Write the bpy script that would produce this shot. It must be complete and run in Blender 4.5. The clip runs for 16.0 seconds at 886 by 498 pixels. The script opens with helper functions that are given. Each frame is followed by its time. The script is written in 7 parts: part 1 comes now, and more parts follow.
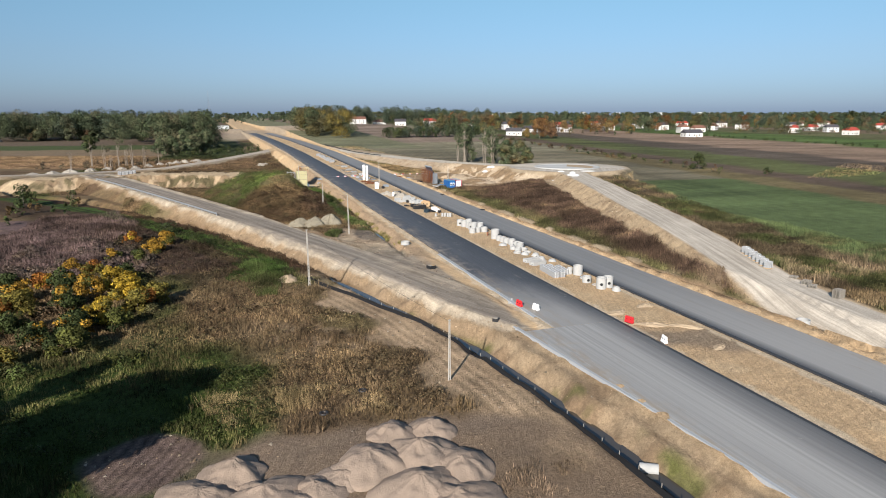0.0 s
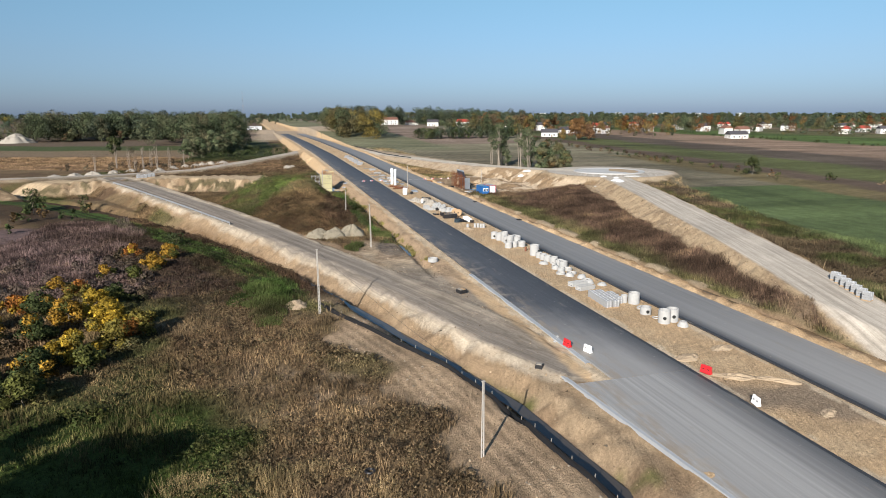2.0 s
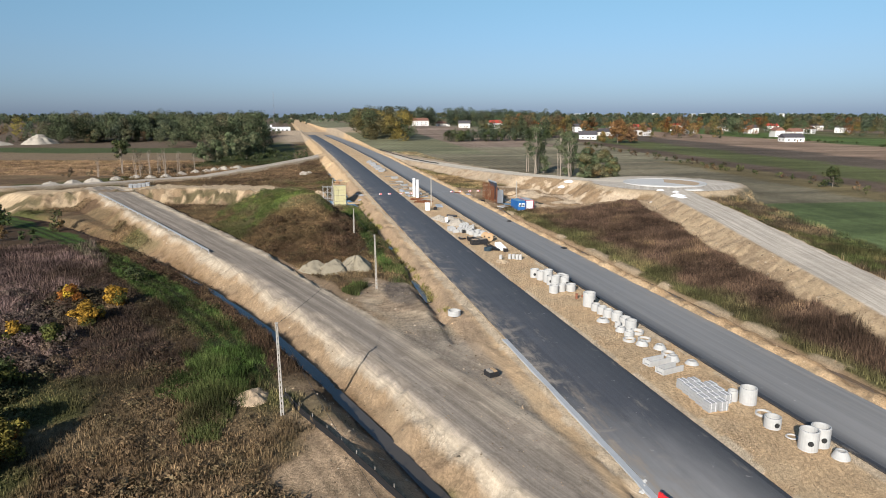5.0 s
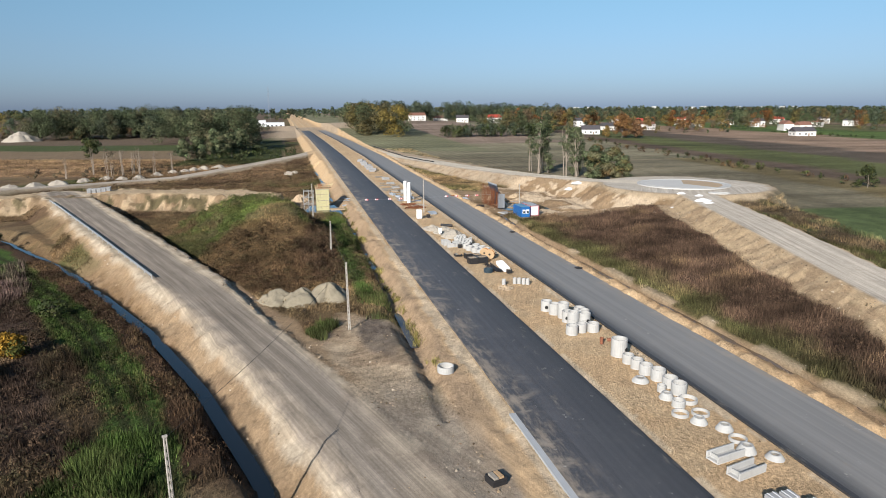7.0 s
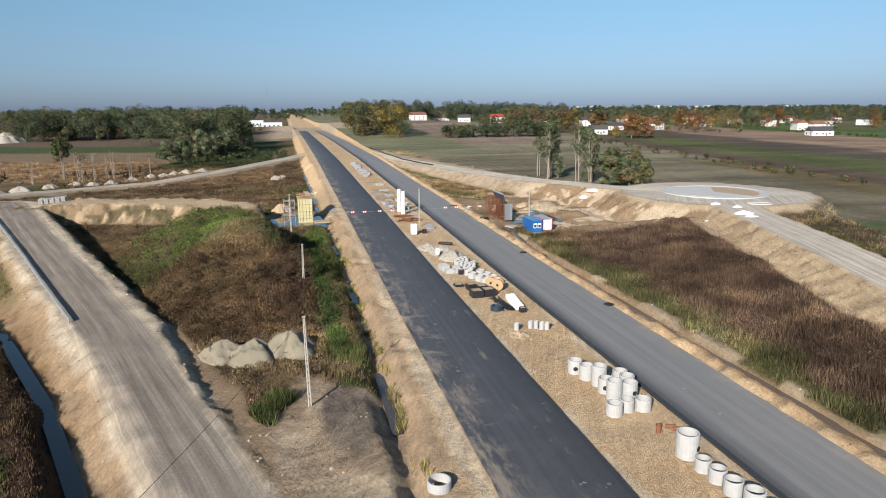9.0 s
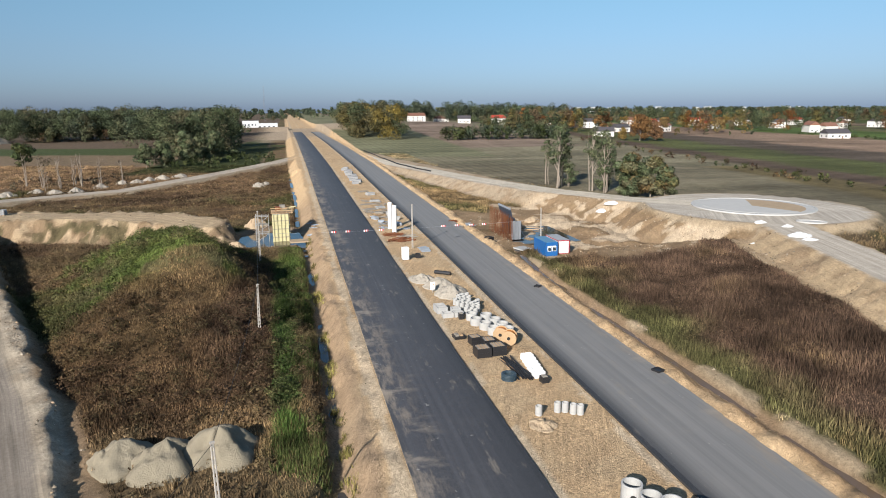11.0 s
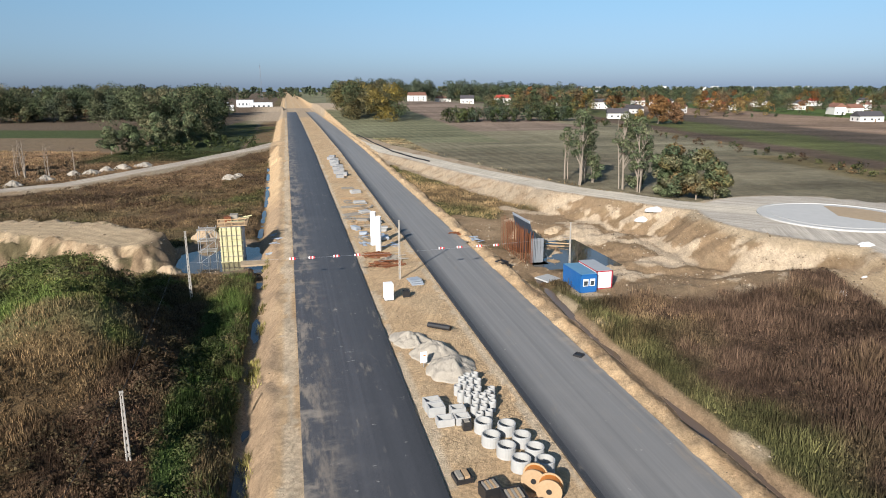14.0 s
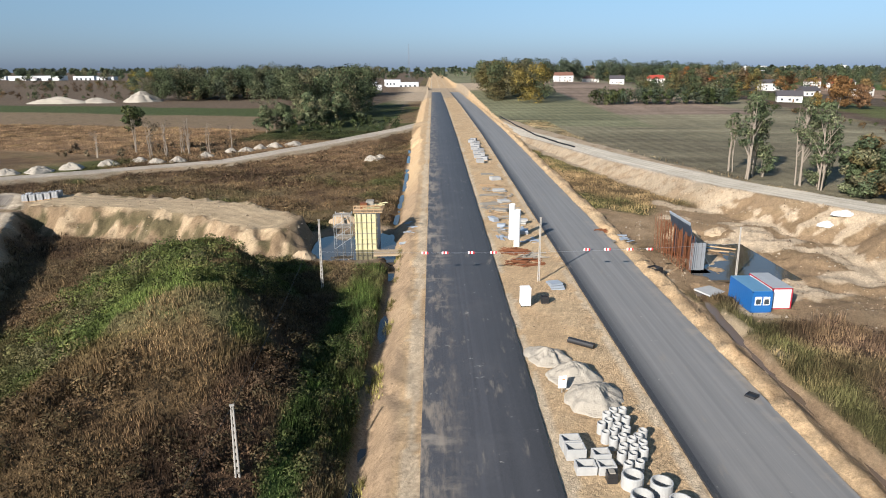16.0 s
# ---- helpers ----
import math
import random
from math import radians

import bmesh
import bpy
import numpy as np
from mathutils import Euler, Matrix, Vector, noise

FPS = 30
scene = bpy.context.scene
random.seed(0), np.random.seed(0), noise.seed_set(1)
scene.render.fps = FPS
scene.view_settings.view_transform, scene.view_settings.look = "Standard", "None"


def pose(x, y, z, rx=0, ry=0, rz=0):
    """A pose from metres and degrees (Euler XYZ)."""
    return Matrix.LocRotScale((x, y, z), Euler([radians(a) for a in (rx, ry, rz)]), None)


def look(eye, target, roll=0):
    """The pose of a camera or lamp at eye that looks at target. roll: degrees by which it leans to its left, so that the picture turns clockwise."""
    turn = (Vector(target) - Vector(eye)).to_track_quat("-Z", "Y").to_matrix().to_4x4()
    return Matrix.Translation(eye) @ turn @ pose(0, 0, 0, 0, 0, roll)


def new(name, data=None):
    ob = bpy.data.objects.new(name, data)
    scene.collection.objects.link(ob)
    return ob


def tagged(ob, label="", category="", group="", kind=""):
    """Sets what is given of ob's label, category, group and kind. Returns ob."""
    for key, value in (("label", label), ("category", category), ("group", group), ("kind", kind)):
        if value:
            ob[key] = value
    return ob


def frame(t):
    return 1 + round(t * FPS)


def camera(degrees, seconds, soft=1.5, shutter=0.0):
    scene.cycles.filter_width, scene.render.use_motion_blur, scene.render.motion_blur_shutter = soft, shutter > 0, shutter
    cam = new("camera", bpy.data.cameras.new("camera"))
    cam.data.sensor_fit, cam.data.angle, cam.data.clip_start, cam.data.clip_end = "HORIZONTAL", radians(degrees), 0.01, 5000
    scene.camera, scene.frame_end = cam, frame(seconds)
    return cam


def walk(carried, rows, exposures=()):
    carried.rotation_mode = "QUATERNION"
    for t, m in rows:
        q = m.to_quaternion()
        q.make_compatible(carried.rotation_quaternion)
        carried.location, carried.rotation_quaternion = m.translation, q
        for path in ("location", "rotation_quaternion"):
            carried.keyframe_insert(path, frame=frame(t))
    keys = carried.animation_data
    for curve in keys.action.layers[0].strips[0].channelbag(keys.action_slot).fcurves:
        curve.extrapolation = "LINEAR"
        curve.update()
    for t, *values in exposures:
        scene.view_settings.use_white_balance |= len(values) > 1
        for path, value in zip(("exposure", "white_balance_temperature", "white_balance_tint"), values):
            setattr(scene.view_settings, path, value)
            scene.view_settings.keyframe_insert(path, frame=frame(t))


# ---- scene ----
cam = camera(68.4, 16.0, soft=1.0)
PATH = [
    (0, (-41.782, 4.363, 28.477), (-41.143, 6.214, 28.068), -0.1),
    (0.5, (-40.67, 7.744, 28.311), (-40.028, 9.594, 27.904), 0.0),
    (1, (-39.408, 11.591, 28.327), (-38.826, 13.461, 27.921), -0.1),
    (1.5, (-37.956, 15.598, 28.377), (-37.413, 17.48, 27.97), -0.1),
    (2, (-36.52, 19.996, 28.444), (-35.974, 21.876, 28.037), -0.1),
    (2.5, (-35.023, 24.582, 28.528), (-34.475, 26.462, 28.119), 0.0),
    (3, (-33.457, 29.428, 28.693), (-32.908, 31.307, 28.285), 0.0),
    (3.5, (-31.74, 34.272, 28.866), (-31.284, 36.176, 28.456), -0.2),
    (4, (-30.073, 39.729, 29.032), (-29.615, 41.632, 28.62), -0.0),
    (4.2, (-29.402, 41.907, 29.049), (-28.949, 43.811, 28.639), 0.2),
    (6.3, (-22.633, 63.982, 29.343), (-22.179, 65.887, 28.938), -0.5),
    (6.5, (-21.975, 66.183, 29.344), (-21.519, 68.086, 28.932), -0.3),
    (7, (-20.299, 71.93, 29.339), (-19.844, 73.831, 28.916), -0.3),
    (7.5, (-18.729, 77.635, 29.231), (-18.274, 79.535, 28.803), -0.3),
    (8, (-17.116, 83.319, 29.129), (-16.661, 85.219, 28.703), -0.3),
    (8.5, (-15.61, 88.91, 29.021), (-15.155, 90.81, 28.595), -0.3),
    (9, (-14.039, 94.674, 28.976), (-13.59, 96.576, 28.552), -0.4),
    (9.2, (-13.401, 96.972, 28.95), (-12.958, 98.875, 28.525), -0.1),
    (11.3, (-7.257, 121.04, 29.034), (-6.806, 122.942, 28.612), -0.3),
    (11.5, (-6.671, 123.348, 29.042), (-6.224, 125.25, 28.616), -0.3),
    (12, (-5.243, 129.009, 29.127), (-4.796, 130.911, 28.7), -0.2),
    (12.5, (-3.783, 134.622, 29.148), (-3.338, 136.521, 28.705), -0.2),
    (13, (-2.365, 140.3, 29.148), (-1.922, 142.193, 28.679), -0.2),
    (13.5, (-1.013, 145.752, 29.241), (-0.57, 147.642, 28.759), -0.1),
    (14, (0.351, 150.802, 29.338), (0.793, 152.692, 28.856), -0.1),
    (14.5, (1.077, 154.525, 29.354), (1.518, 156.408, 28.845), -0.1),
    (15, (1.34, 157.014, 29.403), (1.78, 158.892, 28.877), 0.0),
    (15.5, (1.255, 158.21, 29.591), (1.405, 160.132, 29.058), -0.4),
    (16, (1.106, 158.864, 29.716), (1.134, 160.791, 29.178), -0.2),
]
walk(cam, [(t, look(eye, target, roll)) for t, eye, target, roll in PATH], exposures=[(0.0, 0.68), (12.5, 0.70), (16.0, 0.86)])

# ---- world, sun, exposure ----
SUN_EL = radians(25)
world = bpy.data.worlds.new("sky")
scene.world = world
world.use_nodes = True
wn, wl = world.node_tree.nodes, world.node_tree.links
sky = wn.new("ShaderNodeTexSky")
sky.sky_type = "NISHITA"
sky.sun_disc = False
sky.sun_elevation = SUN_EL
sky.sun_rotation = radians(217)
sky.air_density, sky.dust_density, sky.ozone_density = 1.0, 0.6, 2.5
bg = wn["Background"]
bg.inputs[1].default_value = 0.088
tc = wn.new("ShaderNodeTexCoord")
sep = wn.new("ShaderNodeSeparateXYZ")
ramp = wn.new("ShaderNodeValToRGB")
wl.new(tc.outputs["Generated"], sep.inputs[0])
wl.new(sep.outputs[2], ramp.inputs[0])
els = ramp.color_ramp.elements
for at, c in ((0.0, (0.355, 0.475, 0.86)), (0.03, (0.385, 0.505, 0.81)), (0.08, (0.475, 0.575, 0.76)), (0.16, (0.58, 0.715, 0.77)), (0.30, (0.62, 0.75, 0.76))):
    e = els[0] if at == 0.0 else els.new(at)
    e.position, e.color = at, (*c, 1)
els[-1].color = (0.86, 0.88, 0.88, 1)
mul = wn.new("ShaderNodeMix")
mul.data_type, mul.blend_type = "RGBA", "MULTIPLY"
mul.inputs[0].default_value = 1.0
wl.new(sky.outputs[0], mul.inputs[6])
wl.new(ramp.outputs[0], mul.inputs[7])
wl.new(mul.outputs[2], bg.inputs[0])
sun = new("sun", bpy.data.lights.new("sun", "SUN"))
sun.data.energy, sun.data.angle, sun.data.color = 5.0, radians(0.6), (1.0, 0.935, 0.86)
sun.matrix_world = look((0, 0, 60), (0.6, 0.8, 60 - math.tan(SUN_EL)))


# ---- materials ----
def material(name, rough=0.85, metal=0.0, spec=0.3):
    m = bpy.data.materials.new(name)
    m.use_nodes = True
    b = m.node_tree.nodes["Principled BSDF"]
    b.inputs["Roughness"].default_value = rough
    b.inputs["Metallic"].default_value = metal
    b.inputs["Specular IOR Level"].default_value = spec
    return m, m.node_tree.nodes, m.node_tree.links, b


def noise_node(n, l, scale, detail=4.0, rough=0.6, coords="Object", stretch=None, spin=0.0):
    c = n.new("ShaderNodeTexCoord")
    src = c.outputs[coords]
    if stretch:
        mp = n.new("ShaderNodeMapping")
        mp.inputs["Scale"].default_value = stretch
        if spin:
            rot = n.new("ShaderNodeMapping")
            rot.inputs["Rotation"].default_value = (0, 0, spin)
            l.new(src, rot.inputs[0])
            src = rot.outputs[0]
        l.new(src, mp.inputs[0])
        src = mp.outputs[0]
    t = n.new("ShaderNodeTexNoise")
    t.inputs["Scale"].default_value, t.inputs["Detail"].default_value, t.inputs["Roughness"].default_value = scale, detail, rough
    l.new(src, t.inputs["Vector"])
    return t.outputs[0]


def mixed(n, l, fac, a, b, blend="MIX"):
    m = n.new("ShaderNodeMix")
    m.data_type, m.blend_type = "RGBA", blend
    for sock, v in ((m.inputs[0], fac), (m.inputs[6], a), (m.inputs[7], b)):
        if isinstance(v, (int, float)):
            sock.default_value = v
        elif isinstance(v, tuple):
            sock.default_value = (*v, 1)
        else:
            l.new(v, sock)
    return m.outputs[2]


def ranged(n, l, v, lo, hi, a=0.0, b=1.0):
    m = n.new("ShaderNodeMapRange")
    for i, k in zip((1, 2, 3, 4), (lo, hi, a, b)):
        m.inputs[i].default_value = k
    l.new(v, m.inputs[0])
    return m.outputs[0]


def bumped(n, l, b, height, strength=0.4, dist=0.02):
    bp = n.new("ShaderNodeBump")
    bp.inputs["Strength"].default_value, bp.inputs["Distance"].default_value = strength, dist
    l.new(height, bp.inputs["Height"])
    l.new(bp.outputs[0], b.inputs["Normal"])


def plain(name, color, rough=0.7, metal=0.0, vary=0.18, scale=3.0, bump=0.15, spec=0.3, dist=0.01):
    """A surface of one colour with stains, grain and a slight difference from piece to piece."""
    m, n, l, b = material(name, rough, metal, spec)
    dark = tuple(c * (1 - vary) for c in color)
    lite = tuple(min(1, c * (1 + vary)) for c in color)
    col = mixed(n, l, noise_node(n, l, scale), dark, lite)
    info = n.new("ShaderNodeObjectInfo")
    col = mixed(n, l, ranged(n, l, info.outputs["Random"], 0, 1, 0, 0.25), col, dark)
    l.new(col, b.inputs["Base Color"])
    bumped(n, l, b, noise_node(n, l, scale * 9), bump, dist)
    return m


def tinted(name, attr="tint", rough=0.9, island=0.35, spec=0.15):
    """Foliage and litter: the colour is carried by the mesh, and varies leaf by leaf."""
    m, n, l, b = material(name, rough, 0.0, spec)
    a = n.new("ShaderNodeAttribute")
    a.attribute_name = attr
    g = n.new("ShaderNodeNewGeometry")
    k = ranged(n, l, g.outputs["Random Per Island"], 0, 1, 1 - island, 1 + island)
    mul = n.new("ShaderNodeVectorMath")
    mul.operation = "SCALE"
    l.new(a.outputs["Color"], mul.inputs[0])
    l.new(k, mul.inputs["Scale"])
    l.new(mul.outputs[0], b.inputs["Base Color"])
    return m


# ground: the kind of soil is carried by the mesh, the grain comes from noise
mat_ground, n, l, b = material("ground_soil", 0.95, 0.0, 0.1)
a = n.new("ShaderNodeAttribute")
a.attribute_name = "tint"
sa = n.new("ShaderNodeAttribute")
sa.attribute_name = "sandy"
fine = noise_node(n, l, 3.0, 8.0, 0.80)
grain = noise_node(n, l, 11.0, 3.0, 0.7)
mid = noise_node(n, l, 0.35, 6.0, 0.65)
big = noise_node(n, l, 0.09, 5.0, 0.6)
ruts = noise_node(n, l, 1.0, 5.0, 0.65, stretch=(2.2, 0.10, 1), spin=0.40)
cross = noise_node(n, l, 1.0, 4.0, 0.65, stretch=(0.45, 1.6, 1), spin=-0.5)


def scaled(col, k):
    v = n.new("ShaderNodeVectorMath")
    v.operation = "SCALE"
    l.new(col, v.inputs[0])
    l.new(k, v.inputs["Scale"])
    return v.outputs[0]


def times(p, q):
    v = n.new("ShaderNodeMath")
    v.operation = "MULTIPLY"
    l.new(p, v.inputs[0])
    l.new(q, v.inputs[1])
    return v.outputs[0]


wo = n.new("ShaderNodeAttribute")
wo.attribute_name = "worn"
soil = scaled(a.outputs["Color"], times(ranged(n, l, fine, 0.34, 0.66, 0.5, 1.5), ranged(n, l, mid, 0.3, 0.7, 0.75, 1.25)))
sand = scaled(a.outputs["Color"], times(ranged(n, l, fine, 0.34, 0.66, 0.74, 1.24), times(ranged(n, l, ruts, 0.32, 0.68, 0.86, 1.13), ranged(n, l, cross, 0.32, 0.68, 0.90, 1.10))))
sand = mixed(n, l, ranged(n, l, mid, 0.50, 0.70, 0, 0.26), sand, (0.24, 0.165, 0.10))
sand = mixed(n, l, ranged(n, l, big, 0.54, 0.70, 0, 0.28), sand, (0.47, 0.36, 0.235))


def tracks(spin, size):
    """Tyre prints: broken bands across the ground."""
    c = n.new("ShaderNodeTexCoord")
    mp = n.new("ShaderNodeMapping")
    mp.inputs["Rotation"].default_value = (0, 0, spin)
    wv = n.new("ShaderNodeTexWave")
    for key, val in (("Scale", size), ("Distortion", 26.0), ("Detail", 5.0), ("Detail Scale", 0.3), ("Detail Roughness", 0.8)):
        wv.inputs[key].default_value = val
    l.new(c.outputs["Object"], mp.inputs[0])
    l.new(mp.outputs[0], wv.inputs["Vector"])
    return wv.outputs["Fac"]


choose = noise_node(n, l, 0.28, 3.0, 0.6, stretch=(1, 1, 1), spin=0.9)
prints = mixed(n, l, ranged(n, l, choose, 0.44, 0.56, 0, 1), tracks(0.4, 0.6), tracks(-0.75, 0.5))
driven = ranged(n, l, prints, 0.15, 0.65, 0.76, 1.08)
prints = mixed(n, l, ranged(n, l, mid, 0.40, 0.54, 0, 1), prints, (0.6, 0.6, 0.6))
la = n.new("ShaderNodeAttribute")
la.attribute_name = "lane"
lz = n.new("ShaderNodeSeparateXYZ")
l.new(la.outputs["Vector"], lz.inputs[0])
driven = mixed(n, l, lz.outputs[2], ranged(n, l, prints, 0.1, 0.7, 0.87, 1.04), driven)
sand = scaled(sand, times(driven, ranged(n, l, grain, 0.3, 0.7, 0.82, 1.18)))


def wheel_marks(across, lengthways, detail):
    """Streaks that follow the line of a track."""
    mp = n.new("ShaderNodeMapping")
    mp.inputs["Scale"].default_value = (across, lengthways, 1)
    l.new(la.outputs["Vector"], mp.inputs[0])
    t = n.new("ShaderNodeTexNoise")
    t.inputs["Scale"].default_value, t.inputs["Detail"].default_value, t.inputs["Roughness"].default_value = 1.0, detail, 0.65
    l.new(mp.outputs[0], t.inputs["Vector"])
    return t.outputs[0]


marks = times(ranged(n, l, wheel_marks(1.1, 0.02, 3.0), 0.35, 0.65, 0.78, 1.20), ranged(n, l, wheel_marks(5.0, 0.09, 4.0), 0.33, 0.67, 0.80, 1.18))
worn = scaled(a.outputs["Color"], times(ranged(n, l, fine, 0.34, 0.66, 0.84, 1.16), times(marks, ranged(n, l, big, 0.35, 0.65, 0.88, 1.10))))
worn = mixed(n, l, ranged(n, l, mid, 0.52, 0.70, 0, 0.25), worn, (0.22, 0.175, 0.135))
sand = mixed(n, l, wo.outputs["Fac"], sand, worn)
l.new(mixed(n, l, sa.outputs["Fac"], soil, sand), b.inputs["Base Color"])
hsum = n.new("ShaderNodeMath")
hsum.operation = "ADD"
l.new(times(fine, ranged(n, l, mid, 0.3, 0.7, 0.5, 1.5)), hsum.inputs[0])
l.new(times(times(ruts, cross), ranged(n, l, prints, 0, 1, 0.85, 1.15)), hsum.inputs[1])
bumped(n, l, b, times(hsum.outputs[0], ranged(n, l, wo.outputs["Fac"], 0, 1, 1.0, 0.18)), 0.8, 0.22)


def asphalt(name, color, dust, streaks=0.5, sandy_edge=None, dark_edge=None, dusty_y=None):
    """Asphalt with wheel streaks and dusty blots; sandy_edge and dark_edge: (x from, x to) across the road, where sand lies or fresh bitumen shows."""
    m, n, l, b = material(name, 0.58, 0.0, 0.4)
    long = noise_node(n, l, 0.6, 5.0, 0.6, stretch=(3.0, 0.03, 1))
    blot = noise_node(n, l, 0.16, 6.0, 0.66)
    grit = noise_node(n, l, 14.0, 3.0, 0.7)
    patch = noise_node(n, l, 0.8, 6.0, 0.68, stretch=(1.0, 0.22, 1))
    col = mixed(n, l, ranged(n, l, long, 0.36, 0.66, 0, streaks), color, tuple(c * 1.7 for c in color))
    col = mixed(n, l, ranged(n, l, blot, 0.50, 0.80, 0, 0.35), col, dust)
    c = n.new("ShaderNodeTexCoord")
    sp = n.new("ShaderNodeSeparateXYZ")
    l.new(c.outputs["Object"], sp.inputs[0])
    if dusty_y:
        k = n.new("ShaderNodeMath")
        k.operation = "MULTIPLY_ADD"
        l.new(patch, k.inputs[0])
        k.inputs[1].default_value = 16.0
        k2 = n.new("ShaderNodeMath")
        k2.operation = "MULTIPLY_ADD"
        l.new(sp.outputs[0], k2.inputs[0])
        k2.inputs[1].default_value = 1.1
        l.new(sp.outputs[1], k2.inputs[2])
        l.new(k2.outputs[0], k.inputs[2])
        col = mixed(n, l, ranged(n, l, k.outputs[0], *dusty_y, 0, 0.92), col, mixed(n, l, long, (0.26, 0.25, 0.235), (0.325, 0.31, 0.29)))
    if dark_edge:
        col = mixed(n, l, ranged(n, l, sp.outputs[0], *dark_edge, 0, 0.75), col, (0.022, 0.022, 0.025))
    if sandy_edge:
        k = n.new("ShaderNodeMath")
        k.operation = "MULTIPLY"
        l.new(ranged(n, l, sp.outputs[0], *sandy_edge, 0, 1), k.inputs[0])
        l.new(ranged(n, l, patch, 0.47, 0.60, 0, 0.9), k.inputs[1])
        col = mixed(n, l, k.outputs[0], col, (0.27, 0.22, 0.165))
    if sandy_edge:
        smear = noise_node(n, l, 1.0, 5.0, 0.62, stretch=(0.22, 0.34, 1))
        k = n.new("ShaderNodeMath")
        k.operation = "MULTIPLY"
        l.new(ranged(n, l, sp.outputs[0], sandy_edge[0] * 1.3 - 0.3 * sandy_edge[1], sandy_edge[1], 0, 1), k.inputs[0])
        l.new(ranged(n, l, smear, 0.55, 0.68, 0, 0.75), k.inputs[1])
        col = mixed(n, l, k.outputs[0], col, (0.32, 0.27, 0.21))
        specks = noise_node(n, l, 0.9, 3.0, 0.7)
        col = mixed(n, l, ranged(n, l, specks, 0.68, 0.74, 0, 0.7), col, (0.33, 0.31, 0.28))
    col = mixed(n, l, ranged(n, l, patch, 0.60, 0.72, 0, 0.6), col, (0.24, 0.205, 0.16))
    col = mixed(n, l, ranged(n, l, grit, 0.35, 0.65, 0, 0.2), col, (0.2, 0.2, 0.2))
    l.new(col, b.inputs["Base Color"])
    bumped(n, l, b, grit, 0.25, 0.01)
    return m


mat_asphalt = asphalt("fresh_asphalt", (0.037, 0.037, 0.041), (0.13, 0.127, 0.125), 0.9, (3.6, 0.2), (5.2, 9.2), (119, 96))
mat_asphalt_grey = asphalt("dusty_asphalt", (0.158, 0.152, 0.144), (0.25, 0.232, 0.208), 0.5, (28.6, 30.2), (22.6, 21.0), (142, 98))
mat_asphalt_pale = asphalt("pale_base_course", (0.25, 0.242, 0.228), (0.32, 0.305, 0.285), 0.6, (0.0, -2.5), (4.5, 9.3))
mat_asphalt_edge = asphalt("bitumen_edge", (0.016, 0.016, 0.018), (0.03, 0.03, 0.03), 0.3)
mat_drysand = plain("dry_sand", (0.38, 0.29, 0.195), 0.95, 0, 0.25, 0.9, 0.7, 0.1, 0.12)
mat_palesand = plain("pale_sand", (0.34, 0.305, 0.255), 0.95, 0, 0.25, 0.9, 0.7, 0.1, 0.12)
mat_concrete = plain("concrete", (0.36, 0.36, 0.352), 0.85, 0, 0.22, 1.6, 0.2)
mat_kerb = plain("kerb_concrete", (0.42, 0.42, 0.41), 0.85, 0, 0.15, 1.5)
mat_water, n, l, b = material("ditch_water", 0.06, 0.0, 0.5)
b.inputs["Base Color"].default_value = (0.06, 0.05, 0.038, 1)
bumped(n, l, b, noise_node(n, l, 2.5), 0.06, 0.02)
mat_mudwater, n, l, b = material("muddy_water", 0.15, 0.0, 0.5)
b.inputs["Base Color"].default_value = (0.13, 0.085, 0.05, 1)
bumped(n, l, b, noise_node(n, l, 2.5), 0.06, 0.02)
mat_leaf = tinted("leaves", rough=0.8, island=0.5)
mat_weed = tinted("weeds", rough=0.95, island=0.55)


# ---- lie of the land ----
def step(lo, hi, v):
    t = np.clip((v - lo) / (hi - lo), 0, 1)
    return t * t * (3 - 2 * t)


LATTICE = np.random.default_rng(5).random(1 << 18)


def value_noise(x, y, size, seed):
    u, v = np.asarray(x, float) / size, np.asarray(y, float) / size
    i, j = np.floor(u), np.floor(v)
    fu, fv = u - i, v - j
    fu, fv = fu * fu * (3 - 2 * fu), fv * fv * (3 - 2 * fv)
    i, j = i.astype(np.int64) + 37 * seed, j.astype(np.int64) + 91 * seed
    i0, i1, j0, j1 = i & 511, (i + 1) & 511, (j & 511) << 9, ((j + 1) & 511) << 9
    a, b, c, d = LATTICE[i0 + j0], LATTICE[i1 + j0], LATTICE[i0 + j1], LATTICE[i1 + j1]
    a = a + (b - a) * fu
    return a + (c + (d - c) * fu - a) * fv - 0.5


def fbm(x, y, size, seed, octaves=3):
    return sum(value_noise(x, y, size / 2**k, seed + k) / 2**k for k in range(octaves))


ROAD_Y = (-200, 0, 80, 200, 260, 420, 600, 900, 1500, 6000)
ROAD_Z = (-2, -0.8, 0, 1.3, 2.3, 4.6, 4.8, 3, 3, 3)


def road_z(y):
    return np.interp(y, ROAD_Y, ROAD_Z)


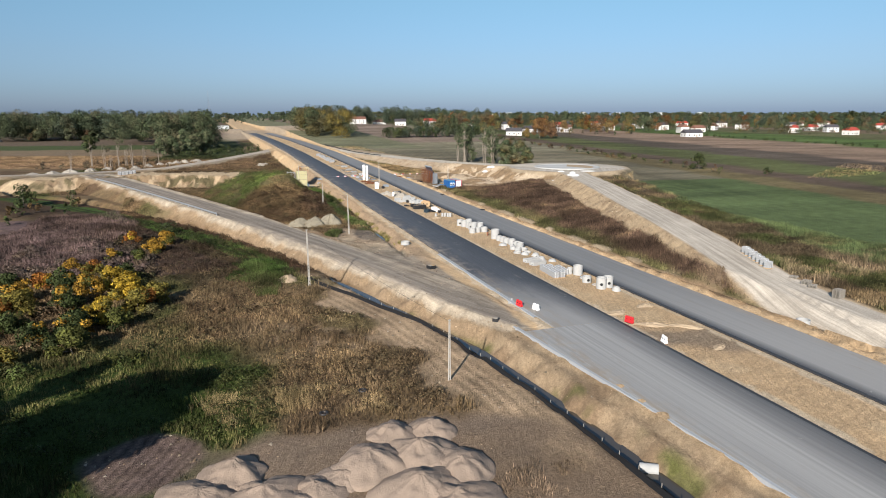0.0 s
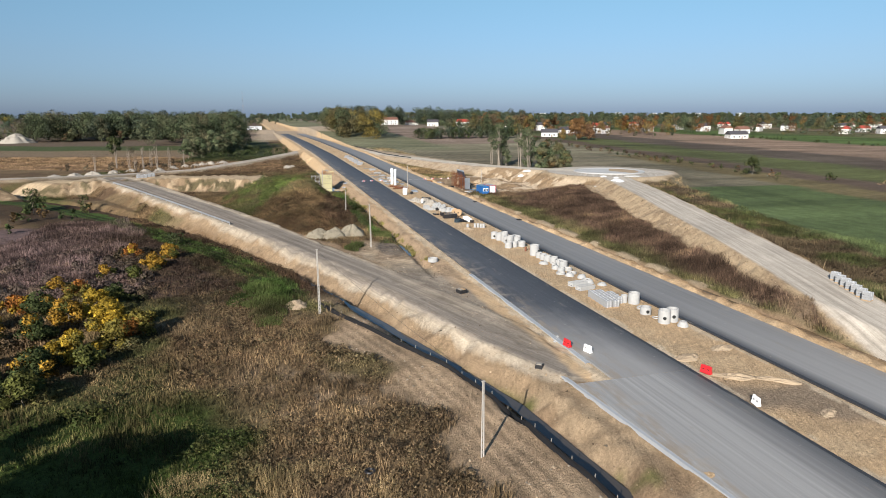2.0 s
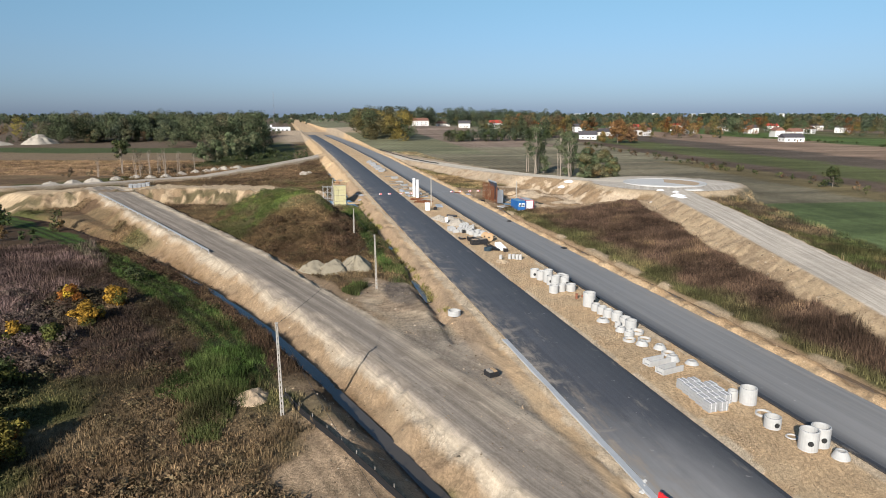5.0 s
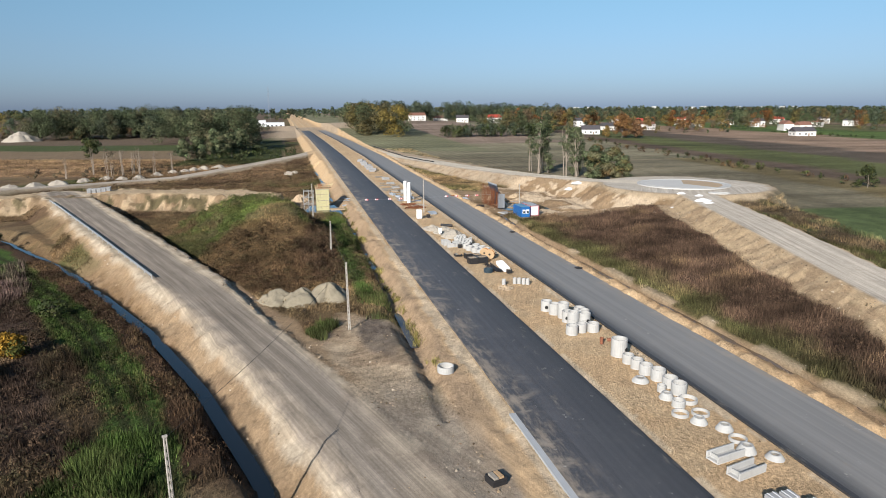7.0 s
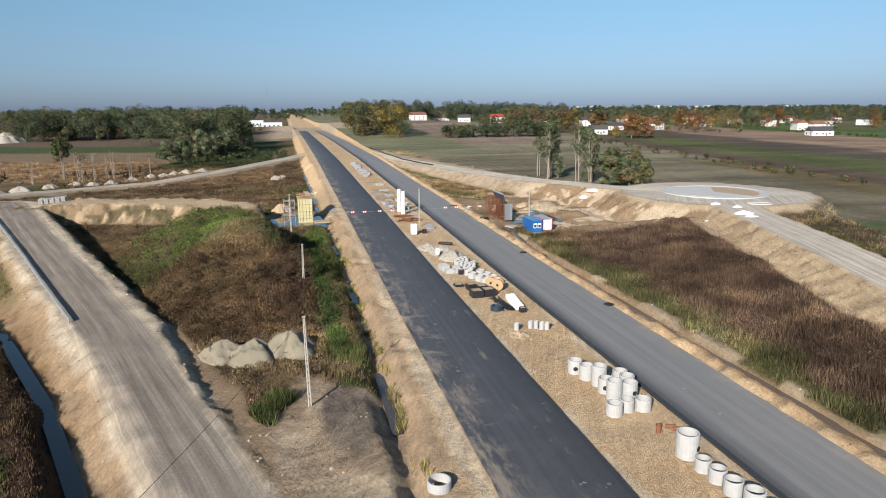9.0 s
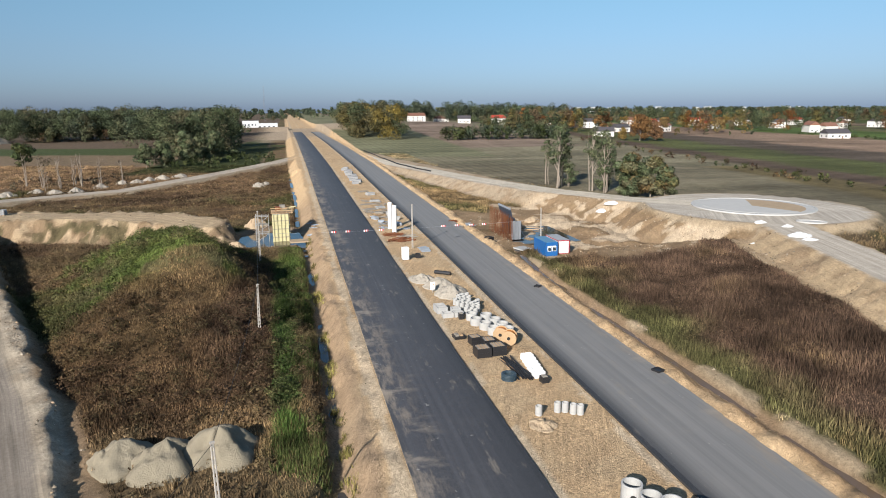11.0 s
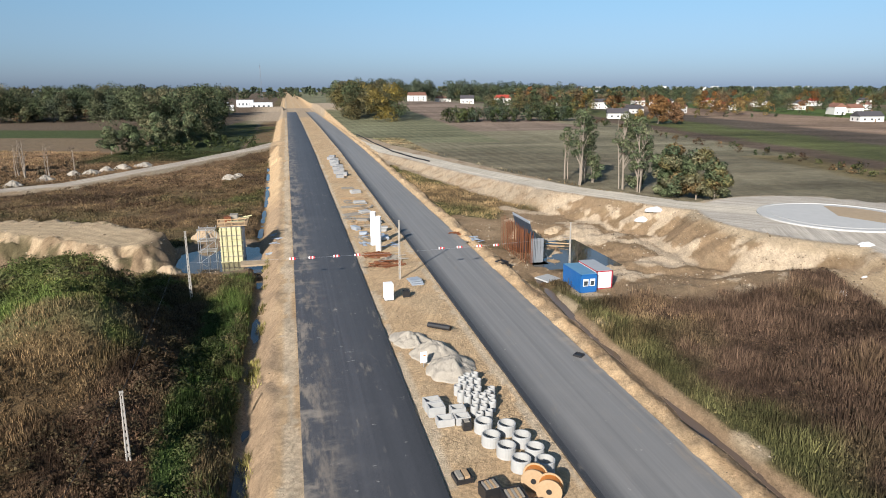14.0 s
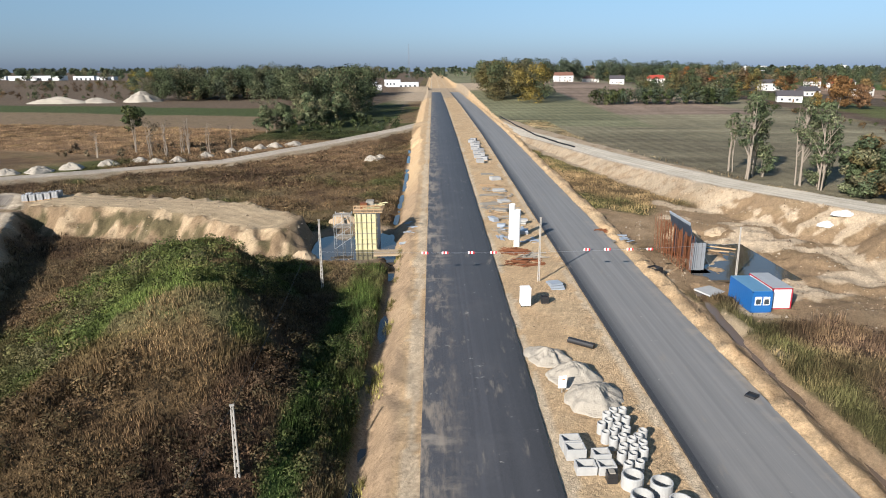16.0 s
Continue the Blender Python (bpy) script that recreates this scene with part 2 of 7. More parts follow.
def along(x, y, pts):
    """Distance to a polyline, the side (positive: right of it), and what the third value of its points is there."""
    best = np.full(np.shape(x), 1e9)
    val, side = np.zeros(np.shape(x)), np.zeros(np.shape(x))
    for p, q in zip(pts[:-1], pts[1:]):
        dx, dy = q[0] - p[0], q[1] - p[1]
        t = np.clip(((x - p[0]) * dx + (y - p[1]) * dy) / (dx * dx + dy * dy), 0, 1)
        ex, ey = x - p[0] - t * dx, y - p[1] - t * dy
        d = np.hypot(ex, ey)
        near = d < best
        best = np.where(near, d, best)
        val = np.where(near, p[2] + t * (q[2] - p[2]), val)
        side = np.where(near, np.sign(ex * dy - ey * dx), side)
    return best, side, val


DITCH = ((-6.8, 10, -2.9), (-7.2, 45, -2.8), (-8.6, 63, -2.7), (-10.8, 80, -2.5), (-14.8, 95, -2.4), (-19.2, 110, -2.3), (-24.4, 126, -2.1), (-31, 145, -1.9), (-40.2, 166, -1.6), (-50.2, 185, -1.4), (-62.8, 208, -1.2), (-88, 245, -1.0), (-125, 285, -0.8))
HAUL = ((-2, 84, 0.1), (-6.5, 95, 0.3), (-11.6, 113, 0.5), (-22.2, 144, 1.0), (-37.5, 182, 2.0), (-54, 217, 3.4), (-72, 256, 4.6), (-86, 287, 5.1))
BERM = ((-140, 262, 4.4), (-110, 280, 4.8), (-84, 286, 5.2), (-58, 281, 5.2), (-36, 275, 5.0), (-27, 267, 4.4))
LINK = ((-2, 474, 4.5), (-12, 448, 4.0), (-35, 409, 2.8), (-64, 365, 1.5), (-90, 345, 1.8), (-106, 325, 3.0), (-122, 306, 4.4), (-160, 292, 4.4))
VERGE_L = ((-6.5, 128, -0.6), (-5.4, 150, -0.9), (-4.9, 200, -0.7), (-5.2, 250, -0.3), (-6.5, 275, -0.3), (-6.2, 330, 0.2), (-7.5, 400, 0.6))
VERGE_R = ((35.0, 60, -1.1), (34.6, 150, -0.5), (34.2, 200, 0.0), (34.4, 222, 0.4), (36.5, 242, 0.6))
RAMP_S = ((97, 243, 6.0), (89, 229, 6.0), (84.6, 217, 6.0), (78, 197, 5.9), (70.7, 175.5, 5.7), (62, 150, 5.2), (54.3, 125, 4.5), (47.7, 103, 3.3), (43, 88, 2.2), (39.2, 73, 1.1), (37.6, 64, 0.6), (36.8, 52, 0.2), (37.2, 20, -0.5))
RAMP_N = ((90, 256, 6.0), (78, 267, 6.0), (65, 294, 5.6), (54, 335, 5.1), (42, 394, 4.8), (33, 430, 4.7), (28, 470, 4.7))
ROUND = (98.0, 249.0, 6.0)


def foot_x(y):
    return np.interp(y, (40, 70, 87, 110, 144, 169, 194, 210, 226, 240), (33, 34.5, 38.2, 45.4, 54.4, 58.7, 65.1, 68.9, 70.6, 72))


def ridge(x, y):
    """Distance to the crest of the overgrown mound, and how far east of it."""
    return along(x, y, ((-22.5, 222, 0), (-28.5, 240, 0)))[0], 0.949 * (x + 22.5) + 0.316 * (y - 222)


def ground_z(x, y):
    x, y = np.asarray(x, float), np.asarray(y, float)
    zr = road_z(y)
    rough = fbm(x, y, 9, 3)
    left = np.interp(y, (0, 60, 110, 160, 240, 370, 700, 1500, 5000), (-1.3, -1.0, 0.1, 0.5, 0.7, 0.6, 1.0, 2.0, 0.0))
    left = left + 0.35 * rough + 1.0 * fbm(x, y, 60, 9) * step(-60, -160, x)
    right = np.interp(y, (0, 100, 200, 340, 600, 900, 2000, 5000), (1.0, 2.0, 3.0, 4.2, 6.0, 7.0, 6.0, 0.0)) * np.interp(x, (30, 200, 500, 1200, 5000), (1, 1, 0.7, 0.4, 0))
    right = right + 7 * np.exp(-(((x - 130) / 140) ** 2) - ((y - 860) / 210) ** 2) + 0.12 * rough
    # the foot of the weedy bank and the low ground beside the highway
    low = zr - 0.9 + 0.2 * rough
    bank = zr - 0.6 + np.interp(y, (60, 100, 225), (0.4, 2.0, 2.4)) * step(0.0, 1.0, (x - 36) / np.maximum(foot_x(y) - 37, 1)) + 0.3 * rough
    bank = np.where(y < 226, bank, bank + (low - bank) * step(226, 236, y))
    d_s, side_s, z_s = along(x, y, RAMP_S)
    d_n, side_n, z_n = along(x, y, RAMP_N)
    d_r = np.hypot(x - ROUND[0], y - ROUND[1])
    # inside: between the highway and the ramps
    inside = np.where(y < 249, x < np.interp(y, [p[1] for p in RAMP_S[::-1]], [p[0] for p in RAMP_S[::-1]]), x < np.interp(y, [p[1] for p in RAMP_N], [p[0] for p in RAMP_N]))
    right = np.where(inside, bank, right)
    h = np.where(x < 15, left, right)
    # mounds left
    d, lat = ridge(x, y)
    reach = 18.2 - 5.0 * np.tanh(lat / 5) - 3.0 * step(238, 250, y)
    dome = 7.5 * (1 - step(0.04, 1.0, d / reach + 0.10 * rough)) * (1 + 0.16 * rough)
    shelf = 3.4 * (1 - step(0.42, 1.1, np.hypot((x + 22) / 16.5, (y - 207) / 18.5) + 0.12 * rough)) * (1 + 0.3 * rough)
    h = h + np.maximum(dome, shelf) + 0.35 * np.minimum(dome, shelf) + 0.9 * fbm(x, y, 5, 183) * np.exp(-(((x + 26) / 14) ** 2) - ((y - 218) / 30) ** 2)
    # pit of the eastern abutment
    e = np.hypot((x - 46) / 10, (y - 257) / 15)
    h = np.where(x > 15, h + (0.9 + 0.8 * rough + 0.7 * fbm(x, y, 3, 151) - h) * (1 - step(0.75, 1.15, e)) * inside, h)
    e = np.hypot((x - 62) / 26, (y - 252) / 28)
    h = h + np.where(inside & (x > 38), (0.8 * fbm(x, y, 6.5, 169) + 0.7 * fbm(x, y, 2.4, 185)) * (1 - step(0.7, 1.1, e)), 0)
    # made ground
    h = np.maximum(h, z_s - np.maximum(0, d_s - 4.9 + 0.8 * fbm(y, x, 2.4, 139)) * 0.66 + (0.25 * rough + 0.35 * fbm(x + y, y, 2.2, 141)) * step(5, 8, d_s))
    h = np.maximum(h, z_n - np.maximum(0, d_n - 4.8 + fbm(y, x, 3, 143)) * 0.55 + (0.35 * rough + 0.45 * fbm(x, y, 2.6, 145)) * step(5, 8, d_n))
    h = np.maximum(h, ROUND[2] - np.maximum(0, d_r - 25 + 1.5 * fbm(x, y, 3.5, 147)) * 0.6 + (0.3 * rough + 0.45 * fbm(x, y, 3.2, 149)) * step(25, 29, d_r))
    gully = fbm(y + 0.6 * x, x - 0.5 * y, 1.9, 131) + 0.8 * fbm(y, x, 4.5, 137)
    d, side, z = along(x, y, HAUL)
    h = np.maximum(h, z - np.maximum(0, d - np.interp(y, (165, 185), (4.3, 5.8)) + 0.9 * gully) * np.where(side > 0, np.interp(y, (150, 185), (0.75, 1.25)), 0.75) + 0.08 * rough + 0.25 * gully * step(4, 5.5, d))
    h = np.maximum(h, np.where((side > 0) & (x < 0) & (y > 84) & (y < 170), z - 0.1 - 0.09 * np.maximum(0, d - 3.5) - 0.7 * step(140, 168, y) + 0.1 * gully, -99))
    d, side, z = along(x, y, BERM)
    h = np.maximum(h, z - np.maximum(0, d - 6.0 + 2.5 * rough + 2.0 * gully) * 1.15 + (0.8 * rough + 1.0 * gully + 1.1 * fbm(x, y, 1.7, 217)) * step(3.5, 7, d) + 0.5 * fbm(x, y, 6, 219))
    d, side, z = along(x, y, LINK)
    h = np.maximum(h, z - np.maximum(0, d - 3.6) * 0.5)
    h = np.maximum(h, np.where((x > -60) & (x < 130) & (y > 900), 6.0 - np.maximum(0, np.abs(y - 1000 - 0.1 * x) - 14) * 0.2, -99))
    # pit of the western abutment
    e = np.hypot((x + 12) / 9.5, (y - 268) / 11)
    h = np.where(x < 15, h + (-0.25 + 1.2 * rough + 0.8 * fbm(x, y, 3.5, 167) - h) * (1 - step(0.75, 1.1, e)), h)
    # highway
    lw = np.interp(y, (0, 66, 80, 86, 140, 300, 330), (1.9, 3.6, 5.2, 2.0, 3.0, 3.2, 4.0)) + 1.3 * fbm(y, x, 3, 21)
    rw = 2.4 + 1.2 * fbm(x, y, 6, 33)
    slope = 0.75
    plat = zr - 0.2 - slope * np.maximum(0, np.maximum(-x - lw, x - 30.2 - rw))
    plat = plat + np.where((x > 10) & (x < 20.2), 0.14 * fbm(x, y, 3, 41), 0) + np.where(x > 30.4, 0.8 * fbm(x, y, 2.2, 43) + 0.15 + 0.35 * np.exp(-(((x - 31.6) / 0.6) ** 2)), 0) * (x < 33.4) + np.where(x < -0.4, 0.4 * fbm(x, y, 2.4, 47), 0) * (x > -3)
    core = (x > -lw) & (x < 30.2 + rw)
    h = np.where(core, plat, np.maximum(h, plat))
    # ditches
    d, side, z = along(x, y, DITCH)
    wob = 0.9 * fbm(x, y, 4, 51)
    z = z + 0.3 * fbm(y, x, 5, 161)
    east = z + np.maximum(0, d - 0.8 + wob + 0.9 * gully) * np.interp(y, (90, 112, 150, 190), (0.85, 0.6, 0.6, 0.75)) + 100 * (d > 9)
    west = z + np.maximum(0, d - 0.8 + wob) * np.where(y < 118, 0.75, 1.2) + 100 * (d > 9)
    h = np.minimum(h, np.where(side < 0, west, east))
    d, side, z = along(x, y, VERGE_L)
    h = np.minimum(h, z + 0.9 * fbm(y, x, 7, 163) + np.maximum(0, d - 0.3 + 0.6 * fbm(x, y, 4, 52)) * 0.9 + 100 * (d > 5))
    d, side, z = along(x, y, VERGE_R)
    h = np.minimum(h, z + 0.3 * fbm(y, x, 6, 165) + np.maximum(0, d - 0.4 + 0.5 * fbm(x, y, 4, 53)) * 0.8 + 100 * (d > 4))
    # the beds of the carriageways lie under the asphalt
    bed = ((x > 0.5) & (x < 9.5)) | ((x > 20.7) & (x < 29.7))
    return np.where(bed, np.minimum(h, zr - 0.35), h)


def gz(x, y):
    return float(ground_z(np.array([x]), np.array([y]))[0])


def graded(lo, hi, pitch, ends, grow):
    mid = list(np.arange(lo, hi, pitch))
    up, d = [hi], pitch
    while up[-1] < ends[1]:
        d *= grow
        up.append(up[-1] + d)
    dn, d = [lo], pitch
    while dn[-1] > ends[0]:
        d *= grow
        dn.append(dn[-1] - d)
    return np.array(dn[:0:-1] + mid + up)


# ---- the ground ----
C_SAND, C_PALE = (0.41, 0.305, 0.19), (0.365, 0.315, 0.26)
C_DRY, C_GREEN, C_WEED, C_STRAW = (0.145, 0.097, 0.053), (0.055, 0.068, 0.021), (0.080, 0.051, 0.032), (0.24, 0.165, 0.085)


def lay(tint, mask, color):
    return tint + (np.array(color) - tint) * mask[..., None]


def ground_tint(x, y):
    """The kind of soil or cover at a place, as a colour, and how sandy it is."""
    w = fbm(x, y, 7, 61)
    w2 = fbm(x, y, 26, 71)
    sandy = np.zeros(x.shape)
    t = np.zeros(x.shape + (3,)) + np.array(C_DRY)
    # meadow left: green and dry patches
    t = lay(t, step(0.0, 0.25, w2 + 0.3 * w) * 0.8, C_GREEN)
    t = lay(t, step(0.12, 0.3, -w2 + 0.25 * w) * 0.7, C_WEED)
    t = lay(t, step(0.05, 0.25, fbm(x, y, 13, 171)) * 0.75, (0.15, 0.108, 0.06))
    t = lay(t, step(118, 100, y + 12 * w2) * step(-46, -38, x + 6 * w) * 0.55, (0.165, 0.115, 0.066))
    # green ground beneath the trees in the south-west
    t = lay(t, step(92, 84, y + 4 * w) * step(-36, -42, x + 6 * w), (0.045, 0.064, 0.015))
    # right-hand side beyond the ramps: fields
    out = x > np.where(y < 249, np.interp(y, [p[1] for p in RAMP_S[::-1]], [p[0] for p in RAMP_S[::-1]]), np.interp(y, [p[1] for p in RAMP_N], [p[0] for p in RAMP_N]))
    out = out & (x > 30)
    u = x - 0.12 * (y - 250) + 2 * w
    f = np.zeros(t.shape) + np.array((0.150, 0.130, 0.086))
    f = lay(f, step(216, 212, y + 0.1 * (x - 110)), (0.085, 0.112, 0.045))
    for at, c in ((152, (0.14, 0.11, 0.055)), (172, (0.095, 0.068, 0.05)), (191, (0.085, 0.092, 0.036)), (236, (0.085, 0.066, 0.05)), (286, (0.215, 0.15, 0.105)), (398, (0.072, 0.105, 0.03)), (520, (0.10, 0.095, 0.045)), (640, (0.15, 0.11, 0.075)), (760, (0.07, 0.09, 0.03))):
        f = lay(f, step(at - 1.2, at + 1.2, u), c)
    # nearer the wood: an olive field on the rise, a ploughed strip and stubble
    f = lay(f, step(398, 404, y + 0.35 * (x - 60)) * step(172, 168, u), (0.18, 0.16, 0.105))
    f = lay(f, step(440, 446, y + 0.2 * (x - 60)) * step(99, 96, x - 0.02 * (y - 500)), (0.155, 0.152, 0.09))
    f = lay(f, step(498, 503, y) * step(96, 99, x - 0.02 * (y - 500)) * step(176, 172, x - 0.02 * (y - 500)), (0.20, 0.15, 0.115))
    stripe = 1 + (0.10 * np.sin(2 * np.pi * (x + 0.03 * y) / 4.2) + 0.5 * fbm(x / 7 + 0.03 * y, y / 1.0, 9, 201) + 0.35 * fbm(x, y, 40, 203)) * step(100, 160, y)
    t = np.where(out[..., None], f * stripe[..., None], t)
    edge = step(9.5, 7.5, along(x, y, RAMP_N)[0] + 3 * w) * out
    t = lay(t, edge, (0.13, 0.10, 0.05))
    d, side, _ = along(x, y, RAMP_S)
    t = lay(t, step(25, 20, d + 6 * w) * out * (y < 250), (0.075, 0.056, 0.034))
    t = lay(t, step(25, 20, d + 6 * w) * out * (y < 250) * step(0.0, 0.2, fbm(x, y, 11, 17)), (0.05, 0.058, 0.02))
    # west: strips of maize stubble and ploughed land
    west = x < -20
    lw = step(372, 380, y + 0.35 * (x + 90) + 5 * w) * west
    t = lay(t, lw, (0.20, 0.13, 0.075))
    t = lay(t, lw * step(480, 486, y + 0.25 * (x + 90)), (0.17, 0.125, 0.08))
    t = lay(t, lw * step(560, 566, y + 0.25 * (x + 90)), (0.06, 0.075, 0.03))
    t = lay(t, lw * step(640, 646, y + 0.25 * (x + 90)), (0.115, 0.085, 0.06))
    t = lay(t, step(-20, -24, x) * step(-84, -76, x - 0.14 * (y - 440) + 4 * w) * step(420, 440, y), (0.042, 0.052, 0.02))
    # reddish fallow strip
    pu = (x + 62) * 0.93 + (y - 187) * 0.36
    t = lay(t, step(1, -1.5, pu + 2.5 * w) * step(-100, -97, -abs(y - 165) * 2.6 + 0 * x) * step(124, 130, y) * step(208, 200, y + 0.2 * (x + 62)), (0.125, 0.085, 0.077))
    # mound: green cap, brown flank
    e = np.hypot((x + 26) / 20, (y - 233) / 22)
    t = lay(t, step(1.15, 0.8, e + 0.6 * w), (0.085, 0.112, 0.03))
    t = lay(t, step(1.15, 0.8, e + 0.6 * w) * step(0.05, 0.25, fbm(x, y, 4, 215)) * 0.7, (0.12, 0.095, 0.055))
    e = np.hypot((x + 23) / 16, (y - 194) / 16.5)
    t = lay(t, step(1.15, 0.85, e + 0.5 * w) * 0.85, (0.082, 0.050, 0.027))
    e = np.hypot((x + 22) / 11, (y - 209.5) / 5)
    t = lay(t, step(1.2, 0.7, e + 0.8 * w) * 0.8, (0.14, 0.093, 0.047))
    # east flank: reddish weeds, with the slope's shade painted in as darker brown
    t = lay(t, step(-20, -16.5, x + 4 * w) * step(-10.5, -12.5, x) * step(180, 190, y) * step(248, 240, y) * 0.9, (0.070, 0.043, 0.027))
    t = lay(t, step(1.9, 1.1, np.abs(x + 9.6 + 0.8 * w2) + 1.5 * w) * step(166, 174, y) * step(244, 236, y), (0.048, 0.074, 0.021))
    # weedy bank beside the right carriageway
    inb = (x > 35.5) & (~out) & (y < 236)
    bw = step(0.02, 0.3, (x - 36) / np.maximum(foot_x(y) - 37, 1) + 0.25 * w)
    t = np.where(inb[..., None], lay(np.zeros(t.shape) + np.array((0.085, 0.078, 0.034)), bw, (0.084, 0.054, 0.037)), t)
    ins2 = (x > 35.5) & (~out) & (y >= 236)
    t = np.where(ins2[..., None], lay(np.zeros(t.shape) + np.array((0.12, 0.085, 0.045)), step(0, 0.2, w2), (0.06, 0.062, 0.024)), t)
    # trodden soil by the western ditch
    d, side, _ = along(x, y, DITCH)
    dirt = step(12.5, 8, d + 6 * w + 5 * step(100, 112, y)) * (side < 0) * step(126, 114, y)
    t = lay(t, dirt, (0.33, 0.235, 0.148))
    rut = np.sin(2 * np.pi * d / 1.5 + 5 * w2) * step(3.2, 5, d) * step(13, 9, d)
    t = t * (1 + (0.30 * rut + 0.5 * fbm(x, y, 2.5, 177)) * dirt)[..., None]
    wl_ = (side < 0) * step(112, 124, y + 6 * w)
    # west of the ditch: shade among tall weeds, put into a darker ground colour
    t = lay(t, step(30, 22, d + 5 * w) * wl_ * 0.85, (0.045, 0.030, 0.019))
    t = lay(t, step(5.6, 4.6, d + 2.5 * w) * wl_ * 0.8, (0.058, 0.034, 0.021))
    t = lay(t, step(4.6, 5.6, d + 2.5 * w) * step(11.5, 9.8, d + 3 * w) * wl_ * 0.95, (0.046, 0.080, 0.018))
    # two near-black lines along the green band, where the wheels run
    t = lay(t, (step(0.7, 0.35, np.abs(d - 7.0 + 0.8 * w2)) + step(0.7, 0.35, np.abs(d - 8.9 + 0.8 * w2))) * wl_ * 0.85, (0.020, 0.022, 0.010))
    e = np.hypot((x + 49.5) / 4.2, (y - 60.5) / 5.5)
    m = step(1.15, 0.85, e + 0.6 * w)
    t = lay(t, m, (0.125, 0.088, 0.072))
    t = t * (1 + (0.35 * np.sin(2 * np.pi * (x * 0.9 - y * 0.35) / 0.9 + 4 * w) + 0.5 * fbm(x, y, 1.5, 187)) * m)[..., None]
    sandy = np.maximum(sandy, 0.8 * m)
    m = step(0.05, 0.2, fbm(x, y, 6, 207) + 0.4 * fbm(x, y, 1.5, 209)) * step(-42, -34, x) * step(78, 83, y) * step(97, 92, y)
    t = lay(t, 0.55 * m, (0.25, 0.18, 0.115))
    sandy = np.maximum(sandy, 0.25 * m)
    e = np.hypot((x + 31) / 17, (y - 55) / 8)
    m = step(1.1, 0.8, e + 0.5 * w)
    t = lay(t, m, (0.19, 0.14, 0.10))
    sandy = np.maximum(sandy, 0.8 * m)
    t = lay(t, step(58, 50, y + 8 * w) * step(-40, -34, x + 8 * w) * step(-2, -4, x), (0.19, 0.135, 0.09))
    sandy = np.maximum(sandy, 0.7 * dirt)
    bank = step(7.5, 5, d + 2 * w) * (side > 0) * step(215, 190, y)
    gully = fbm(y + 0.6 * x, x - 0.5 * y, 1.9, 131) + 0.8 * fbm(y, x, 4.5, 137)
    t = lay(t, bank, (0.30, 0.22, 0.14))
    t = lay(t, bank * step(6.0, 3.0, d + 2.5 * w) * step(100, 114, y), (0.17, 0.112, 0.062))
    # gullies darkened in the colour, as direct sun hardly shades their relief
    t = lay(t, bank * step(-0.05, 0.35, gully) * 0.85, (0.225, 0.155, 0.095))
    t = lay(t, bank * step(-0.08, 0.2, fbm(x, y, 5, 179)) * step(3.4, 2.0, d + w) * step(112, 100, y), (0.115, 0.115, 0.04))
    sandy = np.maximum(sandy, bank)

    def strip(t, sandy, d, half, soft, color):
        m = step(half + soft, half, d + 2.2 * w)
        return lay(t, m, color), np.maximum(sandy, m)

    # sandy slopes, then the surfaces of the haul roads
    for line, wide, core_w, cs, cc in ((RAMP_S, 8.5, 3.9, C_SAND, C_PALE), (RAMP_N, 11, 4.4, (0.36, 0.285, 0.20), C_PALE), (BERM, 9.5, 5.0, (0.37, 0.28, 0.18), (0.40, 0.305, 0.195)), (LINK, 5.2, 3.2, (0.29, 0.235, 0.165), (0.37, 0.32, 0.26)), (HAUL, 7.0, 3.1, (0.275, 0.195, 0.12), (0.225, 0.192, 0.157))):
        d, side, _ = along(x, y, line)
        ww = np.where(side < 0, 5.4, np.interp(y, (60, 90, 110, 130, 170, 200, 225), (3.6, 4.6, 6.5, 8.0, 9.6, 11.0, 13.0))) if line is RAMP_S else wide
        m = step(ww + 0.9, ww - 0.5, d + 1.6 * w)
        t = lay(t, m, cs)
        # the same painted gully darkening on the made slopes
        t = lay(t, m * step(0.0, 0.4, gully) * 0.7, (0.25, 0.175, 0.11))
        sandy = np.maximum(sandy, m)
        if line is HAUL:
            m = step(5.2, 4.4, d + 2.0 * w - np.interp(y, (165, 185), (0, 1.2)))
            t = lay(t, m, (0.43, 0.36, 0.27))
            t = lay(t, m * step(0.0, 0.2, fbm(x, y, 1.6, 195)) * 0.6, (0.31, 0.25, 0.18))
        m = step(core_w + 0.8, core_w, d + 0.8 * w)
        rut = 1 + 0.13 * np.sin(2 * np.pi * side * d / 2.1 + 2 * w) + 0.10 * fbm(side * d, y / 9, 0.8, 19)
        t = lay(t, m, cc) * (1 + (rut - 1) * m)[..., None]
    d, side, _ = along(x, y, BERM)
    bm_ = step(11, 9, d) * step(4.0, 6.0, d + 2 * w)
    t = lay(t, bm_ * step(-0.04, 0.12, fbm(x, y, 3.2, 173)), (0.205, 0.145, 0.09))
    t = lay(t, bm_ * step(0.10, 0.22, fbm(x, y, 2.6, 175)), (0.10, 0.082, 0.045))
    # excavated brown slope around the eastern pit and below the roundabout
    e = np.hypot((x - 62) / 33, (y - 256) / 36)
    m = step(1.15, 0.95, e + 0.5 * w) * (~out) * (x > 33) * step(219, 227, y + 4 * w)
    t = lay(t, m, (0.245, 0.168, 0.10))
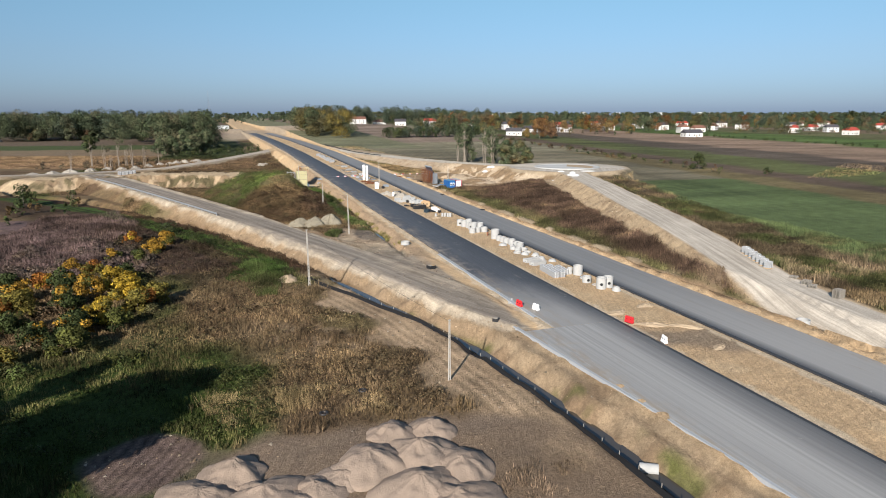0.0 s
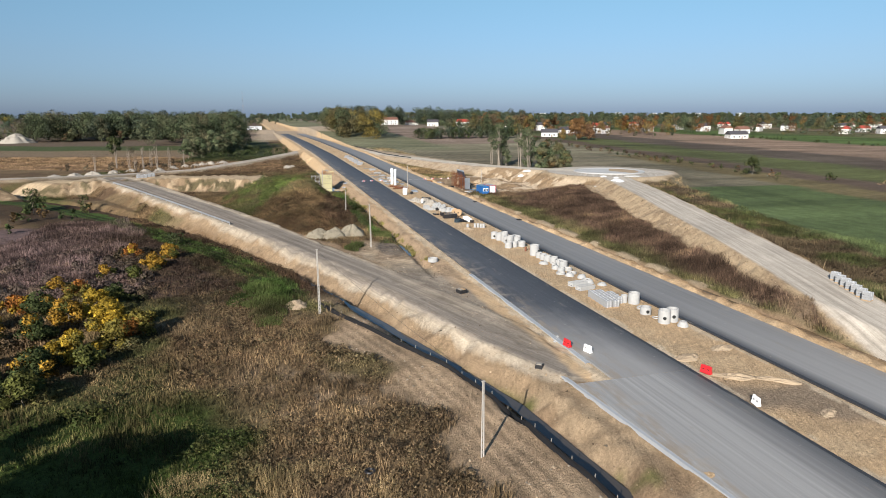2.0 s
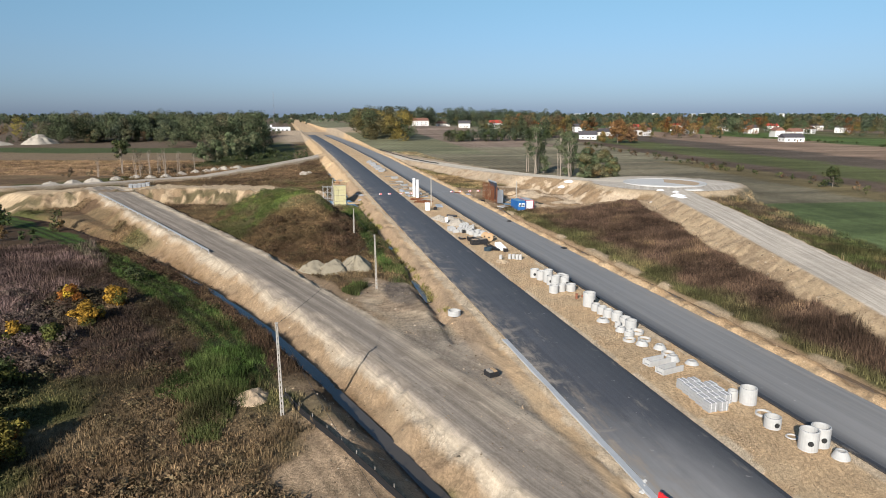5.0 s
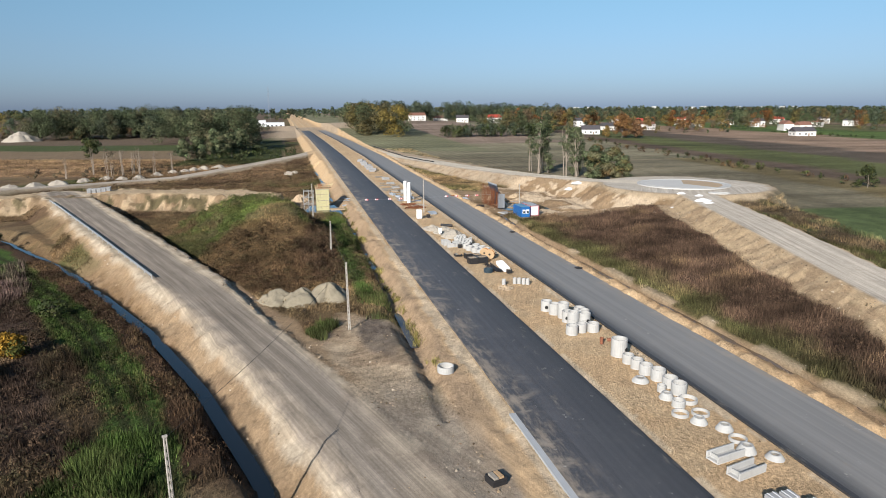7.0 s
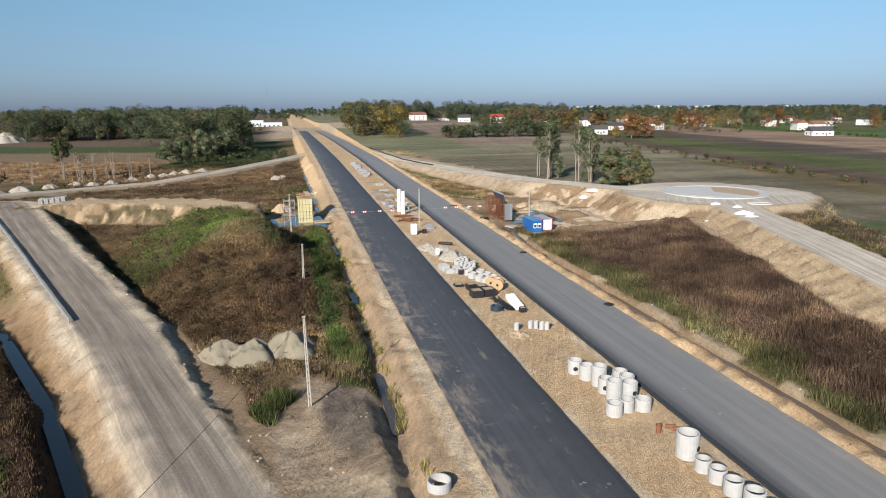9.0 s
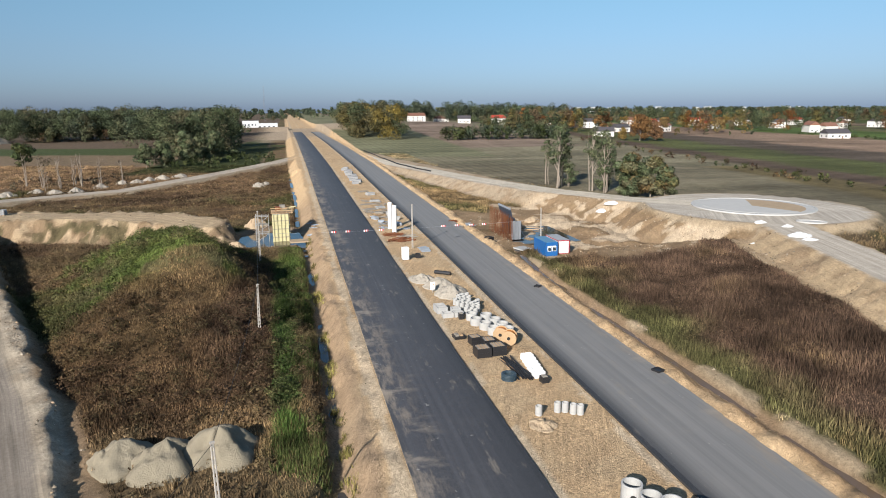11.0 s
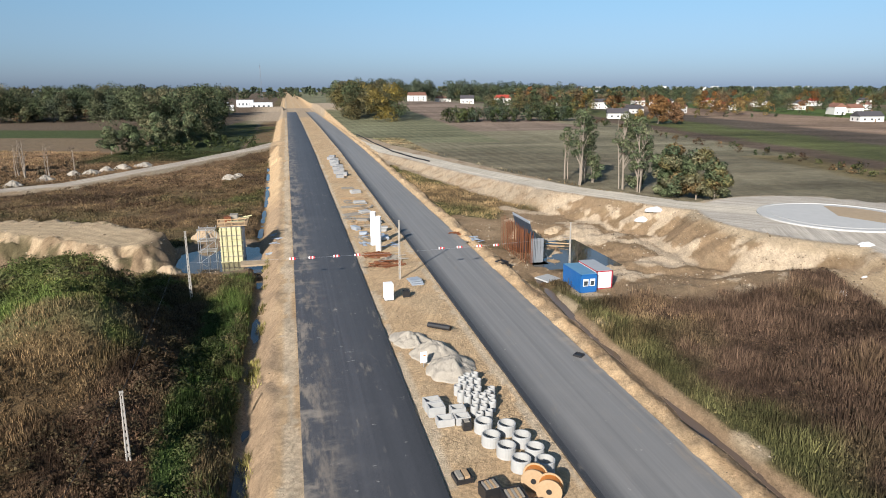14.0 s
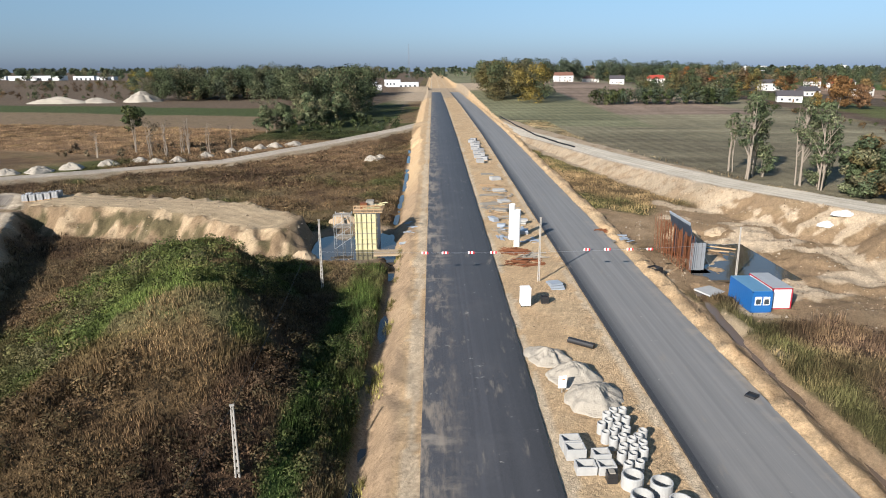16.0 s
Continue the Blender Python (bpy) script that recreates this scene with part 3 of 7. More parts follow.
    t = lay(t, m * step(0.02, 0.30, fbm(x, y, 3, 191)) * 0.5, (0.17, 0.118, 0.068))
    t = lay(t, m * step(0.13, 0.19, fbm(x, y, 8, 81) + 0.3 * fbm(x, y, 1.6, 193)), (0.44, 0.345, 0.24))
    for px, py, rx, ry in ((70.8, 233.2, 7.5, 4.0), (61.2, 244.4, 5.0, 2.6), (50.7, 238.5, 6.0, 2.4), (56, 262, 7.0, 4.0)):
        t = lay(t, m * step(1.15, 0.9, np.hypot((x - px) / rx, (y - py) / ry) + 0.7 * w), (0.45, 0.355, 0.25))
    sandy = np.maximum(sandy, m)
    d = np.hypot(x - ROUND[0], y - ROUND[1])
    m = step(27.5, 25.5, d + 3 * w)
    t = lay(t, m, (0.37, 0.29, 0.195))
    t = lay(t, step(24.5, 23.5, d), (0.43, 0.385, 0.325))
    sandy = np.maximum(sandy, m)
    d, side, _ = along(x, y, RAMP_S)
    t = lay(t, step(4.9, 4.4, d), (0.43, 0.38, 0.315))
    d, side, _ = along(x, y, RAMP_N)
    t = lay(t, step(4.8, 4.0, d), (0.50, 0.445, 0.36))
    e = np.hypot((x + 13) / 11, (y - 268) / 13)
    m = step(1.1, 0.85, e + 0.4 * w) * (x < 0)
    t = lay(t, m, (0.20, 0.148, 0.10))
    sandy = np.maximum(sandy, m)
    # mud where the tracks cross by the pole and by the junction
    e = np.hypot((x + 10.5) / 7, (y - 147) / 13)
    m = step(1.1, 0.7, e + 0.7 * w)
    t = lay(t, m, (0.30, 0.222, 0.148))
    t = lay(t, m * step(-0.02, 0.14, fbm(x, y, 4, 221)) * 0.8, (0.39, 0.305, 0.21))
    t = lay(t, step(1.1, 0.75, np.hypot((x + 9.8) / 2.6, (y - 153) / 7.5) + 0.5 * w), (0.155, 0.125, 0.10))
    q = np.hypot(x + 15, y - 154)
    t = t * (1 + (0.16 * np.sin(2 * np.pi * q / 1.3 + 9 * w) + 0.6 * fbm(x, y, 1.4, 211)) * m)[..., None]
    sandy = np.maximum(sandy, 0.9 * m)
    m = step(-18, -12, x + 3 * w) * step(140, 128, y + 4 * w) * step(78, 88, y) * (x < 0) * step(0, -6, -(x + 18) - (y - 128) * 0.3)
    m = m * (along(x, y, DITCH)[0] > 6.5)
    t = lay(t, m, (0.285, 0.235, 0.18))
    t = lay(t, m * step(0.0, 0.22, fbm(x, y, 4, 197)) * 0.7, (0.37, 0.31, 0.235))
    t = lay(t, m * step(0.05, 0.25, fbm(x + 0.5 * y, (y - 0.5 * x) / 5, 1.2, 199)) * 0.6, (0.19, 0.15, 0.115))
    sandy = np.maximum(sandy, m)
    # verges and median
    wv = fbm(x, y, 5, 21) * 0.9
    lw2 = np.interp(y, (0, 90, 140, 300, 330, 800), (2.5, 3.0, 4.4, 4.6, 7.0, 9.0))
    m = step(lw2 + 0.6, lw2 - 0.4, -x + wv) * (x < 15) + ((x >= 15) & (x < 33.6 + 1.5 * wv))
    m = np.clip(m, 0, 1)
    t = lay(t, m, (0.465, 0.325, 0.19))
    sandy = np.maximum(sandy, m)
    t = lay(t, step(0.0, 0.25, fbm(x, y, 4, 91)) * m * 0.45, (0.48, 0.36, 0.225))
    t = lay(t, step(-1.7, -2.6, x + wv) * step(-6, -5, x) * step(110, 135, y) * step(330, 300, y), (0.33, 0.235, 0.15))
    t = lay(t, step(31.0, 31.6, x + 0.6 * wv) * step(34.4, 33.6, x) * step(60, 75, y) * (y < 236), (0.37, 0.245, 0.135))
    mud = step(0.9, 0.3, np.abs((y - 70 - 1.2 * (15 - x) * 0.5) / 7) + 0.8 * w) * (x > 10) * (x < 20.2)
    t = lay(t, mud * 0.8, (0.20, 0.155, 0.115))
    m = step(33.0, 33.6, x + 0.5 * wv) * step(36.0, 35.2, x + 0.6 * wv) * step(60, 75, y) * step(238, 230, y)
    t = lay(t, m, (0.26, 0.18, 0.11))
    sandy = np.maximum(sandy, m)
    m = step(35.0, 35.4, x) * step(37.4, 36.4, x + wv) * step(0.0, 0.15, fbm(x, y, 4, 205)) * step(90, 120, y) * step(238, 230, y)
    t = lay(t, m, (0.34, 0.265, 0.175))
    sandy = np.maximum(sandy, m)
    t = lay(t, step(36.2, 37.2, x + w) * step(42, 39, x + 6 * w) * step(110, 130, y) * step(236, 228, y) * step(-0.15, 0.1, w2) * 0.45, (0.062, 0.072, 0.025))
    rim = (np.abs(x - 10.5) < 0.4 + wv) | (np.abs(x - 19.7) < 0.45 + wv) | (np.abs(x + 0.8) < 0.7 + wv)
    t = lay(t, 0.8 * rim, (0.50, 0.405, 0.29))
    # north end: bare earthworks across the line of the road
    m = step(700, 760, y + 60 * w2) * step(60, 35, np.abs(x - 15)) * step(1060, 1040, y)
    t = lay(t, m, (0.35, 0.275, 0.195))
    return np.clip(t, 0.01, 0.8), sandy


def mesh_of(name, verts, faces):
    me = bpy.data.meshes.new(name)
    me.from_pydata(verts, [], faces)
    me.update()
    return me


def grid_mesh(name, xs, ys, zfun):
    gx, gy = np.meshgrid(xs, ys)
    z = zfun(gx, gy)
    nx, ny = len(xs), len(ys)
    co = np.stack([gx, gy, z], -1).reshape(-1, 3)
    i = (np.arange(ny - 1)[:, None] * nx + np.arange(nx - 1)).ravel()
    q = np.stack([i, i + 1, i + nx + 1, i + nx], -1)
    me = bpy.data.meshes.new(name)
    me.vertices.add(len(co))
    me.vertices.foreach_set("co", co.ravel())
    me.loops.add(q.size)
    me.loops.foreach_set("vertex_index", q.ravel())
    me.polygons.add(len(q))
    me.polygons.foreach_set("loop_start", np.arange(0, q.size, 4))
    me.polygons.foreach_set("use_smooth", np.ones(len(q), bool))
    me.update()
    return me, gx, gy


def worn_mask(x, y):
    """Where wheels have pressed the surface smooth."""
    m = np.zeros(x.shape)
    for line, half in ((HAUL, 4.3), (RAMP_S, 4.7), (RAMP_N, 4.6), (LINK, 3.2)):
        m = np.maximum(m, step(half + 0.7, half - 0.7, along(x, y, line)[0]))
    m = np.maximum(m, step(24.5, 23, np.hypot(x - ROUND[0], y - ROUND[1])))
    return np.maximum(m, 0.6 * step(-16, -10, x) * step(-0.5, -2, x) * step(84, 90, y) * step(136, 126, y))


def lane_coords(x, y):
    """Across and along the nearest track, and how much the open sand beside it is driven over."""
    best, out = np.full(x.shape, 1e9), np.stack([x, y, 0 * x], -1)
    for line in (HAUL, RAMP_S, RAMP_N, LINK):
        run, pts = 0.0, []
        for k, p in enumerate(line):
            run += math.hypot(p[0] - line[k - 1][0], p[1] - line[k - 1][1]) if k else 0.0
            pts.append((p[0], p[1], run))
        d, side, at = along(x, y, pts)
        near = d < best
        best = np.where(near, d, best)
        out = np.where(near[..., None], np.stack([d * side, at, 0 * x], -1), out)
    patchy = step(-0.15, 0.1, fbm(x, y, 7, 225))
    out[..., 2] = patchy * np.maximum(step(10.8, 11.6, x) * step(19.4, 18.6, x) * step(56, 64, y), step(-17, -14, x) * step(-3.4, -4.6, x) * step(86, 92, y) * step(166, 158, y))
    return out


def paint(me, tint, sandy=None):
    at = me.color_attributes.new("tint", "FLOAT_COLOR", "POINT")
    at.data.foreach_set("color", np.c_[tint.reshape(-1, 3), np.ones(len(me.vertices))].astype(np.float32).ravel())
    if sandy is not None:
        at = me.attributes.new("sandy", "FLOAT", "POINT")
        at.data.foreach_set("value", sandy.ravel())


XS = graded(-92, 72, 0.48, (-4800, 4800), 1.055)
YS = graded(36, 290, 0.5, (-400, 300), 1.026)
YS = np.concatenate([YS[YS < 290], graded(290, 428, 0.85, (290, 4800), 1.03)])
me, gx, gy = grid_mesh("ground", XS, YS, ground_z)
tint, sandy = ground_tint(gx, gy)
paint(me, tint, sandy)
me.attributes.new("worn", "FLOAT", "POINT").data.foreach_set("value", worn_mask(gx, gy).ravel())
me.attributes.new("lane", "FLOAT_VECTOR", "POINT").data.foreach_set("vector", lane_coords(gx, gy).reshape(-1, 3).ravel())
me.materials.append(mat_ground)
ground = tagged(new("ground", me), "sandy building site with weedy meadows and fields", "ground", kind="structure")


# ---- carriageways ----
def slab(name, left, x1, y0, y1, mat, edge, lift, label):
    ys = np.concatenate([np.arange(y0, min(y1, 420), 4.0), np.arange(min(y1, 420), y1 + 1, 20.0)])
    bm = bmesh.new()
    rows = []
    for y in ys:
        z = float(road_z(y)) + lift
        x0 = left(y) if callable(left) else left
        j = 0.10 * float(value_noise(np.array([x0]), np.array([y * 1.0]), 6, 5)[0])
        rows.append([bm.verts.new(p) for p in ((x0 + j, y, z - 0.45), (x0 + j, y, z), (x0 + 0.5, y, z + 0.01), (x1 - 0.5, y, z + 0.01), (x1 + j, y, z), (x1 + j, y, z - 0.45))])
    for a, c in zip(rows[:-1], rows[1:]):
        for k in range(5):
            f = bm.faces.new((a[k], a[k + 1], c[k + 1], c[k]))
            f.material_index = 1 if k in edge else 0
    me = bpy.data.meshes.new(name)
    bm.to_mesh(me)
    bm.free()
    me.materials.append(mat)
    me.materials.append(mat_asphalt_edge)
    return tagged(new(name, me), label, "road", kind="structure")


slab("road_west", 0, 10.0, 79, 900, mat_asphalt, (3, 4), 0.0, "fresh black asphalt carriageway with sand stains")
slab("road_west_old", lambda y: float(np.interp(y, (10, 30, 46, 62, 76, 84), (-0.5, -1.0, -1.8, -3.0, -4.2, -5.0))), 10.0, -20, 79, mat_asphalt_pale, (3, 4), -0.01, "pale grey dusty base course of the carriageway")
slab("road_east", 20.2, 30.2, -20, 900, mat_asphalt_grey, (0, 1), 0.0, "dusty grey asphalt carriageway with a black edge")


# ---- building helpers ----
def part(name, bm, mat, parent, label=""):
    me = bpy.data.meshes.new(name)
    bm.to_mesh(me)
    bm.free()
    me.materials.append(mat)
    ob = new(name, me)
    ob.parent = parent
    return tagged(ob, label) if label else ob


def thing(name, x, y, z, rz, label, category, group=""):
    ob = new(name)
    ob.empty_display_size = 0.3
    ob.matrix_world = pose(x, y, z, 0, 0, rz)
    return tagged(ob, label, category, group)


def solid(name, bm, mat, x, y, z, rz, label, category, group="", kind=""):
    """A thing that is one mesh."""
    me = bpy.data.meshes.new(name)
    bm.to_mesh(me)
    bm.free()
    me.materials.append(mat)
    ob = new(name, me)
    ob.matrix_world = pose(x, y, z, 0, 0, rz)
    return tagged(ob, label, category, group, kind)


def box(bm, x, y, z, sx, sy, sz, bevel=0.0, turn=None):
    """A box whose foot is centred at x, y, z."""
    m = Matrix.Translation((x, y, z + sz / 2))
    if turn:
        m = m @ Euler([radians(a) for a in turn]).to_matrix().to_4x4()
    r = bmesh.ops.create_cube(bm, size=1.0, matrix=m @ Matrix.Diagonal((sx, sy, sz, 1)))
    if bevel:
        edges = list({e for v in r["verts"] for e in v.link_edges})
        bmesh.ops.bevel(bm, geom=edges, offset=bevel, segments=1, affect="EDGES")
    return bm


def rod(bm, p, q, r0, r1=None, seg=8, caps=True):
    p, q = Vector(p), Vector(q)
    d = q - p
    m = Matrix.Translation((p + q) / 2) @ d.to_track_quat("Z", "Y").to_matrix().to_4x4()
    bmesh.ops.create_cone(bm, cap_ends=caps, segments=seg, radius1=r0, radius2=r0 if r1 is None else r1, depth=d.length, matrix=m)
    return bm


def lathe(bm, profile, seg=20, closed=True, at=(0, 0, 0)):
    """Turns a profile of (radius, height) round the upright axis."""
    rings = [[bm.verts.new((at[0] + r * math.cos(2 * math.pi * k / seg), at[1] + r * math.sin(2 * math.pi * k / seg), at[2] + h)) for k in range(seg)] for r, h in profile]
    pairs = list(zip(rings[:-1], rings[1:])) + ([(rings[-1], rings[0])] if closed else [])
    for a, c in pairs:
        for k in range(seg):
            bm.faces.new((a[k], a[(k + 1) % seg], c[(k + 1) % seg], c[k]))
    bmesh.ops.recalc_face_normals(bm, faces=bm.faces)
    return bm


def arrays_mesh(name, co, tris, tint=None):
    me = bpy.data.meshes.new(name)
    me.vertices.add(len(co))
    me.vertices.foreach_set("co", np.asarray(co, np.float32).ravel())
    k = tris.shape[1]
    me.loops.add(tris.size)
    me.loops.foreach_set("vertex_index", tris.astype(np.int32).ravel())
    me.polygons.add(len(tris))
    me.polygons.foreach_set("loop_start", np.arange(0, tris.size, k, dtype=np.int32))
    me.update()
    if tint is not None:
        paint(me, tint)
    return me


# ---- water in the ditches and pits ----
def water_strip(name, line, half, lift, mat, label):
    bm = bmesh.new()
    rows = []
    for i, p in enumerate(line):
        a, c = line[max(i - 1, 0)], line[min(i + 1, len(line) - 1)]
        t = Vector((c[0] - a[0], c[1] - a[1], 0)).normalized()
        n = Vector((t.y, -t.x, 0)) * half
        rows.append([bm.verts.new((p[0] + n.x, p[1] + n.y, p[2] + lift)), bm.verts.new((p[0] - n.x, p[1] - n.y, p[2] + lift))])
    for a, c in zip(rows[:-1], rows[1:]):
        bm.faces.new((a[0], a[1], c[1], c[0]))
    return solid(name, bm, mat, 0, 0, 0, 0, label, "water", kind="structure")


water_strip("water_ditch", DITCH, 0.75, 0.22, mat_water, "dark shallow water in the drainage ditch")
water_strip("water_verge_west", VERGE_L[1:], 0.5, 0.02, mat_water, "puddled water in the roadside ditch")
water_strip("water_verge_east", VERGE_R, 0.6, 0.08, mat_mudwater, "brown muddy water in the roadside ditch")
bm = bmesh.new()
box(bm, -12, 268, -0.2, 20, 22, 0.25)
solid("water_pit_west", bm, mat_water, 0, 0, 0, 0, "dark groundwater standing in the excavated pit", "water", kind="structure")
bm = bmesh.new()
box(bm, 45, 254, 0.75, 15, 19, 0.25)
solid("water_pit_east", bm, mat_water, 0, 0, 0, 0, "dark groundwater standing in the excavated pit", "water", kind="structure")


# ---- heaps ----
def heap(name, x, y, r, h, mat, seed, label, category="sand heap", group="", squash=1.0, rz=0, seg=26, ridge=0.35):
    """A tipped heap with an uneven outline, slumped sides and ridges."""
    nr, ns = 22, seg + 30
    t = (np.arange(1, nr + 1) / nr)[:, None]
    a = (2 * math.pi * np.arange(ns) / ns)[None, :]
    ca, sa = np.cos(a) + 0 * t, np.sin(a) + 0 * t
    n1 = fbm(seed * 7.3 + ca * 1.3, sa * 1.3 + seed, 1.1, 5)
    n2 = fbm(seed * 3.1 + ca * t * 3, sa * t * 3, 0.9, 8)
    n3 = fbm(seed * 5.7 + ca * t * r, sa * t * r, 0.9, 13, 5)
    rr = r * t * (1 + 0.45 * n1)
    z = h * (1 - t**1.3) * (1 + 0.4 * n1 * t) + h * ridge * n2 * t * (1 - t) * 3.2 + 0.30 * n3 * (1 - 0.5 * t) - 0.35 * (t > 0.95)
    co = np.concatenate([[[0, 0, h * 0.98]], np.stack([rr * ca, rr * sa * squash, z], -1).reshape(-1, 3)])
    faces = [(0, 1 + k, 1 + (k + 1) % ns) for k in range(ns)]
    for i in range(nr - 1):
        p, q = 1 + i * ns, 1 + (i + 1) * ns
        faces += [(p + k, q + k, q + (k + 1) % ns, p + (k + 1) % ns) for k in range(ns)]
    me = mesh_of(name, co.tolist(), faces)
    me.polygons.foreach_set("use_smooth", np.ones(len(me.polygons), bool))
    me.materials.append(mat)
    ob = new(name, me)
    ob.matrix_world = pose(x, y, gz(x, y) - 0.05, 0, 0, rz)
    return tagged(ob, label, category, group)


mat_greysand = plain("grey_soil", (0.24, 0.21, 0.155), 0.95, 0, 0.3, 0.9, 0.8, 0.1, 0.12)
mat_brownsand = plain("brown_sand", (0.275, 0.212, 0.165), 0.95, 0, 0.30, 0.8, 0.8, 0.1, 0.09)
for i, (x, y, r, h) in enumerate(((-31.3, 54.1, 3.6, 2.0), (-26.8, 54.2, 3.8, 2.3), (-24.0, 51.0, 3.4, 2.0), (-28.3, 48.9, 4.2, 2.4), (-28.3, 59.0, 2.8, 1.6), (-24.3, 58.4, 2.6, 1.5), (-42.2, 56.8, 3.0, 1.7), (-40.0, 52.1, 3.6, 1.7), (-36.1, 51.6, 2.8, 1.2), (-44.8, 53.5, 3.6, 1.4), (-33.7, 52.8, 2.4, 1.0), (-38.0, 50.2, 3.0, 1.3), (-26.2, 46.5, 4.0, 1.9), (-33.5, 44.5, 3.4, 1.4))):
    heap("sand_mound", x, y, r, 0.8 * h, mat_brownsand, 11 + i, "heap of tipped brown sand on trodden soil", group="brown sand heaps", ridge=0.16)
for i, (x, y, r, h) in enumerate(((12.6, 219.0, 2.6, 1.2), (14.2, 215.2, 2.7, 1.5), (15.2, 210.8, 3.4, 1.7))):
    heap("sand_mound", x, y, r, h, mat_palesand, 31 + i, "heap of pale grey sand on the median", group="pale heaps on the median")
heap("sand_mound", 13.2, 168.5, 1.5, 0.6, mat_drysand, 35, "small heap of yellow sand on the median")
for i, (x, y, r, h) in enumerate(((-23.0, 171.8, 3.1, 2.0), (-19.0, 170.4, 3.3, 2.3), (-14.9, 171.0, 3.6, 2.7))):
    heap("sand_mound", x, y, r, h, mat_greysand, 41 + i, "grey sand heap with tufts of grass beside the track", group="grey heaps by the track")
for i, (x, y, r, h) in enumerate(((-100.5, 363.5, 3.4, 1.7), (-94, 371.6, 3.0, 1.5), (-87, 368, 2.8, 1.6), (-81, 370, 3.0, 1.7), (-76, 381, 3.2, 2.0), (-71, 393, 2.8, 1.7), (-66, 395, 3.0, 1.6), (-63, 403, 3.0, 1.7), (-59, 409, 3.4, 1.7), (-53, 414, 3.6, 1.6), (-108, 356, 4.0, 1.9), (-114, 350, 4.0, 1.9), (-121, 346, 4.0, 1.7), (-19, 372, 3.0, 1.6), (-16.5, 376, 2.2, 1.1))):
    heap("sand_mound", x, y, r, h, mat_palesand, 51 + i, "pale soil heap beside the gravel track", group="soil heaps along the track")
heap("sand_mound", -256, 752, 17, 9.5, mat_palesand, 71, "tall conical stockpile of pale sand at the field's end")
heap("sand_mound", -318, 735, 26, 6, mat_palesand, 72, "broad grey stockpile of sand at the field's end", squash=0.5)
heap("sand_mound", -290, 742, 16, 4.5, mat_palesand, 73, "low grey stockpile of sand at the field's end", squash=0.6)
mat_powder = plain("white_powder", (0.62, 0.63, 0.64), 0.9, 0, 0.08, 2.0, 0.3)
for i, (x, y, r, h) in enumerate(((84.6, 229.7, 1.5, 0.6), (81.9, 216, 2.4, 0.8), (86.5, 224.4, 1.2, 0.4), (81.2, 212.4, 1.7, 0.5), (69.2, 217.6, 1.4, 0.4), (77.5, 222.3, 0.7, 0.3), (68.3, 266.4, 1.6, 0.5), (71.5, 266.8, 2.2, 0.4))):
    heap("lime_mound", x, y, r, h, mat_powder, 81 + i, "white heap of lime by the roundabout", "heap", "white heaps", squash=0.7)
for i, (x, y, r, h) in enumerate(((44.5, 268, 3.4, 2.6), (-16.5, 282, 2.8, 2.2), (-19.5, 258.5, 2.0, 1.2), (51, 270, 2.2, 1.0))):
    heap("sand_mound", x, y, r, h, mat_drysand, 91 + i, "heap of excavated yellow sand beside the pit", group="heaps by the pits", ridge=0.6)


# ---- weeds and grass ----
rng = np.random.default_rng(7)


def tufts(name, n, x0, x1, y0, y1, blades, height, width, keep, label, mix=0.25, straw=C_STRAW, lean=0.45, dark=1.0, reach=0.45):
    x, y = rng.uniform(x0, x1, n), rng.uniform(y0, y1, n)
    tint, sandy = ground_tint(x, y)
    ok = (sandy < rng.uniform(0.0, reach, n)) & keep(x, y)
    x, y, tint = x[ok], y[ok], tint[ok]
    n = len(x)
    z = ground_z(x, y)
    clump = 0.55 + 1.1 * np.clip(0.5 + fbm(x, y, 5, 111), 0, 1.2)
    hh = height * clump * np.clip(1 + 0.9 * fbm(x, y, 3.0, 133), 0.4, 1.6) * rng.uniform(0.6, 1.35, n)
    dry = np.clip(fbm(x, y, 8, 121) * 1.2 + mix + rng.uniform(-0.2, 0.2, n), 0, 0.75)
    if straw is C_STRAW:
        dry = dry * np.clip(tint.mean(1) / 0.075, 0.35, 1)
    col = (tint + (np.array(straw) - tint) * dry[:, None]) * rng.uniform(0.7, 1.3, (n, 1)) * dark
    col = col * np.clip(1 + 1.3 * fbm(x, y, 4.5, 129), 0.4, 1.8)[:, None]
    co = np.zeros((n, blades, 3, 3), np.float32)
    ang = rng.uniform(0, 2 * np.pi, (n, blades))
    off = rng.uniform(0, 0.30, (n, blades)) * (0.6 + height)
    ln = rng.uniform(0.1, lean, (n, blades)) * hh[:, None]
    wd = width * rng.uniform(0.6, 1.5, (n, blades))
    bx, by = x[:, None] + off * np.cos(ang), y[:, None] + off * np.sin(ang)
    tw = rng.uniform(0, np.pi, (n, blades))
    co[:, :, 0] = np.stack([bx - wd * np.cos(tw), by - wd * np.sin(tw), np.broadcast_to(z[:, None] - 0.06, bx.shape)], -1)
    co[:, :, 1] = np.stack([bx + wd * np.cos(tw), by + wd * np.sin(tw), np.broadcast_to(z[:, None] - 0.06, bx.shape)], -1)
    co[:, :, 2] = np.stack([bx + ln * np.cos(ang), by + ln * np.sin(ang), z[:, None] + hh[:, None] * rng.uniform(0.7, 1.1, (n, blades))], -1)
    tt = np.broadcast_to(col[:, None, None, :], co.shape).reshape(-1, 3)
    me = arrays_mesh(name, co.reshape(-1, 3), np.arange(n * blades * 3).reshape(-1, 3), np.clip(tt, 0.005, 0.7))
    me.materials.append(mat_weed)
    return tagged(new(name, me), label, "grass", kind="stuff")


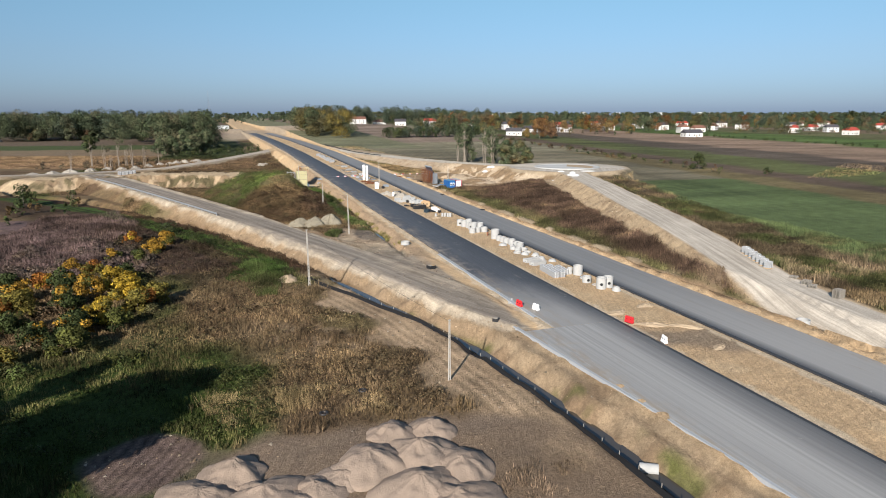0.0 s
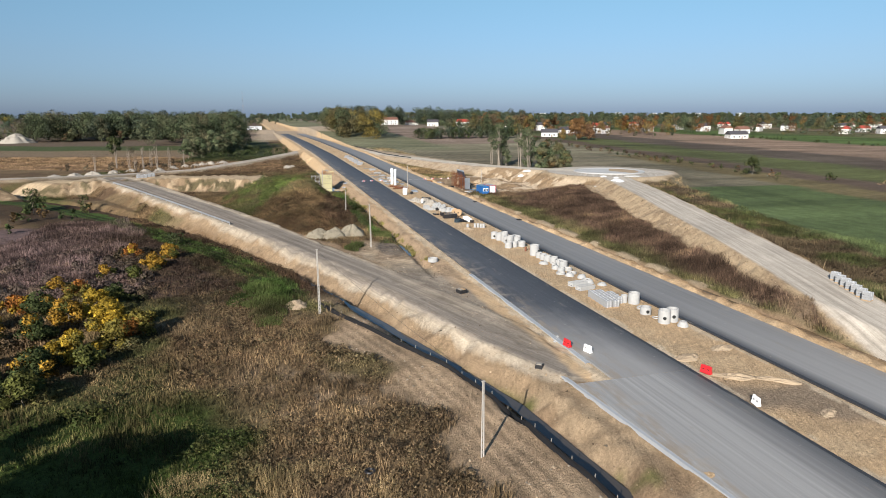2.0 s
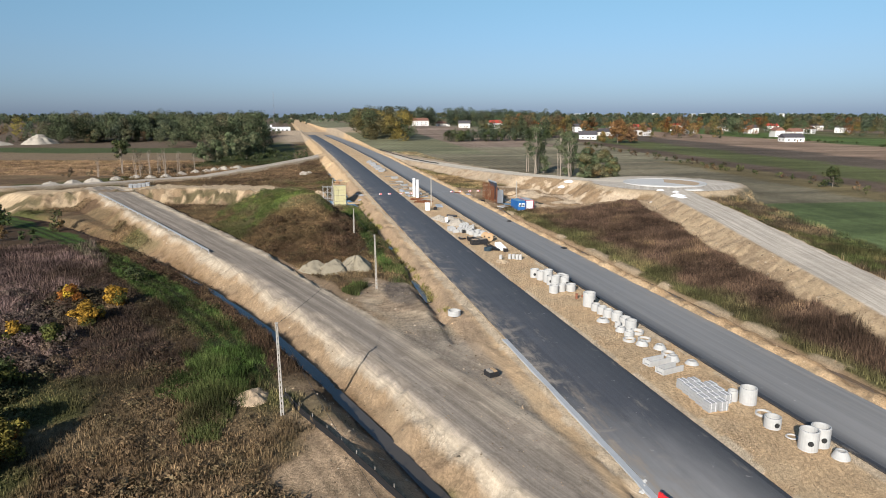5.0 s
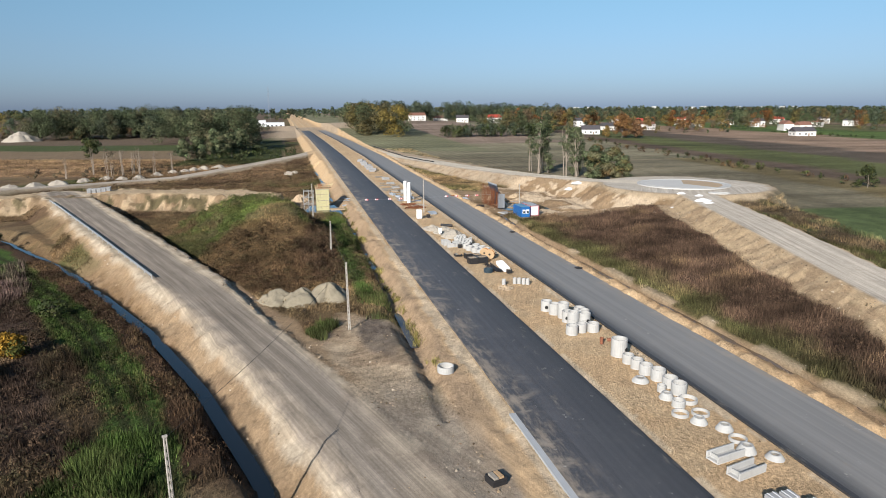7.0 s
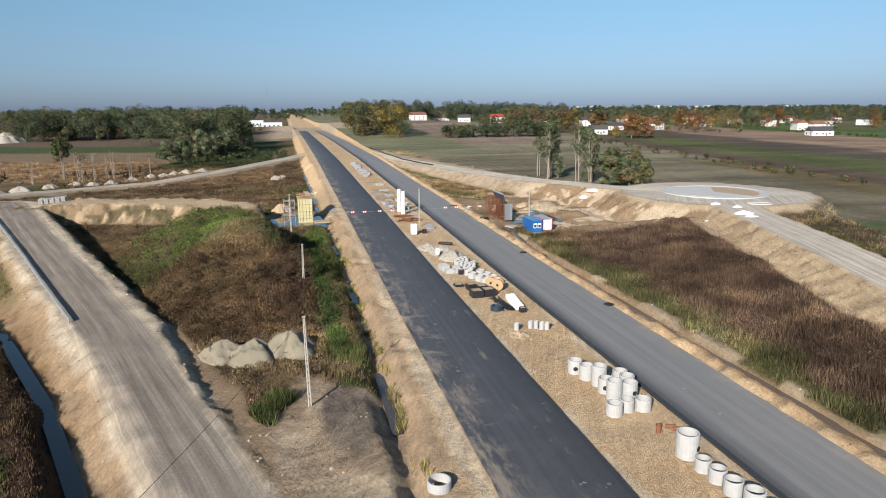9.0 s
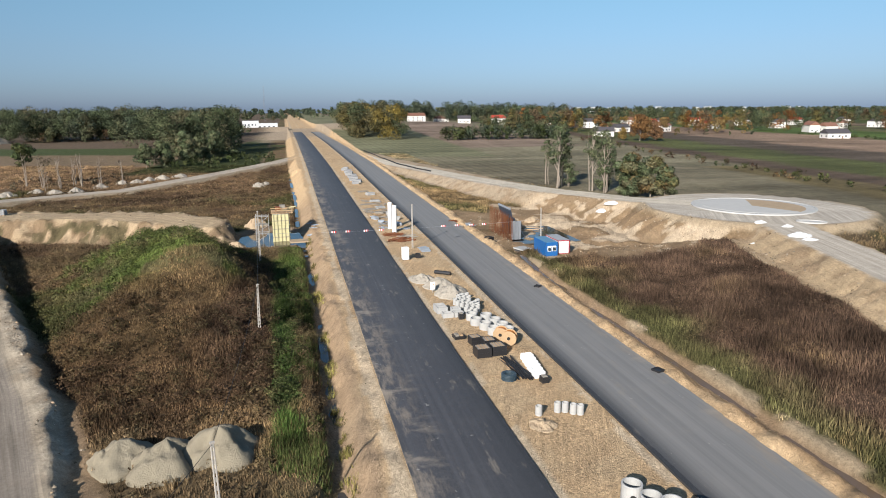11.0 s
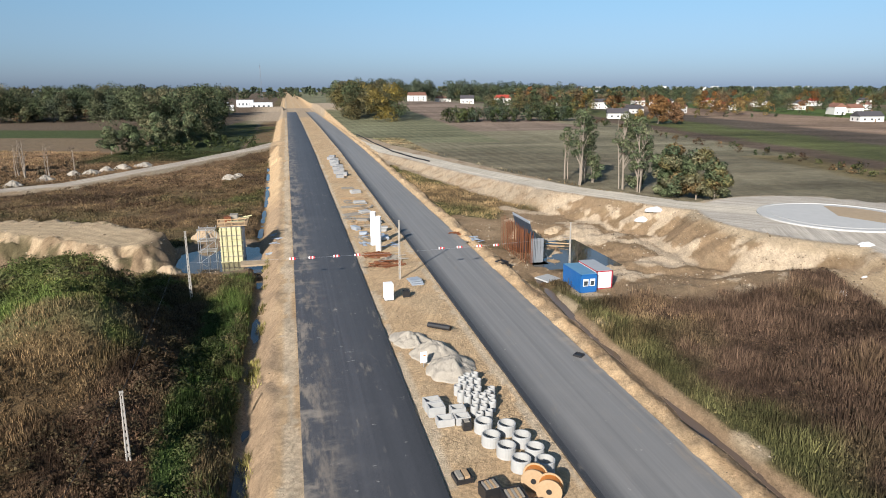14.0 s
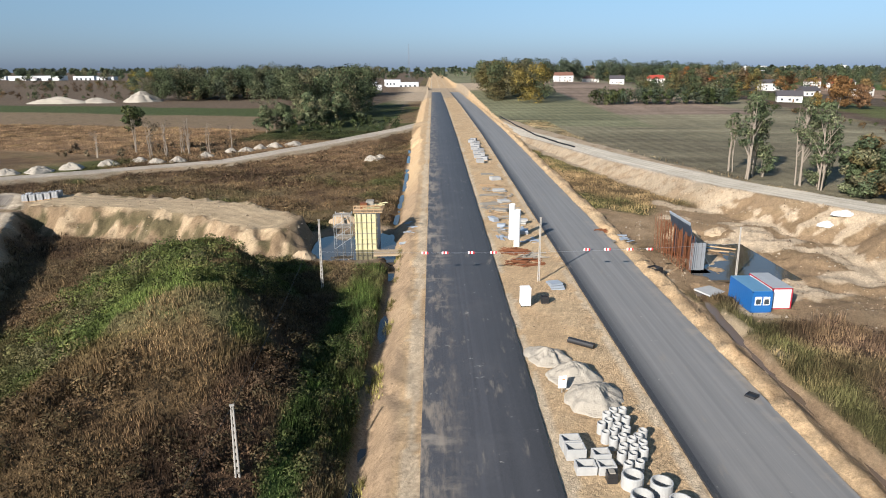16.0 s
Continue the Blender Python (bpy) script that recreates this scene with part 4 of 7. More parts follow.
def weed_clumps(name, n, x0, x1, y0, y1, keep, r0, r1, tints, label, seed, per=170, size=0.15):
    """Low bushy weeds in clumps."""
    g = np.random.default_rng(seed)
    x, y = g.uniform(x0, x1, n), g.uniform(y0, y1, n)
    tint, sandy = ground_tint(x, y)
    ok = (sandy < 0.15) & keep(x, y) & (fbm(x, y, 12, seed) > -0.12)
    x, y = x[ok], y[ok]
    z = ground_z(x, y)
    r = g.uniform(r0, r1, len(x))
    blobs = [(a, c, e + 0.35 * q, q, q * 0.75) for a, c, e, q in zip(x, y, z, r)]
    tl = 0.74 * tint[ok] + 0.26 * np.array(tints)[g.integers(0, len(tints), len(x))]
    me = leaf_mesh(name, blobs, per, size, tl, seed)
    return tagged(new(name, me), label, "weeds", kind="stuff")


def land(x, y):
    """Where weeds can stand: off the roads and out of the water."""
    return (along(x, y, DITCH)[0] > 1.6) & (along(x, y, VERGE_L)[0] > 1.0) & (along(x, y, VERGE_R)[0] > 1.0) & (np.hypot((x + 12) / 9.5, (y - 268) / 11) > 0.9)


def meadow(x, y):
    return land(x, y) & (x < -4.5)


tufts("meadow_grass", 90000, -100, -5, 26, 180, 5, 0.42, 0.045, meadow, "dry brown and green meadow grass", 0.08, dark=0.85)
tufts("mound_grass", 80000, -70, -5, 170, 262, 5, 0.32, 0.04, meadow, "brown weeds and green grass on the earth mound", 0.0, dark=0.9)
tufts("bank_weeds", 80000, 34.5, 84, 56, 238, 4, 0.75, 0.05, lambda x, y: land(x, y) & (x > 34.8), "dark brown dry weeds on the embankment", -0.15, dark=0.9)
tufts("low_grass", 70000, -105, -6, 262, 470, 4, 0.4, 0.06, meadow, "rough brown and green grass on low ground", -0.15, dark=0.68)
tufts("low_grass_east", 18000, 34, 54, 270, 470, 4, 0.45, 0.06, lambda x, y: land(x, y) & (along(x, y, RAMP_N)[0] > 6), "rough straw-coloured grass below the ramp", 0.3)
tufts("ramp_weeds", 42000, 44, 140, 40, 262, 4, 0.55, 0.06, lambda x, y: (along(x, y, RAMP_S)[0] > 6.5) & (along(x, y, RAMP_S)[0] < 24) & (along(x, y, RAMP_S)[1] < 0) & (np.hypot(x - ROUND[0], y - ROUND[1]) > 27), "dark dry weeds behind the ramp", 0.12)
tufts("maize_stubble", 50000, -260, -80, 378, 520, 3, 0.55, 0.06, lambda x, y: (x < -84) & (y + 0.35 * (x + 90) > 380) & (y + 0.25 * (x + 90) < 484), "withered brown maize in rows", 0.2)
tufts("field_border_grass", 26000, 30, 260, 200, 420, 3, 0.6, 0.12, lambda x, y: (np.abs(along(x, y, RAMP_N)[0] - 9) < 4.5) & (x > 45) | (np.abs(0.52 * (x - 110) - 0.854 * (y - 190) - 36) < 10) & (x > 115), "straw-coloured grass along the field's edge", 0.35)


# ---- trees ----
GREENS = ((0.040, 0.054, 0.018), (0.050, 0.064, 0.022), (0.034, 0.047, 0.018), (0.062, 0.070, 0.025))
AUTUMN = ((0.17, 0.075, 0.025), (0.15, 0.10, 0.03), (0.11, 0.065, 0.03), (0.10, 0.08, 0.03), (0.19, 0.13, 0.03))
mat_bark = plain("bark", (0.25, 0.21, 0.17), 0.95, 0, 0.3, 4.0, 0.6)


def leaf_cloud(blobs, per, size, tints, seed, flat=0.8):
    """Leaf clumps: small bent triangles strewn through the outer part of each blob (x, y, z, r, rz)."""
    g = np.random.default_rng(seed)
    b = np.array(blobs, np.float32)
    k = np.maximum(8, (per * b[:, 3] ** 2).astype(int))
    i = np.repeat(np.arange(len(b)), k)
    m = len(i)

    def aim():
        v = g.standard_normal((m, 3), np.float32)
        return v / np.sqrt((v * v).sum(1))[:, None]

    out = aim()
    c = out * (g.uniform(0.45, 1.08, m) ** 0.6)[:, None] * b[i][:, [3, 3, 4]] + b[i][:, :3]
    s = (size * g.uniform(0.6, 1.4, m))[:, None]
    u, v = aim() * s, aim() * s
    v[:, 2] *= flat
    face = np.cross(u, v)
    flip = (face * out).sum(1) < 0
    u[flip], face[flip] = -u[flip], -face[flip]
    nrm = out + 0.55 * face / np.maximum(np.sqrt((face * face).sum(1)), 1e-6)[:, None] + np.array((0, 0, 0.15))
    nrm = nrm / np.sqrt((nrm * nrm).sum(1))[:, None]
    t = np.stack([c - u * 0.6, c + u * 0.6, c + v], 1)
    base = np.array(tints)[np.arange(len(b)) % len(tints)] * g.uniform(0.7, 1.25, (len(b), 1))
    col = base[i] * g.uniform(0.75, 1.25, (m, 1))
    return t.reshape(-1, 3), np.repeat(col, 3, 0), np.repeat(nrm, 3, 0)


def leaf_mesh(name, blobs, per, size, tints, seed):
    """Foliage whose clumps are shaded as rounded masses."""
    co, col, nrm = leaf_cloud(blobs, per, size, tints, seed)
    me = arrays_mesh(name, co, np.arange(len(co)).reshape(-1, 3), col)
    me.attributes.new("custom_normal", "FLOAT_VECTOR", "POINT").data.foreach_set("vector", nrm.astype(np.float32).ravel())
    me.materials.append(mat_leaf)
    return me


def crown_blobs(rng, h, bare, spread, n):
    """Blobs of a crown between bare * h and h, in an uneven column that narrows upwards."""
    out = []
    for _ in range(n):
        t = rng.random() ** 0.8
        a = rng.uniform(0, 2 * math.pi)
        w = spread * (0.35 + 0.75 * math.sin(math.pi * min(1, 0.18 + 0.8 * t))) * rng.uniform(0.2, 0.85)
        r = spread * rng.uniform(0.26, 0.46)
        out.append((w * math.cos(a), w * math.sin(a), h * (bare + (1 - bare) * (0.06 + 0.86 * t)), r, r * rng.uniform(0.6, 0.95)))
    return out


def tree(x, y, h, spread, tints, seed, label, bare=0.25, blobs=16, per=26, size=0.5, trunks=1, name="tree", group="", z=None, thick=0.014):
    rng = random.Random(seed)
    top = thing(name, x, y, (gz(x, y) if z is None else z) - 0.1, 0, label, "tree" if name == "tree" else name, group)
    bm = bmesh.new()
    bl = crown_blobs(rng, h, bare, spread, blobs)
    for k in range(trunks):
        a = rng.uniform(0, 6.28)
        foot = Vector((0.5 * k * math.cos(a), 0.5 * k * math.sin(a), 0))
        lean = Vector((rng.uniform(-1, 1), rng.uniform(-1, 1), 0)) * 0.06 * h
        pts = [foot + lean * t + Vector((rng.uniform(-0.15, 0.15), rng.uniform(-0.15, 0.15), h * 0.9 * t)) for t in (0, 0.25, 0.5, 0.75, 1)]
        for i, (p, q) in enumerate(zip(pts[:-1], pts[1:])):
            rod(bm, p, q, thick * h * (1 - 0.22 * i), thick * h * (0.78 - 0.22 * i), 7)
        for b in bl[k::trunks][:9]:
            t = min(0.85, max(0.15, (b[2] / h - 0.15)))
            rod(bm, foot + lean * t + Vector((0, 0, h * 0.9 * t)), Vector(b[:3]), 0.005 * h, 0.002 * h, 5)
    part("trunk", bm, mat_bark, top)
    ob = new("crown", leaf_mesh("crown", bl, per, size, tints, seed))
    ob.parent = top
    return top


def woods(name, spots, label, size=1.1, per=5.5):
    """Far woods: one piece, of many crowns (x, y, height, spread, tint)."""
    rng = random.Random(len(spots))
    all_blobs, all_tints = [], []
    zs = ground_z(np.array([p[0] for p in spots]), np.array([p[1] for p in spots]))
    for i, (x, y, h, s, tint) in enumerate(spots):
        bl = crown_blobs(rng, h, 0.08, s, 7)
        zz = float(zs[i])
        all_blobs += [(bx + x, by + y, bz + zz, r * 1.25, rz * 1.4) for bx, by, bz, r, rz in bl]
        shade = rng.uniform(0.75, 1.25)
        all_tints += [tuple(v * shade for v in tint)] * len(bl)
    me = leaf_mesh(name, all_blobs, per, size, all_tints, 1000 + len(spots))
    return tagged(new(name, me), label, "woods", kind="stuff")


def clods(name, n, x0, x1, y0, y1, r0, r1, tints, keep, label, seed):
    """Loose lumps of soil and stones lying about."""
    g = np.random.default_rng(seed)
    x, y = g.uniform(x0, x1, n), g.uniform(y0, y1, n)
    _, sandy = ground_tint(x, y)
    ok = (sandy > 0.5) & keep(x, y) & (fbm(x, y, 3, seed) > -0.05)
    x, y = x[ok], y[ok]
    m = len(x)
    z = ground_z(x, y)
    r = g.uniform(r0, r1, m) * g.uniform(0.5, 1, m)
    base = np.array([(1, 0, 0), (-0.5, 0.87, 0), (-0.5, -0.87, 0), (0.1, 0.1, 0.9)])
    a = g.uniform(0, 6.28, m)
    co = np.zeros((m, 4, 3))
    for k in range(4):
        j = g.uniform(0.6, 1.3, m) * r
        co[:, k, 0] = x + (base[k, 0] * np.cos(a) - base[k, 1] * np.sin(a)) * j
        co[:, k, 1] = y + (base[k, 0] * np.sin(a) + base[k, 1] * np.cos(a)) * j
        co[:, k, 2] = z - 0.02 + base[k, 2] * j * 0.9
    q = np.arange(m)[:, None] * 4
    tris = np.concatenate([q + np.array(f) for f in ((0, 1, 3), (1, 2, 3), (2, 0, 3))], 0)
    col = np.array(tints)[g.integers(0, len(tints), m)] * g.uniform(0.7, 1.25, (m, 1))
    me = arrays_mesh(name, co.reshape(-1, 3), tris, np.repeat(col, 4, 0))
    me.materials.append(mat_weed)
    return tagged(new(name, me), label, "soil clods", kind="stuff")


# ---- woods, trees and shrubs ----
R = random.Random(3)


def scatter(n, x0, x1, y0, y1, h0, h1, tints, slant=0.0):
    out = []
    for _ in range(n):
        x = R.uniform(x0, x1)
        y = R.uniform(y0, y1) + slant * (x - x0)
        h = R.uniform(h0, h1)
        out.append((x, y, h, h * R.uniform(0.28, 0.42), R.choice(tints)))
    return out


HOUSES = ((150, 925, 20, 12, 7, "brown", 8), (228, 1110, 15, 10, 5, "dark", 0), (199, 1010, 13, 10, 5, "brown", 20), (186, 832, 14, 10, 5, "dark", -14), (232, 852, 15, 11, 7, "red", 10), (330, 806, 22, 13, 7, "dark", -8), (238, 600, 15, 11, 4, "dark", -22), (302, 692, 15, 10, 4, "dark", 12), (399, 806, 16, 12, 7, "red", 0), (352, 702, 16, 11, 6, "brown", 25), (467, 788, 16, 12, 6, "red", 10), (520, 900, 16, 11, 8, "red", -25), (536, 690, 15, 10, 5, "brown", 0), (580, 880, 17, 11, 7, "dark", -15), (632, 556, 16, 10, 5, "red", 8), (690, 780, 17, 11, 7, "dark", 12), (772, 766, 22, 12, 7, "dark", 0), (735, 700, 15, 10, 5, "red", 0), (840, 820, 17, 12, 7, "brown", 0), (500, 960, 16, 10, 6, "dark", 20), (440, 930, 15, 10, 7, "brown", 0), (620, 760, 14, 10, 6, "brown", 30), (550, 780, 15, 10, 7, "dark", 0), (492, 665, 15, 10, 7, "brown", 75), (413, 553, 18, 11, 4, "dark", -10), (890, 720, 18, 12, 6, "red", 10), (940, 860, 17, 12, 7, "brown", 0), (680, 900, 16, 11, 7, "red", 0), (418, 850, 14, 10, 7, "dark", 40), (310, 905, 15, 10, 6, "red", 0), (760, 900, 15, 10, 7, "dark", 0), (640, 640, 14, 10, 6, "red", 30), (700, 640, 15, 10, 6, "dark", -20), (820, 640, 15, 10, 6, "brown", 15), (960, 660, 16, 11, 6, "red", 0))


def clear_of_houses(spots):
    """Leaves out the trees that would stand on a house or in the open gardens south of it."""
    return [p for p in spots if not any(abs((p[0] - hx) - 0.42 * (p[1] - hy) * min(1, hx / 300)) < w * 0.75 and -110 < p[1] - hy < 8 for hx, hy, w, *_ in HOUSES)]


# PINE and OLIVE: leaf greens paled and greyed, distance haze put into the colour
PINE = ((0.052, 0.070, 0.045), (0.060, 0.078, 0.050), (0.072, 0.085, 0.056))
BROWNS = ((0.075, 0.045, 0.028), (0.060, 0.042, 0.026), (0.095, 0.058, 0.03), (0.05, 0.045, 0.022), (0.11, 0.07, 0.035))
OLIVE = ((0.058, 0.074, 0.036), (0.068, 0.084, 0.042), (0.050, 0.066, 0.036), (0.085, 0.092, 0.05), (0.105, 0.098, 0.055))
MIXED = OLIVE + ((0.10, 0.085, 0.03), (0.085, 0.07, 0.03))
woods("wood_west", scatter(46, -80, -44, 530, 650, 20, 30, OLIVE) + scatter(230, -262, -60, 752, 850, 20, 31, PINE + OLIVE + OLIVE, 0.30) + scatter(40, -125, -52, 640, 760, 20, 28, OLIVE) + scatter(16, -262, -60, 735, 752, 8, 16, MIXED + BROWNS[2:3], 0.30), "dense dark green wood behind the maize field", 0.8, 9)
woods("scrub_west", scatter(70, -560, -258, 780, 850, 4, 9, BROWNS + OLIVE) + scatter(150, -900, -240, 930, 1180, 7, 15, MIXED + BROWNS) + scatter(3, -330, -300, 880, 900, 24, 28, ((0.16, 0.13, 0.03),)), "brown scrub and low trees beyond the stockpiles", 0.9, 8)
woods("wood_east", clear_of_houses(scatter(90, 42, 76, 590, 780, 17, 26, MIXED + ((0.16, 0.12, 0.03), (0.13, 0.10, 0.03))) + scatter(190, 80, 380, 940, 1060, 20, 29, PINE)), "mixed green and yellowing wood beside the highway", 0.8, 9)
woods("hedge_east", scatter(100, 98, 190, 566, 584, 7, 11, PINE + GREENS, 0.0) + scatter(40, 150, 215, 600, 660, 11, 17, MIXED), "dark green hedge of conifers at the field's end", 0.8, 10)
DULL = OLIVE + PINE + MIXED + ((0.10, 0.075, 0.045), (0.12, 0.085, 0.05))
woods("town_trees", clear_of_houses(scatter(170, 190, 520, 660, 960, 13, 22, DULL + AUTUMN[:2], 0.1) + scatter(320, 450, 1250, 640, 1250, 12, 22, DULL + AUTUMN[:2], -0.1) + scatter(30, 235, 420, 640, 720, 10, 18, AUTUMN + ((0.24, 0.13, 0.05), (0.20, 0.14, 0.06))) + scatter(70, 560, 1000, 510, 640, 6, 13, DULL) + scatter(70, 280, 1050, 555, 650, 4, 11, DULL)), "autumn trees between the houses of the village", 0.9, 9)
woods("far_wood", scatter(420, -2000, -150, 1750, 2400, 18, 28, PINE + OLIVE) + scatter(600, 150, 2600, 1250, 2100, 18, 28, PINE + OLIVE) + scatter(200, 1000, 1900, 700, 1150, 18, 28, PINE + GREENS) + scatter(120, -260, 330, 1700, 2100, 14, 22, PINE + OLIVE), "far dark woods along the horizon", 2.4, 2.2)
woods("horizon_wood", scatter(800, -3800, 4200, 2600, 4300, 20, 30, PINE), "woods on the horizon", 7.0, 0.8)
woods("shrubs_west", scatter(60, -74, -14, 446, 520, 2.5, 6, GREENS + ((0.09, 0.10, 0.05),)) + scatter(26, -130, -66, 376, 420, 1.5, 3.5, ((0.12, 0.09, 0.06), (0.10, 0.08, 0.05))) + scatter(14, -100, -80, 196, 235, 1.5, 4, GREENS + ((0.11, 0.07, 0.03),)), "low shrubs beside the gravel track", 0.6, 16)
woods("field_shrubs", [(156 + 0.12 * (y - 250) + R.uniform(0, 10), y, R.uniform(1.2, 3.6), R.uniform(1, 2), R.choice(GREENS + BROWNS)) for y in (R.uniform(215, 560) for _ in range(60))] + [(396 + 0.12 * (y - 250) + R.uniform(-3, 3), y, R.uniform(1.2, 3), R.uniform(1, 2), R.choice(GREENS)) for y in (R.uniform(300, 620) for _ in range(40))], "low shrubs along the field boundaries", 0.5, 16)

# clump of tall trees beside the ramp
SILVER = tuple(tuple(1.35 * v for v in c) for c in OLIVE)
for i, (x, y, h, s, b) in enumerate(((76.0, 322, 15.0, 2.2, 0.40), (75.0, 311, 20.0, 3.0, 0.36), (77.2, 314, 20.8, 3.0, 0.30), (79.8, 317, 19.0, 3.0, 0.28), (83.0, 302, 19.8, 3.0, 0.32), (84.4, 297, 19.4, 3.2, 0.28), (86.6, 300, 17.6, 2.8, 0.25), (80.5, 314, 8, 2.8, 0.03), (86.5, 301, 8, 2.8, 0.03))):
    tree(x, y, h, s, SILVER[:4], 201 + i, "tall slender tree with bare lower trunk at the field's edge", b, 30, 70, 0.34, 3, group="trees by the ramp", thick=0.0095)
for i, (x, y, h, s) in enumerate(((88.5, 289, 13.0, 4.6), (92, 284, 12.0, 4.6), (90, 292, 11, 4.0), (95, 281, 9.5, 3.6))):
    tree(x, y, h, s, SILVER + ((0.16, 0.11, 0.05), (0.13, 0.115, 0.05)), 211 + i, "dense rounded tree turning brown at the field's edge", 0.03, 36, 95, 0.4, group="trees by the ramp")
for i, (x, y, h, s, c) in enumerate(((236, 541, 18, 7.5, (0.18, 0.098, 0.04)), (247, 538, 14, 5.5, (0.15, 0.085, 0.045)), (226, 548, 9, 3.4, (0.22, 0.15, 0.05)), (290, 700, 18, 6.5, (0.20, 0.098, 0.042)), (312, 660, 15, 4.5, (0.20, 0.145, 0.06)), (330, 664, 16, 4.5, (0.21, 0.14, 0.06)))):
    tree(x, y, h, s, (c, c, tuple(0.8 * v for v in c)), 271 + i, "broad tree in orange autumn leaf by the village", 0.08, 30, 26, 0.7, group="orange trees by the village")
tree(163, 245, 7.2, 3.4, GREENS, 221, "lone rounded green tree in the fields", 0.03, 20, 40, 0.45)
tree(176, 219, 3.0, 1.8, GREENS + AUTUMN[3:4], 222, "small round shrub in the fields", 0.0, 12, 60, 0.4, name="shrub")
tree(-104, 392, 17, 5.0, GREENS[2:], 223, "gnarled tree with a thin crown by the track", 0.5, 14, 40, 0.6, 2)
tree(-97, 388, 13, 3.4, ((0.11, 0.09, 0.06),), 224, "half-bare brown tree by the track", 0.4, 9, 14, 0.5, 2)
for i, (x, y, h) in enumerate(((-90, 384, 13), (-84, 388, 14), (-78, 392, 12), (-93, 378, 9), (-72, 398, 10), (-112, 380, 10), (-87, 392, 12))):
    tree(x, y, h, 2.2, ((0.14, 0.11, 0.085),), 231 + i, "bare grey-brown young tree by the track", 0.3, 9, 5, 0.35, 3, group="bare trees by the track")
for i, (x, y, h, s) in enumerate(((-75, 462, 12, 5.0), (-68, 468, 13, 5.5), (-57, 478, 14, 5.5), (-52, 492, 15, 5.5), (-47, 505, 17, 5.5), (-62, 498, 17, 5.5), (-38, 512, 6, 3.5))):
    tree(x, y, h, s, SILVER, 241 + i, "broad bushy green willow beside the highway", 0.03, 30, 60, 0.5, group="willows")
tree(-98, 232, 7.2, 3.4, GREENS, 251, "dark green round tree in the scrub", 0.05, 18, 40, 0.45)
tree(-86, 237, 4.2, 2.0, GREENS, 252, "small green tree in the scrub", 0.05, 12, 50, 0.4)
tree(-53.5, 171, 2.6, 2.4, GREENS, 253, "low dark green shrub in the meadow", 0.0, 10, 50, 0.35, name="shrub")
# trees south-west of the meadow, whose shade falls on the grass
for i, (x, y, h, s) in enumerate(((-66, 51, 18.5, 4.6), (-77, 57, 18.5, 3.2), (-70, 46, 18, 5.0), (-73, 40, 17.5, 4.8), (-76, 35, 17, 4.8), (-80, 44, 18, 5.0), (-87, 50, 18, 4.5), (-76, 27, 17, 5.0), (-84, 36, 17, 5.0), (-69.5, 53, 16, 4.6), (-72, 51, 17.5, 5.0), (-84, 47, 18, 5.2), (-91, 43, 18, 5.0))):
    tree(x, y, h, s, GREENS, 261 + i, "tall tree at the south-western edge of the meadow", 0.08, 30, 48, 0.7, group="trees south-west")
# shrubs in autumn colours
GOLD = ((0.32, 0.215, 0.025), (0.26, 0.15, 0.022), (0.14, 0.115, 0.025), (0.075, 0.08, 0.02), (0.22, 0.085, 0.018), (0.042, 0.055, 0.018))
GOLD_AT = ((-56, 112, 3.2, 0), (-59, 120, 2.8, 0), (-54, 105, 2.6, 2), (-58, 102, 3.0, 0), (-60, 90, 2.6, 3), (-70, 108, 3.0, 2), (-55, 147, 2.4, 1), (-60, 158, 2.2, 4), (-62, 141, 2.0, 1), (-70, 124, 2.2, 4), (-65, 95, 2.4, 5), (-64, 129, 2.4, 2), (-66, 121, 2.6, 5), (-64, 110, 3.0, 5), (-69, 100, 2.6, 3), (-62, 116, 2.6, 1), (-52, 109, 2.4, 2), (-72, 116, 2.6, 1), (-67, 88, 2.0, 2), (-74, 96, 2.6, 5), (-61, 97, 2.8, 5), (-57, 139, 1.8, 3), (-68, 134, 1.9, 1), (-53, 155, 2.2, 1), (-58, 126, 2.2, 3), (-76, 105, 3.0, 5), (-75, 125, 2.4, 5), (-56, 98, 2.2, 3))
for i, (x, y, h, k) in enumerate(GOLD_AT):
    kind = ("bright yellow", "orange-yellow", "olive and yellow", "yellowish green", "reddish orange", "dark green")[k]
    tree(x, y, h * 1.3, h * 0.95, (GOLD[k], GOLD[k], GOLD[k], GOLD[(k + 2) % 6]), 301 + i, kind + " shrub in the overgrown meadow", 0.0, 18, 270, 0.26, name="shrub", group="shrubs in the meadow")
weed_clumps("meadow_weeds", 5200, -100, -6, 60, 185, meadow, 0.35, 0.9, BROWNS + GREENS[:2], "bushy brown and green weeds in the meadow", 401, 120, 0.17)
weed_clumps("mound_weeds", 3600, -66, -6, 172, 262, meadow, 0.35, 0.9, BROWNS + GREENS, "bushy weeds on the earth mound", 402)
weed_clumps("bank_bushes", 3800, 38, 84, 62, 236, lambda x, y: x > 38, 0.35, 0.8, BROWNS[:4], "bushy dark brown weeds on the embankment", 403)
weed_clumps("low_bushes", 2600, -100, -8, 288, 460, meadow, 0.5, 1.4, BROWNS + GREENS, "bushy weeds on low ground by the highway", 404, 20, 0.35)
weed_clumps("ramp_bushes", 2600, 50, 140, 60, 250, lambda x, y: (along(x, y, RAMP_S)[0] > 7) & (along(x, y, RAMP_S)[0] < 22) & (along(x, y, RAMP_S)[1] < 0), 0.4, 1.0, BROWNS[:4] + GREENS[:1], "bushy dark weeds behind the ramp", 405, 24, 0.3)
